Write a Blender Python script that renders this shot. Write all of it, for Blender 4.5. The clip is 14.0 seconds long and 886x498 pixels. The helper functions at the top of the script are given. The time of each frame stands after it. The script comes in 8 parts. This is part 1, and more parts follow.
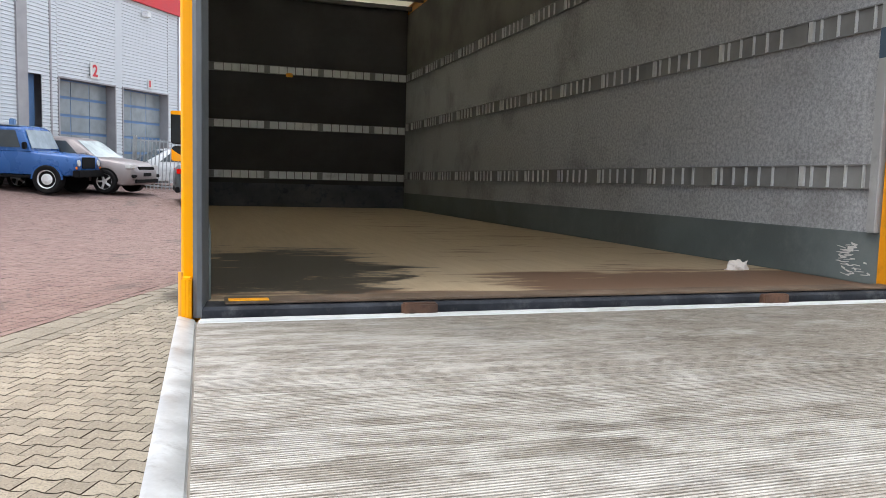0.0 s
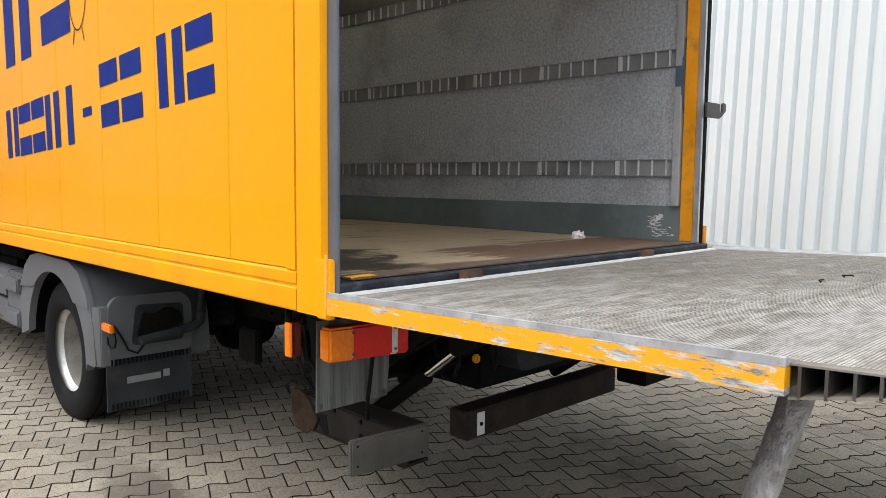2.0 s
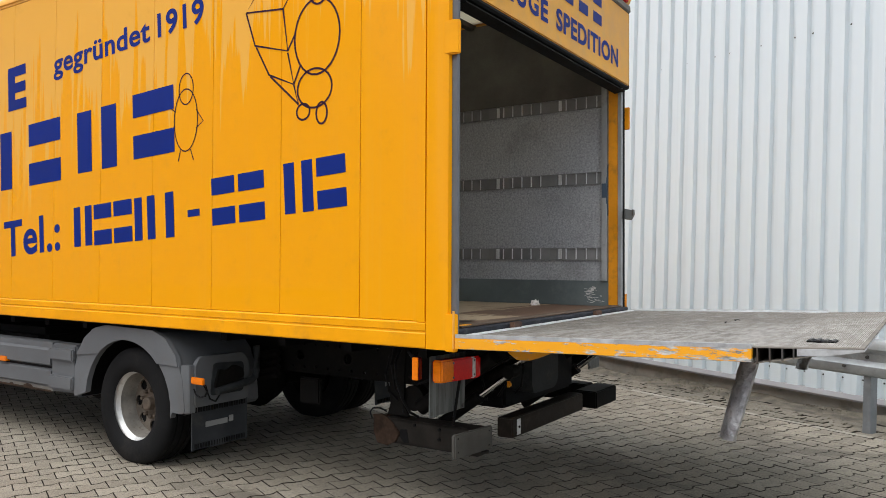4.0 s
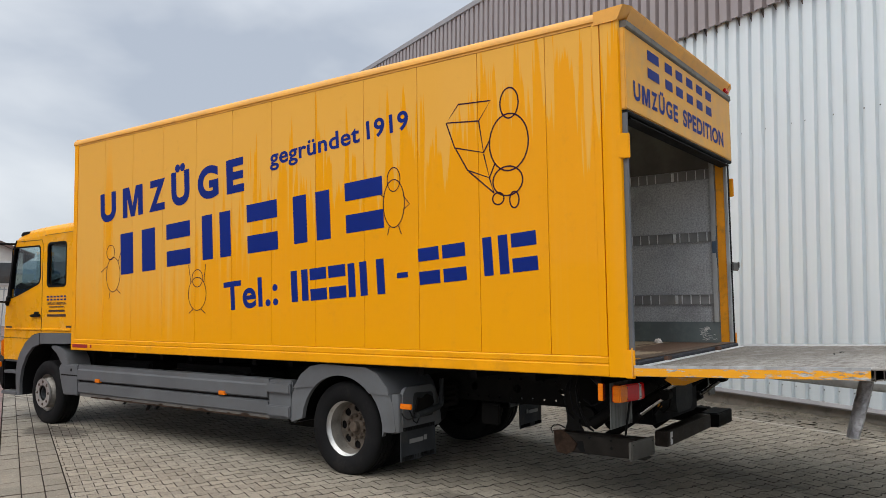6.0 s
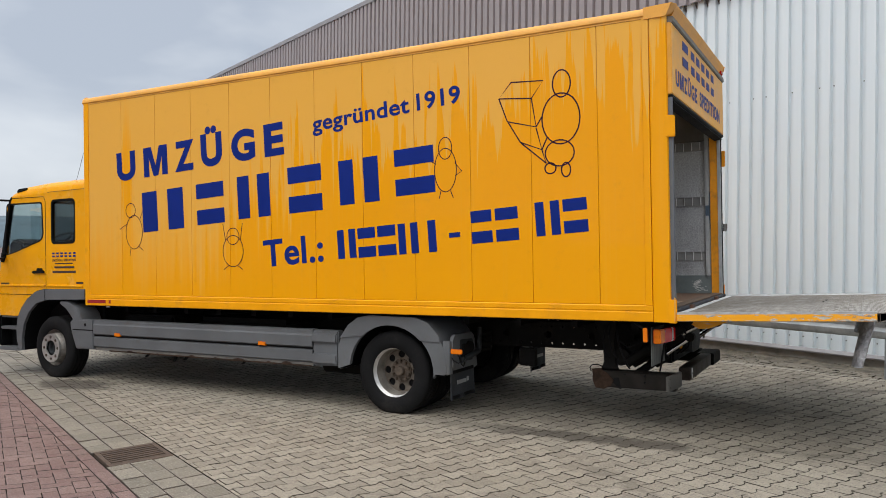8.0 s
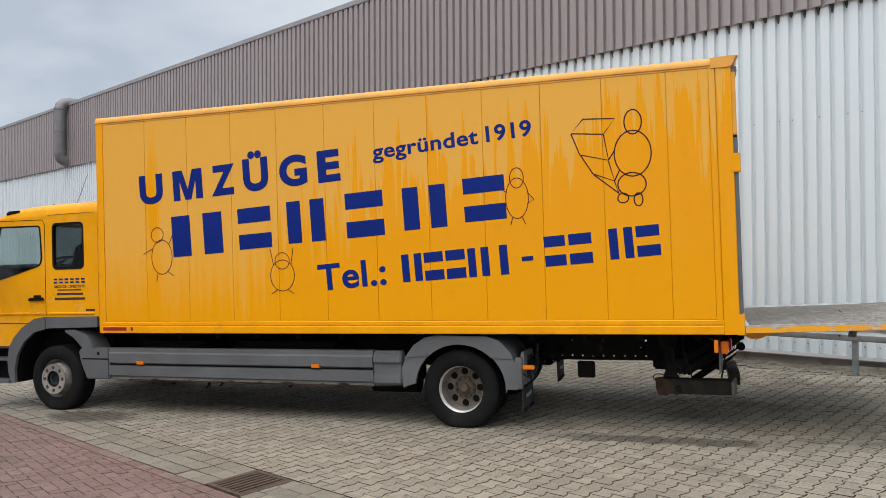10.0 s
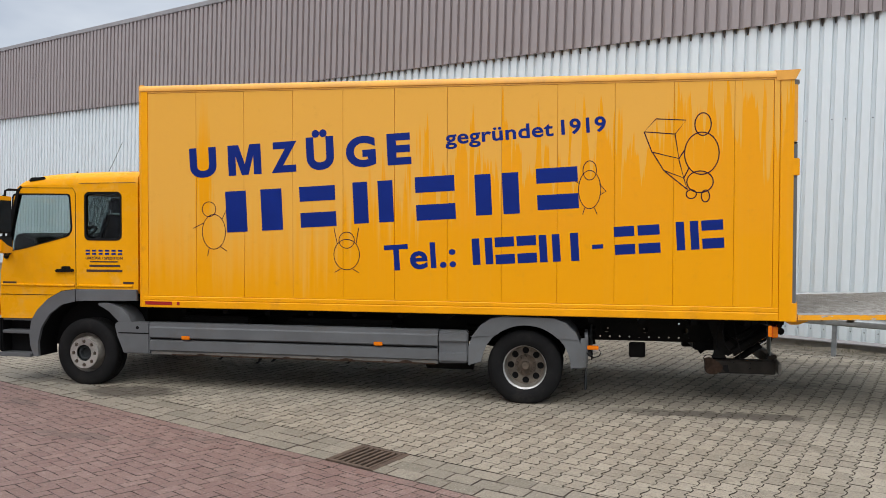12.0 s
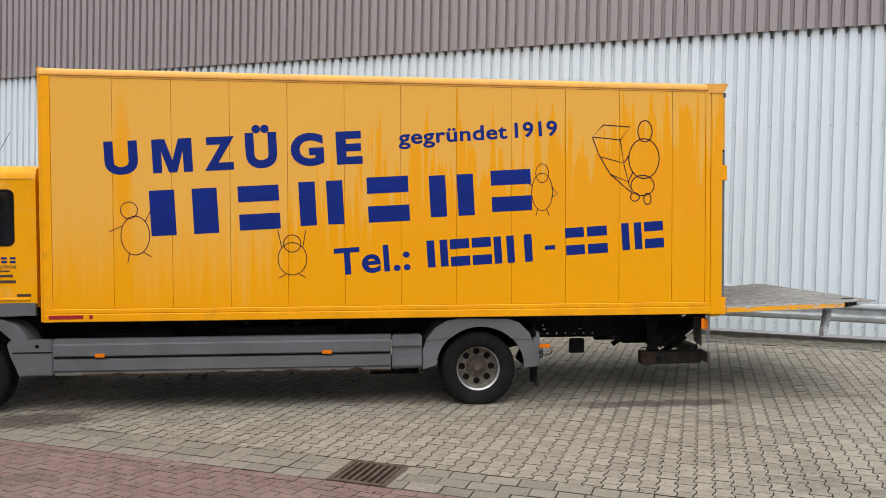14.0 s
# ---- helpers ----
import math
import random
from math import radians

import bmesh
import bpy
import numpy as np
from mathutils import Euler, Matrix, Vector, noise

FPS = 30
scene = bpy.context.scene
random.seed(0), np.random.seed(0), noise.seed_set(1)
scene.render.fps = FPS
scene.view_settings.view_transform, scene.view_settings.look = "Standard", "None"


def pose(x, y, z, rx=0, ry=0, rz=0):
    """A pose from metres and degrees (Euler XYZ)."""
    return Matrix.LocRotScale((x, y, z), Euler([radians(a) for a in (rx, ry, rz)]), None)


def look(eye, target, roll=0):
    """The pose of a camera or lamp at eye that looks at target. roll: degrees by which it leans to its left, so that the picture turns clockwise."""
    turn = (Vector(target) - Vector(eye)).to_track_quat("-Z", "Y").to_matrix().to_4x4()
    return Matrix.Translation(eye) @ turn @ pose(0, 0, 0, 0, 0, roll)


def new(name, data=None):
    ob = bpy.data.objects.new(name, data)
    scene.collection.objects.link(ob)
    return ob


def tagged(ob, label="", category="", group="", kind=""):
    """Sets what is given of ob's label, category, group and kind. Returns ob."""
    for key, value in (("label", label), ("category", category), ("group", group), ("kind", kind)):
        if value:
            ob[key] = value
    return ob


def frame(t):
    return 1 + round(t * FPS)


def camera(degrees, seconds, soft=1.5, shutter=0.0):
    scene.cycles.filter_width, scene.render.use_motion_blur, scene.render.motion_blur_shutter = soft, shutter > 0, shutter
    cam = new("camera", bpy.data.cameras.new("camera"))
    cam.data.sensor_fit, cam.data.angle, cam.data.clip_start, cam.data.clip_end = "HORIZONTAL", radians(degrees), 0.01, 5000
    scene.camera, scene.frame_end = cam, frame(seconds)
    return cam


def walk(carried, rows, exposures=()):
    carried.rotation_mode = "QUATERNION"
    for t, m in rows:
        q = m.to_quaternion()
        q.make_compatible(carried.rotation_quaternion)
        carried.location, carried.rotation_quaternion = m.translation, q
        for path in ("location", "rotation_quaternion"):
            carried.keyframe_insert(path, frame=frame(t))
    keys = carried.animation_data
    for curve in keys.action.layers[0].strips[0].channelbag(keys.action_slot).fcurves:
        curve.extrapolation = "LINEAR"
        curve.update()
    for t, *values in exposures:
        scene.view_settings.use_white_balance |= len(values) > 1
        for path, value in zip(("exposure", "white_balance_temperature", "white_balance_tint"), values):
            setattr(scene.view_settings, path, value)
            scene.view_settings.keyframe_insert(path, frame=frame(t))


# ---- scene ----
cam = camera(61.06, 14.0, soft=0.48)
# the truck stands a little nose down; the paving under it also falls towards the gutter
G = pose(0, 0, 0, -1.495, 0, 0) @ pose(0, 0, 0, 0, -0.242, 0)
GND = G @ pose(0, 0, 0, 0.03, -0.964, 0)
G_UP = (GND[2][0], GND[2][1])
GROUND = -0.021
PATH = [
    (0, (0.043, -2.037, 1.396), (0.654, -0.140, 1.219), 1.54),
    (0.5, (-0.256, -1.936, 1.393), (0.522, -0.100, 1.240), 1.54),
    (1, (-0.591, -1.820, 1.396), (0.452, -0.120, 1.251), 1.70),
    (1.5, (-0.960, -1.830, 1.390), (0.299, -0.284, 1.226), 1.12),
    (2, (-1.357, -1.885, 1.380), (0.044, -0.470, 1.198), 0.53),
    (2.2, (-1.537, -1.870, 1.365), (-0.090, -0.501, 1.188), 0.42),
    (4.3, (-3.371, -1.985, 1.397), (-1.689, -0.907, 1.468), 0.01),
    (4.5, (-3.542, -1.979, 1.421), (-1.861, -0.900, 1.513), -0.16),
    (5, (-3.956, -1.952, 1.463), (-2.299, -0.839, 1.589), -0.53),
    (5.5, (-4.365, -1.985, 1.449), (-2.741, -0.828, 1.599), -0.67),
    (6, (-4.744, -1.968, 1.466), (-3.136, -0.787, 1.608), -0.80),
    (6.5, (-5.107, -1.926, 1.485), (-3.489, -0.755, 1.595), -0.76),
    (7, (-5.447, -1.879, 1.483), (-3.793, -0.756, 1.555), -0.61),
    (7.5, (-5.766, -1.642, 1.479), (-4.065, -0.592, 1.519), -0.60),
    (8, (-6.022, -1.304, 1.509), (-4.275, -0.330, 1.526), -0.86),
    (8.2, (-6.115, -1.139, 1.513), (-4.351, -0.197, 1.535), -0.99),
    (10.3, (-7.383, 0.599, 1.700), (-5.475, 1.199, 1.725), -1.54),
    (10.5, (-7.475, 0.777, 1.704), (-5.558, 1.349, 1.721), -1.34),
    (11, (-7.731, 1.223, 1.739), (-5.795, 1.725, 1.738), -0.69),
    (11.5, (-7.943, 1.625, 1.802), (-5.992, 2.065, 1.780), -0.23),
    (12, (-8.021, 2.077, 1.838), (-6.055, 2.444, 1.794), 0.12),
    (12.5, (-8.114, 2.548, 1.861), (-6.131, 2.809, 1.806), 0.30),
    (13, (-8.060, 2.948, 1.859), (-6.065, 3.074, 1.797), 0.31),
    (13.5, (-7.978, 3.365, 1.885), (-5.979, 3.333, 1.824), 0.15),
    (14, (-7.958, 3.731, 1.903), (-5.966, 3.569, 1.848), -0.20),
]
EXPOSURES = [(0, 1.22), (1.0, 1.05), (1.5, 1.03), (2.2, 1.0), (4.3, 0.55), (7, 0.32), (8.2, 0.38), (10.3, 0.38), (14, 0.48)]
walk(cam, [(t, G @ look(eye, target, roll)) for t, eye, target, roll in PATH], EXPOSURES)

# ---- light ----
SUN_ELEV, SUN_TURN = 60.0, 290.0
world = bpy.data.worlds.new("overcast_sky")
scene.world = world
world.use_nodes = True
wn, wl = world.node_tree.nodes, world.node_tree.links
wn.clear()
sky = wn.new("ShaderNodeTexSky")
sky.sky_type, sky.sun_disc = "NISHITA", False
sky.sun_elevation, sky.sun_rotation = radians(SUN_ELEV), radians(SUN_TURN)
sky.air_density, sky.dust_density, sky.ozone_density = 1.0, 2.0, 2.0
coord = wn.new("ShaderNodeTexCoord")
flat = wn.new("ShaderNodeMapping")
flat.inputs["Scale"].default_value = (1.0, 1.0, 2.3)
wl.new(coord.outputs["Generated"], flat.inputs["Vector"])
puffs = wn.new("ShaderNodeTexNoise")
puffs.inputs["Scale"].default_value, puffs.inputs["Detail"].default_value, puffs.inputs["Roughness"].default_value = 2.2, 5, 0.48
puffs.inputs["Distortion"].default_value = 0.35
wl.new(flat.outputs[0], puffs.inputs["Vector"])
tone = wn.new("ShaderNodeValToRGB")
tone.color_ramp.elements[0].position, tone.color_ramp.elements[0].color = 0.37, (4.45, 4.95, 5.75, 1)
tone.color_ramp.elements[1].position, tone.color_ramp.elements[1].color = 0.61, (7.4, 7.75, 8.15, 1)
wl.new(puffs.outputs["Fac"], tone.inputs[0])
# an overcast sky is brightest overhead
part_xyz = wn.new("ShaderNodeSeparateXYZ")
wl.new(coord.outputs["Generated"], part_xyz.inputs[0])
lift_up = wn.new("ShaderNodeMapRange")
for socket, value in zip(lift_up.inputs[1:5], (0.34, 1.0, 1.0, 2.8)):
    socket.default_value = value
wl.new(part_xyz.outputs[2], lift_up.inputs[0])
dome = wn.new("ShaderNodeVectorMath")
dome.operation = "SCALE"
wl.new(tone.outputs[0], dome.inputs[0])
wl.new(lift_up.outputs[0], dome.inputs["Scale"])
cover = wn.new("ShaderNodeMix")
cover.data_type = "RGBA"
cover.inputs[0].default_value = 0.88
wl.new(sky.outputs[0], cover.inputs[6])
wl.new(dome.outputs[0], cover.inputs[7])
back = wn.new("ShaderNodeBackground")
back.inputs["Strength"].default_value = 0.090
wl.new(cover.outputs[2], back.inputs["Color"])
wl.new(back.outputs[0], wn.new("ShaderNodeOutputWorld").inputs["Surface"])

sun = new("sun", bpy.data.lights.new("sun", "SUN"))
sun.data.energy, sun.data.angle, sun.data.color = 1.4, radians(65), (1.0, 0.95, 0.88)
sun.matrix_world = look((-15, 5, 27), (0, 2, 0))


# ---- materials ----
def V(x, y=None, z=None):
    return (x, x if y is None else y, x if z is None else z)


class Mat:
    """A node material in the making: a Principled surface and short calls for nodes."""

    def __init__(self, name, rough=0.6, metal=0.0):
        self.m = bpy.data.materials.new(name)
        self.m.use_nodes = True
        self.t = self.m.node_tree
        self.b = self.t.nodes["Principled BSDF"]
        self.b.inputs["Roughness"].default_value = rough
        self.b.inputs["Metallic"].default_value = metal

    def put(self, value, socket):
        if isinstance(value, bpy.types.NodeSocket):
            self.t.links.new(value, socket)
        else:
            if isinstance(value, tuple) and len(value) == 3 and socket.type == "RGBA":
                value = (*value, 1)
            socket.default_value = value

    def to(self, name, value):
        self.put(value, self.b.inputs[name])
        return self

    def xyz(self, kind="Object"):
        if kind == "World":
            return self.t.nodes.new("ShaderNodeNewGeometry").outputs["Position"]
        return self.t.nodes.new("ShaderNodeTexCoord").outputs[kind]

    def scaled(self, scale, kind="Object", turn=0.0):
        n = self.t.nodes.new("ShaderNodeMapping")
        n.inputs["Scale"].default_value = V(*scale) if isinstance(scale, tuple) else V(scale)
        n.inputs["Rotation"].default_value = (0, 0, radians(turn))
        self.t.links.new(self.xyz(kind), n.inputs["Vector"])
        return n.outputs[0]

    def noise(self, scale, detail=5, rough=0.6, kind="Object", warp=0.0):
        n = self.t.nodes.new("ShaderNodeTexNoise")
        n.inputs["Scale"].default_value, n.inputs["Detail"].default_value, n.inputs["Roughness"].default_value = 1.0, detail, rough
        n.inputs["Distortion"].default_value = warp
        self.t.links.new(self.scaled(scale, kind), n.inputs["Vector"])
        return n.outputs["Fac"]

    def split(self, kind="Object"):
        n = self.t.nodes.new("ShaderNodeSeparateXYZ")
        self.t.links.new(self.xyz(kind), n.inputs[0])
        return n.outputs

    def math(self, op, a, b=0.0, c=0.0):
        n = self.t.nodes.new("ShaderNodeMath")
        n.operation = op
        for value, socket in zip((a, b, c), n.inputs):
            self.put(value, socket)
        return n.outputs[0]

    def step(self, value, lo, hi, a=0.0, b=1.0):
        n = self.t.nodes.new("ShaderNodeMapRange")
        n.interpolation_type = "SMOOTHSTEP"
        for v, s in zip((value, lo, hi, a, b), n.inputs):
            self.put(v, s)
        return n.outputs[0]

    def mix(self, fac, a, b, how="MIX"):
        n = self.t.nodes.new("ShaderNodeMix")
        n.data_type, n.blend_type = "RGBA", how
        self.put(fac, n.inputs[0]), self.put(a, n.inputs[6]), self.put(b, n.inputs[7])
        return n.outputs[2]

    def bump(self, height, distance=0.002, strength=1.0):
        n = self.t.nodes.new("ShaderNodeBump")
        n.inputs["Distance"].default_value, n.inputs["Strength"].default_value = distance, strength
        self.t.links.new(height, n.inputs["Height"])
        self.t.links.new(n.outputs[0], self.b.inputs["Normal"])
        return self

    def island(self):
        return self.t.nodes.new("ShaderNodeNewGeometry").outputs["Random Per Island"]

    def chance(self):
        return self.t.nodes.new("ShaderNodeObjectInfo").outputs["Random"]


def plain(name, colour, rough=0.55, metal=0.0, vary=0.25, big=2.0, fine=90.0, relief=0.0008, dirt=None, dirty=0.0):
    """A worn surface: two scales of variation, optional dirt and a fine relief."""
    s = Mat(name, rough, metal)
    c0, c1 = tuple(c * (1 - vary) for c in colour), tuple(min(1, c * (1 + vary)) for c in colour)
    n0, n1 = s.noise(big), s.noise(fine, 3)
    col = s.mix(s.step(n0, 0.3, 0.7), c0, c1)
    col = s.mix(s.math("MULTIPLY", n1, 0.35), col, c0)
    if dirt:
        col = s.mix(s.math("MULTIPLY", s.step(s.noise(big * 2.3, 8, 0.7), 0.5, 0.72), dirty), col, dirt)
    s.to("Base Color", col)
    if max(colour) < 0.05:
        s.to("Specular IOR Level", 0.1)
    s.to("Roughness", s.step(n0, 0.2, 0.8, max(0.03, rough - 0.1), min(1, rough + 0.12)))
    if relief:
        s.bump(n1, relief)
    return s.m


DEEP, PALE = (0.84, 0.350, 0.0004), (0.79, 0.405, 0.062)


def side_paint():
    """Amber coachwork: chalked and bleached from above, with runs of darker paint."""
    s = Mat("amber_paint_chalked", 0.3)
    x, y, z = s.split()
    # each panel has weathered to its own depth; the chalk ends in pointed runs
    pick = s.t.nodes.new("ShaderNodeTexWhiteNoise")
    pick.noise_dimensions = "1D"
    s.put(s.math("FLOOR", s.math("DIVIDE", s.math("SUBTRACT", y, 0.585), 0.594)), pick.inputs["W"])
    edge = s.math("SUBTRACT", s.step(y, 0.2, 3.4, 3.06, 2.60), s.step(y, 3.2, 5.3, 0.0, 1.05))
    edge = s.math("ADD", edge, s.math("MULTIPLY", s.math("SUBTRACT", pick.outputs["Value"], 0.5), 0.5))
    amount = s.step(y, 4.3, 5.8, 1.0, 0.32)
    flame = s.math("MULTIPLY", s.math("SUBTRACT", s.noise((0.1, 13.0, 0.55), 2, 0.5), 0.5), 2.9)
    lick = s.math("MULTIPLY", s.math("SUBTRACT", s.noise((0.1, 42.0, 0.9), 3, 0.55), 0.5), 1.0)
    broad = s.math("MULTIPLY", s.math("SUBTRACT", s.noise((1.0, 1.6, 0.5), 3, 0.5), 0.5), 1.1)
    t = s.math("ADD", s.math("SUBTRACT", z, edge), s.math("MULTIPLY", s.math("ADD", s.math("ADD", flame, lick), broad), amount))
    # one long run of darker paint near the front
    run = s.math("ADD", s.math("ABSOLUTE", s.math("SUBTRACT", y, 6.42)), s.math("MULTIPLY", s.math("SUBTRACT", s.noise((0.1, 20.0, 0.8), 3), 0.5), 0.25))
    run = s.math("MULTIPLY", s.step(run, 0.13, 0.05), s.step(z, 1.9, 2.4, 0.3, 1.0))
    t = s.math("SUBTRACT", t, s.math("MULTIPLY", run, 1.5))
    sharp = s.step(s.math("ADD", y, s.math("MULTIPLY", z, -1.0)), 0.8, 3.4, 0.05, 0.55)
    chalk = s.step(t, s.math("MULTIPLY", sharp, -1.0), sharp)
    faint = s.math("MULTIPLY", s.step(s.noise((0.1, 22.0, 0.35), 4, 0.6), 0.52, 0.72), 0.10)
    chalk = s.math("MAXIMUM", chalk, faint)
    base = s.mix(chalk, DEEP, PALE)
    base = s.mix(s.math("MULTIPLY", s.step(s.noise(6.0, 8, 0.7), 0.55, 0.75), 0.16), base, (0.45, 0.22, 0.03))
    base = s.mix(s.math("MULTIPLY", s.noise(160.0, 2), 0.10), base, (0.6, 0.25, 0.01))
    s.to("Base Color", base).to("Roughness", s.math("MULTIPLY_ADD", chalk, 0.14, 0.3))
    s.to("Specular IOR Level", 0.10).to("Coat Weight", 0.2).to("Coat Roughness", 0.04)
    s.bump(s.noise((2.0, 3.0, 1.2), 2), 0.004, 0.25)
    return s.m


def scuffed_yellow():
    s = Mat("scuffed_yellow_paint", 0.5)
    n = s.noise((5.0, 9.0, 45.0), 9, 0.76)
    bare = s.mix(s.step(s.noise((20.0, 14.0, 90.0), 6, 0.7), 0.35, 0.65), (0.16, 0.155, 0.15), (0.58, 0.57, 0.55))
    y = s.split()[1]
    worn = s.step(s.math("ADD", n, s.step(y, -1.5, -0.45, 0.065, -0.02)), 0.55, 0.575)
    s.to("Base Color", s.mix(worn, s.mix(s.noise(8.0), (0.78, 0.32, 0.001), (0.86, 0.38, 0.002)), bare))
    s.bump(n, 0.001)
    return s.m


def floor_boards():
    s = Mat("stained_plywood", 0.55)
    x, y, z = s.split()
    grain = s.noise((30.0, 2.2, 8.0), 6, 0.7)
    base = s.mix(grain, (0.32, 0.24, 0.155), (0.49, 0.38, 0.255))
    lean = s.math("ADD", s.step(y, 0.15, 0.95, 0.16, -0.16), s.step(x, 0.7, 1.4, -0.16, 0.09))
    rust = s.step(s.math("ADD", s.noise((1.3, 7.0, 1.0), 7, 0.72, warp=0.5), lean), 0.47, 0.60)
    base = s.mix(s.math("MULTIPLY", rust, 0.85), base, (0.085, 0.033, 0.017))
    lean = s.math("ADD", s.math("ADD", s.step(y, 0.15, 0.45, -0.06, 0.10), s.step(y, 1.1, 2.6, 0.0, -0.34)), s.step(x, 0.45, 1.25, 0.02, -0.30))
    wet = s.step(s.math("ADD", s.noise((1.5, 5.0, 1.0), 10, 0.8, warp=0.7), lean), 0.50, 0.56)
    base = s.mix(s.math("MULTIPLY", wet, 0.95), base, (0.014, 0.012, 0.011))
    s.to("Base Color", base).to("Roughness", s.step(wet, 0.0, 1.0, 0.6, 0.46))
    s.bump(grain, 0.0015)
    return s.m


def felt():
    s = Mat("grey_felt_lining", 0.95)
    fine, spots = s.noise((60.0, 60.0, 60.0), 4, 0.8), s.noise(1.7, 6, 0.65)
    col = s.mix(s.step(fine, 0.3, 0.7), (0.26, 0.266, 0.28), (0.50, 0.51, 0.532))
    col = s.mix(s.math("MULTIPLY", s.step(spots, 0.45, 0.75), 0.45), col, (0.07, 0.062, 0.052))
    s.to("Base Color", col).bump(fine, 0.003)
    return s.m


def deck():
    s = Mat("worn_aluminium_deck", 0.55, 0.35)
    wear = s.noise((14.0, 30.0, 10.0), 8, 0.75)
    col = s.mix(s.step(wear, 0.3, 0.7), (0.175, 0.150, 0.122), (0.335, 0.300, 0.258))
    col = s.mix(s.math("MULTIPLY", s.step(s.noise((70.0, 160.0, 20.0), 5, 0.8), 0.52, 0.66), 0.6), col, (0.50, 0.475, 0.445))
    col = s.mix(s.math("MULTIPLY", s.step(s.noise((90.0, 60.0, 20.0), 4, 0.8), 0.58, 0.70), 0.6), col, (0.09, 0.078, 0.065))
    col = s.mix(s.math("MULTIPLY", s.step(s.noise((1.3, 2.3, 1.0), 7, 0.7), 0.52, 0.70), 0.5), col, (0.15, 0.125, 0.10))
    col = s.mix(s.math("MULTIPLY", s.step(s.noise((5.0, 7.0, 4.0), 9, 0.72), 0.50, 0.66), 0.42), col, (0.54, 0.525, 0.51))
    col = s.mix(s.math("MULTIPLY", s.step(s.noise((2.6, 5.0, 2.0), 9, 0.75, warp=0.4), 0.54, 0.66), 0.65), col, (0.115, 0.095, 0.078))
    # the near left part is scuffed bright, with thin scratches
    x, y, z = s.split()
    scuffed = s.step(s.math("ADD", s.math("ADD", x, s.math("MULTIPLY", y, 0.9)), s.math("MULTIPLY", s.noise(2.4, 7, 0.7), 1.6)), 1.5, 0.6)
    col = s.mix(s.math("MULTIPLY", scuffed, s.step(s.noise((7.0, 22.0, 4.0), 8, 0.75), 0.42, 0.62, 0.08, 0.75)), col, (0.56, 0.535, 0.50))
    thin = s.step(s.noise((4.0, 90.0, 4.0), 3, 0.6, warp=0.8), 0.66, 0.70)
    col = s.mix(s.math("MULTIPLY", thin, 0.4), col, (0.6, 0.585, 0.56))
    s.to("Base Color", col).bump(s.noise(160.0, 3), 0.0012)
    return s.m


def pavers(name, low, high, island, moss=0.25, grain=(0.12, 0.11, 0.09), speck=0.5):
    """Pressed concrete: each piece of its own tone, coarse grain, moss, spills and two old stains."""
    s = Mat(name, 0.85)
    pick = s.island() if island else s.chance()
    col = s.mix(pick, low, high)
    col = s.mix(s.math("MULTIPLY", s.step(s.noise(95.0, 3, 0.7, "World"), 0.48, 0.66), 0.72), col, tuple(c * 0.8 for c in grain))
    col = s.mix(s.math("MULTIPLY", s.step(s.noise(75.0, 3, 0.75, "World"), 0.54, 0.68), speck), col, (0.44, 0.40, 0.34))
    col = s.mix(s.math("MULTIPLY", s.step(s.noise(14.0, 4, 0.7, "World"), 0.5, 0.7), 0.28), col, tuple(c * 0.75 for c in grain))
    wide = s.step(s.noise(0.55, 7, 0.65, "World"), 0.5, 0.72)
    col = s.mix(s.math("MULTIPLY", wide, moss), col, (0.105, 0.095, 0.06))
    spill = s.step(s.noise((0.9, 0.5, 1.0), 6, 0.7, "World", 0.4), 0.575, 0.65)
    col = s.mix(s.math("MULTIPLY", spill, 0.45), col, (0.055, 0.045, 0.035))
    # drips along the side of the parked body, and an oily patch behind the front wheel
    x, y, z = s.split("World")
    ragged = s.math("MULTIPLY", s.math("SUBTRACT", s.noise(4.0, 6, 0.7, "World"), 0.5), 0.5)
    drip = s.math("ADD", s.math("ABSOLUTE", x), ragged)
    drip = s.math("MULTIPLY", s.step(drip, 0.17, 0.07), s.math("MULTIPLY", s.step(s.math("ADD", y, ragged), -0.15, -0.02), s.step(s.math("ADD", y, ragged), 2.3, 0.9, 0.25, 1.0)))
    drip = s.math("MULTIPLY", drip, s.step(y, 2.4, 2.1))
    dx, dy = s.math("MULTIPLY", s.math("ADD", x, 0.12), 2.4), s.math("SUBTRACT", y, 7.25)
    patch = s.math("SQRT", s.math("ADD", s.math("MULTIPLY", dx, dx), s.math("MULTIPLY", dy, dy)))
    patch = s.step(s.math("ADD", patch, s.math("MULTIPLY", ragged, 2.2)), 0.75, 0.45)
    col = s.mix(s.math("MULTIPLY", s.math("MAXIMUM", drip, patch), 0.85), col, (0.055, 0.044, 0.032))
    s.to("Base Color", col).bump(s.noise(110.0, 4, 0.7, "World"), 0.004)
    return s.m


def cladding(name, colour, streak):
    s = Mat(name, 0.42, 0.0)
    runs = s.noise((9.0, 3.0, 0.25), 5, 0.6)
    col = s.mix(s.math("MULTIPLY", s.step(runs, 0.5, 0.75), streak), colour, tuple(c * 0.62 for c in colour))
    col = s.mix(s.math("MULTIPLY", s.noise(1.1, 5), 0.10), col, tuple(c * 0.8 for c in colour))
    s.to("Base Color", col).bump(s.noise((2.0, 2.0, 0.6), 2), 0.003, 0.3)
    return s.m


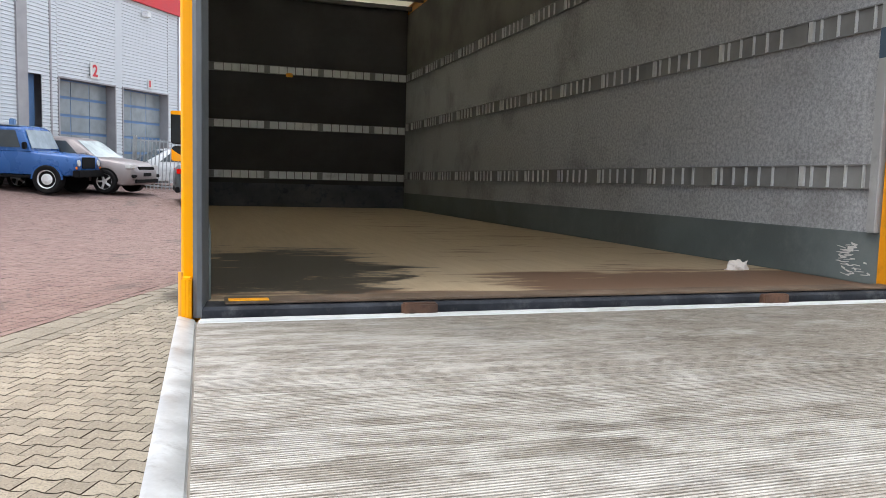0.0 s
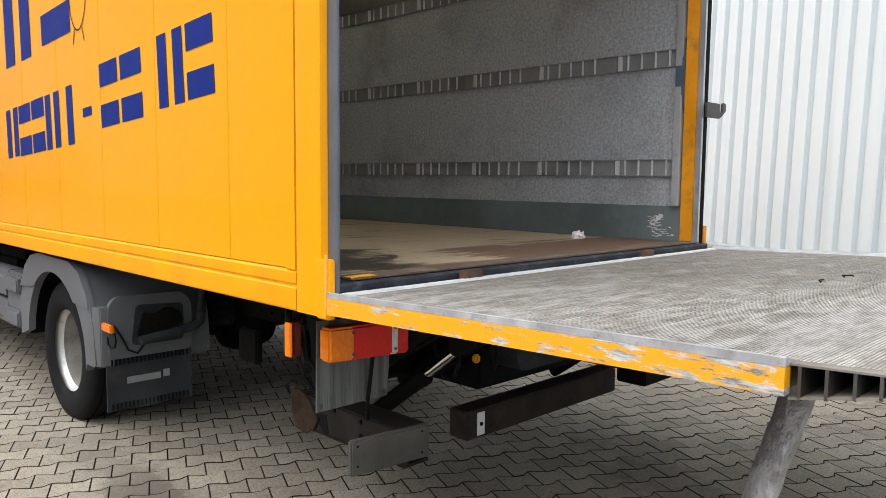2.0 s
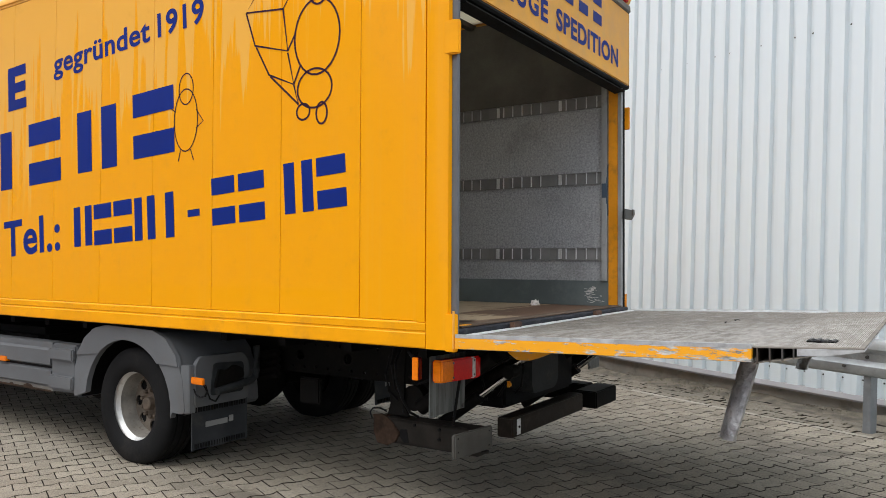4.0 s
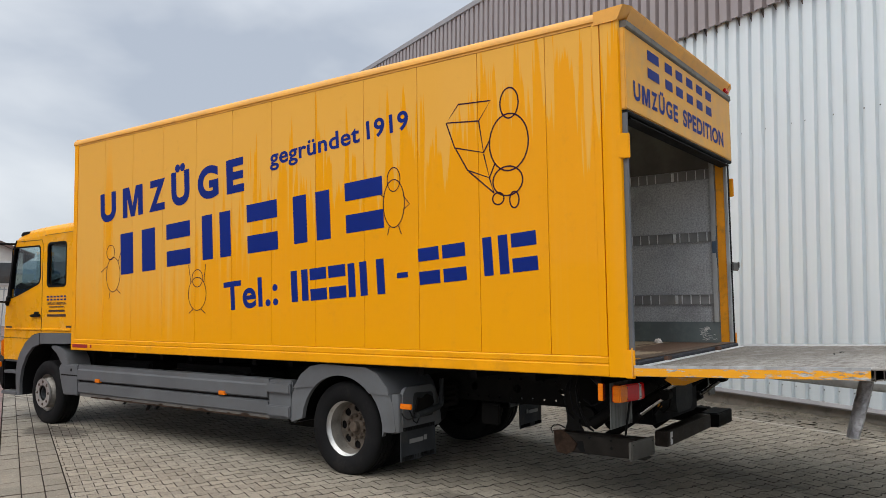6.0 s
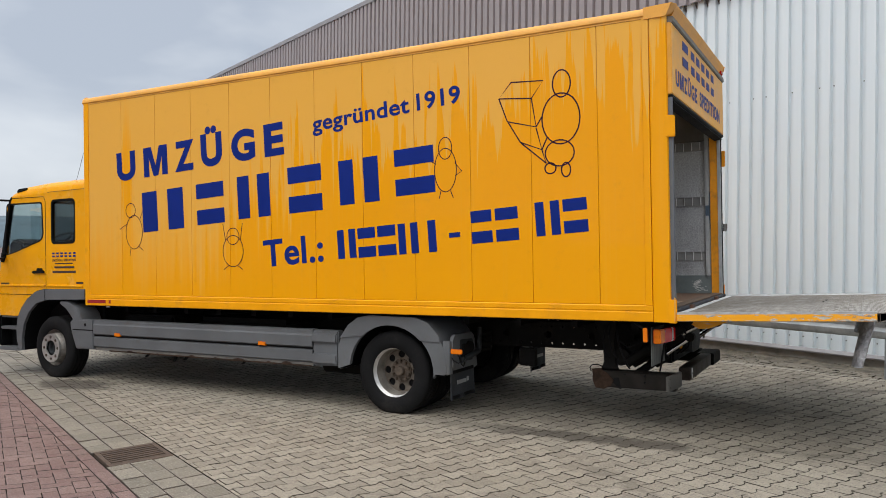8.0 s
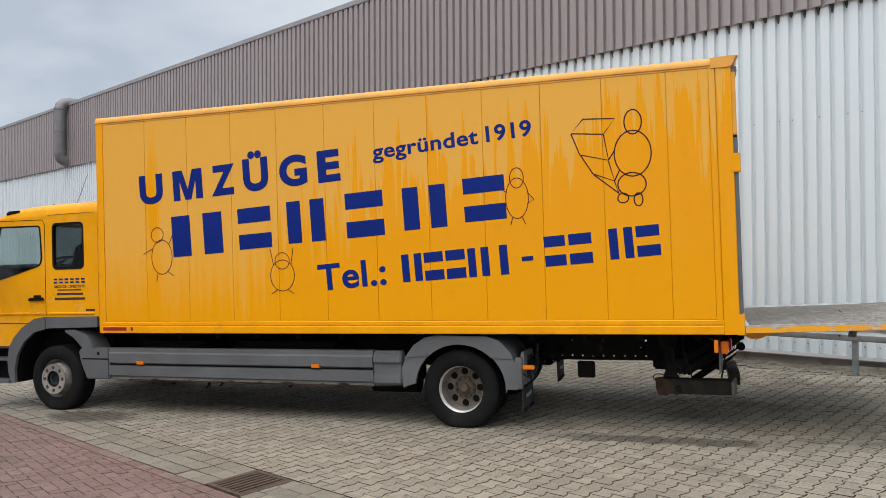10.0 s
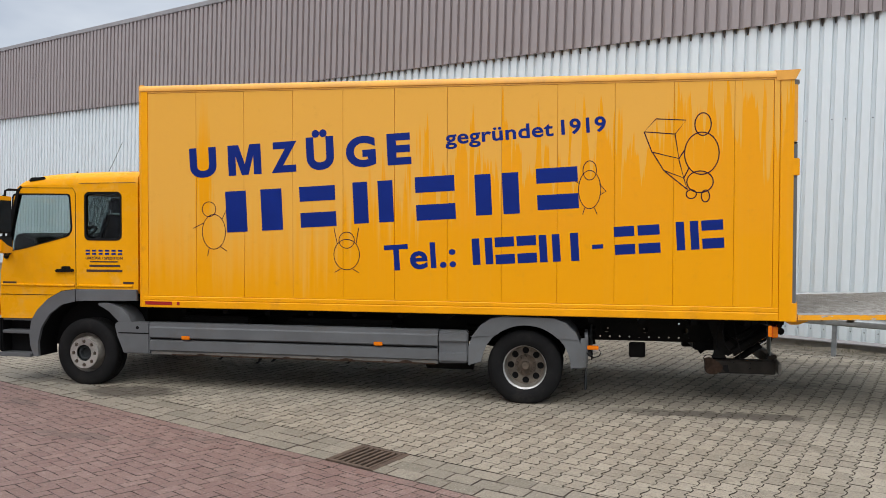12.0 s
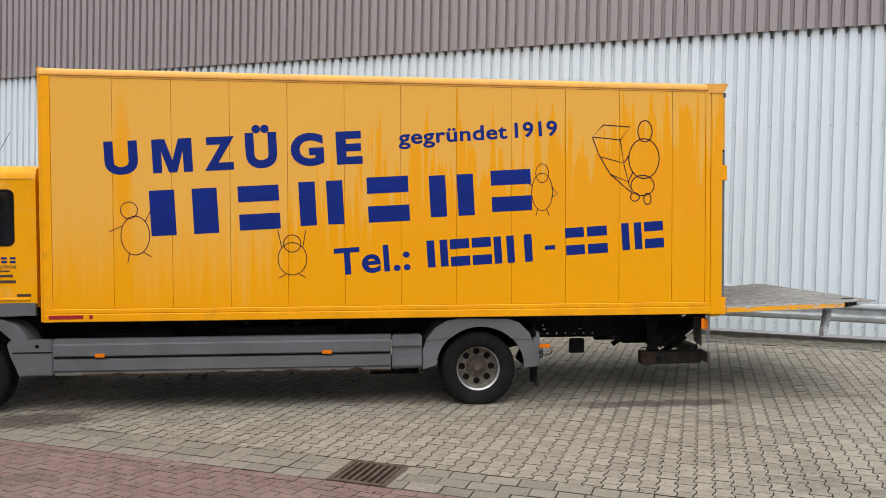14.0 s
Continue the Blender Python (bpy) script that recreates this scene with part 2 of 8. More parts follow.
def glass(name, tint=(0.8, 0.86, 0.85), rough=0.02):
    s = Mat(name, rough)
    s.to("Base Color", tint).to("Transmission Weight", 1.0).to("IOR", 1.12)
    s.to("Specular IOR Level", 0.9).to("Coat Weight", 0.6).to("Coat Roughness", 0.02)
    return s.m


def lens(name, colour, glow=0.0):
    s = Mat(name, 0.18)
    s.to("Base Color", s.mix(s.noise((120.0, 20.0, 60.0), 2), tuple(c * 0.6 for c in colour), colour))
    s.to("Coat Weight", 0.12).to("Specular IOR Level", 0.25)
    return s.m


def roof_sheet():
    """Glass-fibre roof sheet that lets daylight through."""
    s = Mat("translucent_roof_sheet", 0.6)
    out = [n for n in s.t.nodes if n.type == "OUTPUT_MATERIAL"][0]
    thru, blend = s.t.nodes.new("ShaderNodeBsdfTranslucent"), s.t.nodes.new("ShaderNodeMixShader")
    col = s.mix(s.noise(0.9), (0.80, 0.77, 0.66), (0.92, 0.90, 0.80))
    s.to("Base Color", col)
    s.put(col, thru.inputs["Color"])
    blend.inputs[0].default_value = 0.38
    s.t.links.new(s.b.outputs[0], blend.inputs[1])
    s.t.links.new(thru.outputs[0], blend.inputs[2])
    s.t.links.new(blend.outputs[0], out.inputs["Surface"])
    return s.m


def far_ground():
    """Red and grey setts too far off to be laid singly, and the bed under the near ones."""
    s = Mat("yard_setts_and_bed", 0.9)
    wide = s.noise(0.12, 6)
    red = s.mix(s.step(wide, 0.3, 0.7), (0.155, 0.094, 0.082), (0.20, 0.130, 0.115))
    n = s.t.nodes.new("ShaderNodeTexBrick")
    n.inputs["Scale"].default_value = 1.0
    n.inputs["Brick Width"].default_value, n.inputs["Row Height"].default_value = 0.2, 0.1
    n.inputs["Mortar Size"].default_value = 0.006
    n.inputs["Color1"].default_value, n.inputs["Color2"].default_value, n.inputs["Mortar"].default_value = (1, 1, 1, 1), (0.82, 0.8, 0.8, 1), (0.45, 0.42, 0.4, 1)
    s.t.links.new(s.scaled(1.0, turn=62.0), n.inputs["Vector"])
    s.to("Base Color", s.mix(1.0, s.mix(s.math("MULTIPLY", s.noise(30.0), 0.3), red, (0.12, 0.09, 0.08)), n.outputs["Color"], "MULTIPLY"))
    s.bump(s.noise(120.0), 0.002)
    return s.m


M_SIDE = side_paint()
M_YEL = plain("amber_paint", (0.84, 0.348, 0.001), 0.42, vary=0.08, dirt=(0.30, 0.15, 0.04), dirty=0.25, relief=0.0002)
M_CAB = plain("amber_cab_paint", (0.82, 0.356, 0.002), 0.3, vary=0.06, dirt=(0.66, 0.42, 0.15), dirty=0.3, relief=0.0001)
for dulled in (M_YEL, M_CAB):
    dulled.node_tree.nodes["Principled BSDF"].inputs["Specular IOR Level"].default_value = 0.18
M_HEAD = plain("bleached_header_paint", (0.72, 0.345, 0.035), 0.45, vary=0.14, big=3, dirt=(0.5, 0.33, 0.12), dirty=0.4, relief=0.0003)
M_ROOF = plain("bleached_amber_edge", (0.74, 0.345, 0.045), 0.5, vary=0.12, dirt=(0.35, 0.2, 0.07), dirty=0.3, relief=0.0003)
M_SCUFF = scuffed_yellow()
M_BLUE = plain("blue_lettering_film", (0.003, 0.019, 0.185), 0.5, vary=0.12, relief=0.0)
M_BLUE.node_tree.nodes["Principled BSDF"].inputs["Specular IOR Level"].default_value = 0.15
M_LINE = plain("dark_violet_outline", (0.035, 0.012, 0.03), 0.5, vary=0.1, relief=0.0)
M_DARKLENS = plain("dark_red_lens", (0.06, 0.004, 0.006), 0.3, vary=0.2, relief=0.0)
M_RED = plain("red_lettering_film", (0.33, 0.012, 0.012), 0.4, vary=0.1, relief=0.0)
M_DARKTXT = plain("dark_lettering_film", (0.06, 0.03, 0.02), 0.5, vary=0.1, relief=0.0)
M_GREY = plain("grey_moulded_plastic", (0.104, 0.109, 0.115), 0.6, vary=0.16, dirt=(0.09, 0.08, 0.065), dirty=0.5)
M_SCRAPED = plain("scraped_dirty_plastic", (0.145, 0.138, 0.125), 0.75, vary=0.3, big=5, dirt=(0.10, 0.06, 0.035), dirty=0.7)
M_BLACK = plain("black_plastic", (0.007, 0.007, 0.0075), 0.6, vary=0.3)
M_DULL = plain("grimy_black_steel", (0.007, 0.0066, 0.0062), 0.7, 0.05, vary=0.4, dirt=(0.018, 0.014, 0.011), dirty=0.5)
M_STEEL = plain("dull_grey_steel", (0.085, 0.082, 0.078), 0.5, 0.5, vary=0.3, dirt=(0.09, 0.055, 0.03), dirty=0.5)
M_RUST = plain("rusty_steel", (0.048, 0.030, 0.021), 0.85, 0.1, vary=0.5, big=14, relief=0.004, dirt=(0.02, 0.015, 0.012), dirty=0.7)
M_RUSTY = plain("orange_rusty_steel", (0.115, 0.060, 0.038), 0.85, 0.1, vary=0.45, big=16, relief=0.003, dirt=(0.05, 0.03, 0.022), dirty=0.6)
M_THRESH = plain("worn_brown_threshold", (0.13, 0.088, 0.06), 0.7, 0.1, vary=0.4, big=9, dirt=(0.22, 0.19, 0.16), dirty=0.5)
M_ALU = plain("bare_aluminium", (0.56, 0.57, 0.58), 0.38, 0.75, vary=0.15, dirt=(0.2, 0.19, 0.17), dirty=0.4)
M_STEELPOST = plain("weathered_grey_aluminium", (0.13, 0.14, 0.155), 0.5, 0.4, vary=0.2, dirt=(0.09, 0.09, 0.09), dirty=0.4)
M_POSTYEL = plain("scuffed_post_yellow", (0.74, 0.285, 0.006), 0.42, vary=0.12, big=4, dirt=(0.08, 0.05, 0.03), dirty=0.45)
M_RAILBACK = plain("grey_zinc_strip", (0.235, 0.235, 0.235), 0.7, 0.1, vary=0.25)
M_ALUW = plain("scratched_white_aluminium", (0.74, 0.75, 0.76), 0.45, 0.3, vary=0.16, dirt=(0.25, 0.24, 0.22), dirty=0.5)
M_GALVPOST = plain("dull_galvanised_post", (0.25, 0.265, 0.28), 0.55, 0.4, vary=0.2, big=6)
M_GALV = plain("galvanised_steel", (0.38, 0.40, 0.41), 0.48, 0.6, vary=0.2, big=6, dirt=(0.2, 0.2, 0.19), dirty=0.4)
M_BUFFER = plain("scraped_grey_steel_plate", (0.075, 0.071, 0.063), 0.6, 0.15, vary=0.35, big=5, dirt=(0.06, 0.05, 0.04), dirty=0.6)
M_GROOVE = plain("dirt_filled_deck_plate", (0.20, 0.178, 0.150), 0.75, 0.1, vary=0.35, big=4, dirt=(0.23, 0.215, 0.20), dirty=0.6)
M_ARM = plain("dirty_dark_steel", (0.026, 0.023, 0.020), 0.6, 0.15, vary=0.35, big=6, dirt=(0.025, 0.02, 0.016), dirty=0.6)
M_BEAM = plain("black_brown_steel", (0.028, 0.022, 0.018), 0.5, 0.2, vary=0.4, big=5, dirt=(0.075, 0.06, 0.045), dirty=0.5)
M_PUMP = plain("dusty_grey_black_housing", (0.03, 0.033, 0.035), 0.6, vary=0.3, big=6, dirt=(0.06, 0.06, 0.056), dirty=0.5)
M_FOIL = plain("dented_dull_silver", (0.36, 0.365, 0.37), 0.36, 0.75, vary=0.35, big=14, fine=38, relief=0.008, dirt=(0.12, 0.115, 0.105), dirty=0.6)
M_FLANGE = plain("scratched_pale_aluminium", (0.50, 0.51, 0.52), 0.42, 0.5, vary=0.22, big=9, dirt=(0.22, 0.21, 0.20), dirty=0.6)


def streaked():
    s = Mat("streaked_galvanised_sheet", 0.55, 0.3)
    runs = s.noise((38.0, 38.0, 1.6), 6, 0.7)
    col = s.mix(s.step(runs, 0.35, 0.65), (0.065, 0.07, 0.066), (0.15, 0.158, 0.152))
    col = s.mix(s.math("MULTIPLY", s.step(s.noise((60.0, 60.0, 3.0), 5, 0.7), 0.58, 0.68), 0.8), col, (0.03, 0.025, 0.02))
    s.to("Base Color", col).bump(s.noise(90.0), 0.001)
    return s.m


M_STREAK = streaked()
M_RUBBER = plain("tyre_rubber", (0.011, 0.011, 0.0115), 0.75, vary=0.3, dirt=(0.04, 0.035, 0.03), dirty=0.35, relief=0.0015)
M_RIM = plain("silver_wheel_paint", (0.56, 0.555, 0.54), 0.38, 0.5, vary=0.2, big=7, dirt=(0.14, 0.10, 0.07), dirty=0.5)
M_DISC = plain("rust_stained_wheel_disc", (0.15, 0.125, 0.10), 0.55, 0.3, vary=0.35, big=9, dirt=(0.06, 0.042, 0.03), dirty=0.7)
M_BARREL = plain("dull_silver_rim_barrel", (0.25, 0.232, 0.205), 0.5, 0.4, vary=0.3, big=9, dirt=(0.09, 0.065, 0.045), dirty=0.7)
M_HUB = plain("brown_grimy_hub", (0.10, 0.075, 0.055), 0.7, 0.2, vary=0.35, big=14)
M_CHROME = plain("chromed_rod", (0.75, 0.75, 0.76), 0.2, 1.0, vary=0.05, relief=0.0)
M_FELT, M_FLOOR, M_DECK = felt(), floor_boards(), deck()
M_KICK = plain("blue_green_kick_board", (0.125, 0.150, 0.152), 0.6, vary=0.25, dirt=(0.20, 0.215, 0.215), dirty=0.4)
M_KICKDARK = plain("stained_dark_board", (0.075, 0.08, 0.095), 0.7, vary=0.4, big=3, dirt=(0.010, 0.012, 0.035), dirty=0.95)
M_CEIL = roof_sheet()
M_SILL = plain("chipped_blue_black_steel", (0.035, 0.038, 0.046), 0.5, 0.2, vary=0.4, big=9, dirt=(0.12, 0.12, 0.125), dirty=0.6)
M_RAINRAIL = plain("dull_dirty_rain_rail", (0.17, 0.16, 0.14), 0.6, 0.3, vary=0.3, big=5, dirt=(0.09, 0.06, 0.035), dirty=0.7)
M_RAIL = plain("zinc_tie_rail", (0.40, 0.405, 0.41), 0.5, 0.4, vary=0.2, dirt=(0.12, 0.11, 0.1), dirty=0.5)
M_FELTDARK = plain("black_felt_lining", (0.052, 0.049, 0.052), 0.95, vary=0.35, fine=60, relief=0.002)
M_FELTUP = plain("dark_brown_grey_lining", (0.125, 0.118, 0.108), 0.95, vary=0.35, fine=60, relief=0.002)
M_SLOT = plain("dark_slot", (0.05, 0.05, 0.052), 0.8)
M_WHITE = plain("white_chalk_marks", (0.62, 0.62, 0.60), 0.85, vary=0.15)
M_AMBER, M_TAIL, M_CLEAR = lens("amber_lens", (0.9, 0.22, 0.006)), lens("red_lens", (0.75, 0.008, 0.006)), lens("clear_lens", (0.7, 0.7, 0.68))
M_GLASS, M_DARKGLASS = glass("cab_window_glass", (0.66, 0.74, 0.73)), glass("tinted_cab_glass", (0.13, 0.16, 0.16))
# near-black colour stands in for the dark reflection in the mirrors
M_MIRRORDARK = plain("dark_reflection_glass", (0.02, 0.024, 0.027), 0.08, vary=0.3, relief=0.0)
M_CARGLASS = plain("car_window_glass", (0.05, 0.06, 0.065), 0.06, vary=0.2, relief=0.0)
M_RAG = plain("crumpled_white_paper", (0.72, 0.66, 0.62), 0.9, vary=0.12)
M_PAVE1 = pavers("grey_concrete_setts", (0.215, 0.186, 0.144), (0.310, 0.272, 0.212), False)
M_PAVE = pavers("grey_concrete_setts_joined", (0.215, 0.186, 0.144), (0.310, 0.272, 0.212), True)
M_BRICK1 = pavers("red_paving_bricks", (0.158, 0.090, 0.078), (0.205, 0.130, 0.113), False, 0.12, (0.10, 0.07, 0.065), 0.34)
M_BRICK = pavers("red_paving_bricks_joined", (0.158, 0.090, 0.078), (0.205, 0.130, 0.113), True, 0.12, (0.10, 0.07, 0.065), 0.34)
M_SLAB1 = pavers("gutter_slabs", (0.165, 0.145, 0.112), (0.235, 0.208, 0.163), False, 0.3)
M_SLAB = pavers("gutter_slabs_joined", (0.165, 0.145, 0.112), (0.235, 0.208, 0.163), True, 0.3)
M_OLDSETT = pavers("mossy_old_setts", (0.15, 0.132, 0.10), (0.23, 0.20, 0.155), True, 0.5)
M_EDGING = pavers("pale_edging_stones", (0.27, 0.245, 0.20), (0.36, 0.33, 0.28), True, 0.2)
M_NUTRING = plain("polished_nut_ring", (0.46, 0.45, 0.425), 0.34, 0.65, vary=0.3, relief=0.0004)
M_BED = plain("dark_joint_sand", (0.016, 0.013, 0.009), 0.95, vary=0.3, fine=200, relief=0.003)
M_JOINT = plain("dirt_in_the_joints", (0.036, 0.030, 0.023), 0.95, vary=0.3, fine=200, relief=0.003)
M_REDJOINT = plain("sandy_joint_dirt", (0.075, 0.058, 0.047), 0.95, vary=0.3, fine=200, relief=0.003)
M_WEED = plain("dry_weeds", (0.115, 0.105, 0.045), 0.9, vary=0.4, big=6, relief=0.0)
M_FAR = far_ground()
M_IRON = plain("rusted_cast_iron", (0.085, 0.058, 0.042), 0.75, 0.2, vary=0.35, big=10, relief=0.002)
M_CLADW = cladding("white_profiled_sheet", (0.675, 0.735, 0.765), 0.2)
M_CLADG = cladding("taupe_profiled_sheet", (0.295, 0.258, 0.258), 0.2)
# colour for shade and drip stains below the taupe sheet's edge
M_FLUTESHADE = plain("shade_and_drip_stain", (0.13, 0.118, 0.112), 0.95, vary=0.4, big=20)
M_DUCT = plain("dull_grey_duct", (0.20, 0.195, 0.20), 0.5, 0.3, vary=0.15)
M_TRIM = plain("grey_metal_trim", (0.33, 0.32, 0.33), 0.45, 0.2, vary=0.12)
M_CONC = plain("weathered_concrete", (0.27, 0.25, 0.22), 0.9, vary=0.25, dirt=(0.10, 0.095, 0.08), dirty=0.6, relief=0.003)
M_DUST = plain("gravel_and_leaf_litter", (0.155, 0.135, 0.105), 0.95, vary=0.4, big=8, fine=120, relief=0.008)
M_SHEET = cladding("silver_horizontal_sheet", (0.62, 0.65, 0.68), 0.1)
M_REDBAND = plain("red_fascia_sheet", (0.56, 0.022, 0.03), 0.4, vary=0.06)
M_DOORBLUE = plain("blue_door_frame", (0.10, 0.19, 0.36), 0.4, vary=0.1)
M_PANEGREY = plain("hazy_door_pane", (0.24, 0.27, 0.29), 0.12, vary=0.15, relief=0.0)
M_CREAM = plain("cream_render", (0.62, 0.60, 0.55), 0.9, vary=0.08, relief=0.003)
M_TILE = plain("brown_roof_tiles", (0.13, 0.085, 0.07), 0.85, vary=0.25, relief=0.004)
M_CARBLUE = plain("blue_car_paint", (0.02, 0.09, 0.28), 0.28, 0.1, vary=0.08, relief=0.0)
M_CARBEIGE = plain("silver_beige_car_paint", (0.25, 0.222, 0.22), 0.34, 0.3, vary=0.06, relief=0.0)
M_CARGREY = plain("slate_grey_car_paint", (0.11, 0.128, 0.135), 0.3, 0.3, vary=0.06, relief=0.0)
M_CARWHITE = plain("white_car_paint", (0.6, 0.61, 0.62), 0.28, 0.1, vary=0.05, relief=0.0)
# distance haze is mixed into this blue-grey colour
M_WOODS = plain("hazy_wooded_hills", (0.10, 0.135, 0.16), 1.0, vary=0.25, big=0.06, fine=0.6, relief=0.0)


# ---- mesh helpers ----
def part(name, bm, material, parent, label="", m=None, smooth=32.0):
    """Links a bmesh as one mesh object under a thing or a part."""
    me = bpy.data.meshes.new(name)
    bmesh.ops.recalc_face_normals(bm, faces=bm.faces[:])
    bm.to_mesh(me)
    bm.free()
    return shared(name, finish(me, material, smooth), parent, label, m)


def finish(me, material, smooth=32.0):
    me.materials.append(material)
    if smooth:
        me.shade_smooth()
        me.set_sharp_from_angle(angle=radians(smooth))
    return me


def shared(name, me, parent, label="", m=None):
    ob = new(name, me)
    ob.parent = parent
    if m is not None:
        ob.matrix_basis = m
    return tagged(ob, label) if label else ob


def thing(name, label, category, m=None, group="", kind=""):
    ob = new(name)
    ob.empty_display_size = 0.2
    if m is not None:
        ob.matrix_world = m
    return tagged(ob, label, category, group, kind)


def B():
    return bmesh.new()


def mesh_of(name, bm, material, smooth=32.0):
    """A mesh for several objects to share."""
    me = bpy.data.meshes.new(name)
    bmesh.ops.recalc_face_normals(bm, faces=bm.faces[:])
    bm.to_mesh(me)
    bm.free()
    return finish(me, material, smooth)


def hexa(bm, low, high):
    """A block between two rings of as many corners each."""
    a, b = [bm.verts.new(p) for p in low], [bm.verts.new(p) for p in high]
    n = len(a)
    bm.faces.new(a[::-1]), bm.faces.new(b)
    for i in range(n):
        bm.faces.new((a[i], a[(i + 1) % n], b[(i + 1) % n], b[i]))
    return a + b


def bevelled(bm, verts, width, segments=2):
    es = {e for v in verts for e in v.link_edges}
    bmesh.ops.bevel(bm, geom=list(es), offset=width, segments=segments, affect="EDGES", clamp_overlap=True)


def box(bm, x0, x1, y0, y1, z0, z1, bev=0.0, segments=2):
    vs = hexa(bm, [(x0, y0, z0), (x1, y0, z0), (x1, y1, z0), (x0, y1, z0)], [(x0, y0, z1), (x1, y0, z1), (x1, y1, z1), (x0, y1, z1)])
    if bev:
        bevelled(bm, vs, bev, segments)
    return bm


def prism(bm, pts, axis, a0, a1, bev=0.0, segments=2):
    """A polygon extruded along an axis. For x the points are (y, z), for y (x, z), for z (x, y)."""
    put = {"x": lambda p, a: (a, p[0], p[1]), "y": lambda p, a: (p[0], a, p[1]), "z": lambda p, a: (p[0], p[1], a)}[axis]
    vs = hexa(bm, [put(p, a0) for p in pts], [put(p, a1) for p in pts])
    if bev:
        bevelled(bm, vs, bev, segments)
    return bm


def loft(bm, rings, closed=True, caps=True):
    rows = [[bm.verts.new(p) for p in ring] for ring in rings]
    n = len(rows[0])
    for a, b in zip(rows, rows[1:]):
        for i in range(n if closed else n - 1):
            bm.faces.new((a[i], a[(i + 1) % n], b[(i + 1) % n], b[i]))
    if caps and closed:
        bm.faces.new(rows[0][::-1]), bm.faces.new(rows[-1])
    return bm


def lathe(bm, profile, centre=(0, 0, 0), n=40, caps=False):
    """A profile of (radius, x) turned round the x axis."""
    cx, cy, cz = centre
    rings = [[(cx + h, cy + r * math.cos(2 * math.pi * i / n), cz + r * math.sin(2 * math.pi * i / n)) for i in range(n)] for r, h in profile]
    return loft(bm, rings, True, caps)


def rod(bm, a, b, r, n=12, r2=None):
    a, b = Vector(a), Vector(b)
    q = (b - a).to_track_quat("Z", "Y").to_matrix()
    ring = lambda c, k: [tuple(c + q @ Vector((k * math.cos(2 * math.pi * i / n), k * math.sin(2 * math.pi * i / n), 0))) for i in range(n)]
    return loft(bm, [ring(a, r), ring(b, r if r2 is None else r2)])


def pipe(bm, pts, r, n=8):
    pts = [Vector(p) for p in pts]
    rings = []
    for i, p in enumerate(pts):
        d = (pts[min(i + 1, len(pts) - 1)] - pts[max(i - 1, 0)]).normalized()
        q = d.to_track_quat("Z", "Y").to_matrix()
        rings.append([tuple(p + q @ Vector((r * math.cos(2 * math.pi * k / n), r * math.sin(2 * math.pi * k / n), 0))) for k in range(n)])
    return loft(bm, rings)


def bar(bm, a, b, w, h, bev=0.0):
    """A straight bar of a w by h section from a to b, h upright."""
    a, b = Vector(a), Vector(b)
    d = (b - a).normalized()
    side = d.cross(Vector((0, 0, 1)))
    side = Vector((1, 0, 0)) if side.length < 1e-4 else side.normalized()
    up = side.cross(d)
    ring = lambda c: [tuple(c + side * sx * w / 2 + up * sz * h / 2) for sx, sz in ((-1, -1), (1, -1), (1, 1), (-1, 1))]
    vs = hexa(bm, ring(a), ring(b))
    if bev:
        bevelled(bm, vs, bev)
    return bm


def plate(bm, outer, holes, axis, a0, a1):
    """A sheet with holes, from a0 to a1 along the axis."""
    put = {"x": lambda p, a: (a, p[0], p[1]), "y": lambda p, a: (p[0], a, p[1])}[axis]
    edges, loops = [], []
    for ring in [outer, *holes]:
        vs = [bm.verts.new(put(p, a0)) for p in ring]
        loops.append(vs)
        edges += [bm.edges.new((vs[i], vs[(i + 1) % len(vs)])) for i in range(len(vs))]
    faces = [f for f in bmesh.ops.triangle_fill(bm, use_beauty=True, use_dissolve=False, edges=edges)["geom"] if isinstance(f, bmesh.types.BMFace)]
    ext = bmesh.ops.extrude_face_region(bm, geom=faces, use_keep_orig=True)
    shift = Vector(put((0, 0), a1)) - Vector(put((0, 0), a0))
    bmesh.ops.translate(bm, vec=shift, verts=[v for v in ext["geom"] if isinstance(v, bmesh.types.BMVert)])
    return bm


def rounded(y0, y1, z0, z1, r, n=5):
    """A rectangle with round corners, as (a, b) points."""
    out = []
    for cy, cz, s in ((y1 - r, z1 - r, 0), (y0 + r, z1 - r, 90), (y0 + r, z0 + r, 180), (y1 - r, z0 + r, 270)):
        out += [(cy + r * math.cos(radians(s + 90 * k / n)), cz + r * math.sin(radians(s + 90 * k / n))) for k in range(n + 1)]
    return out


def soft_poly(pts, r, n=4):
    """A polygon with rounded corners."""
    out = []
    for i, p in enumerate(pts):
        p, a, b = Vector(p), Vector(pts[i - 1]), Vector(pts[(i + 1) % len(pts)])
        ka, kb = min(r, (a - p).length * 0.45), min(r, (b - p).length * 0.45)
        s, e = p + (a - p).normalized() * ka, p + (b - p).normalized() * kb
        for k in range(n + 1):
            t = k / n
            out.append(tuple(s * (1 - t) ** 2 + p * 2 * t * (1 - t) + e * t * t))
    return out


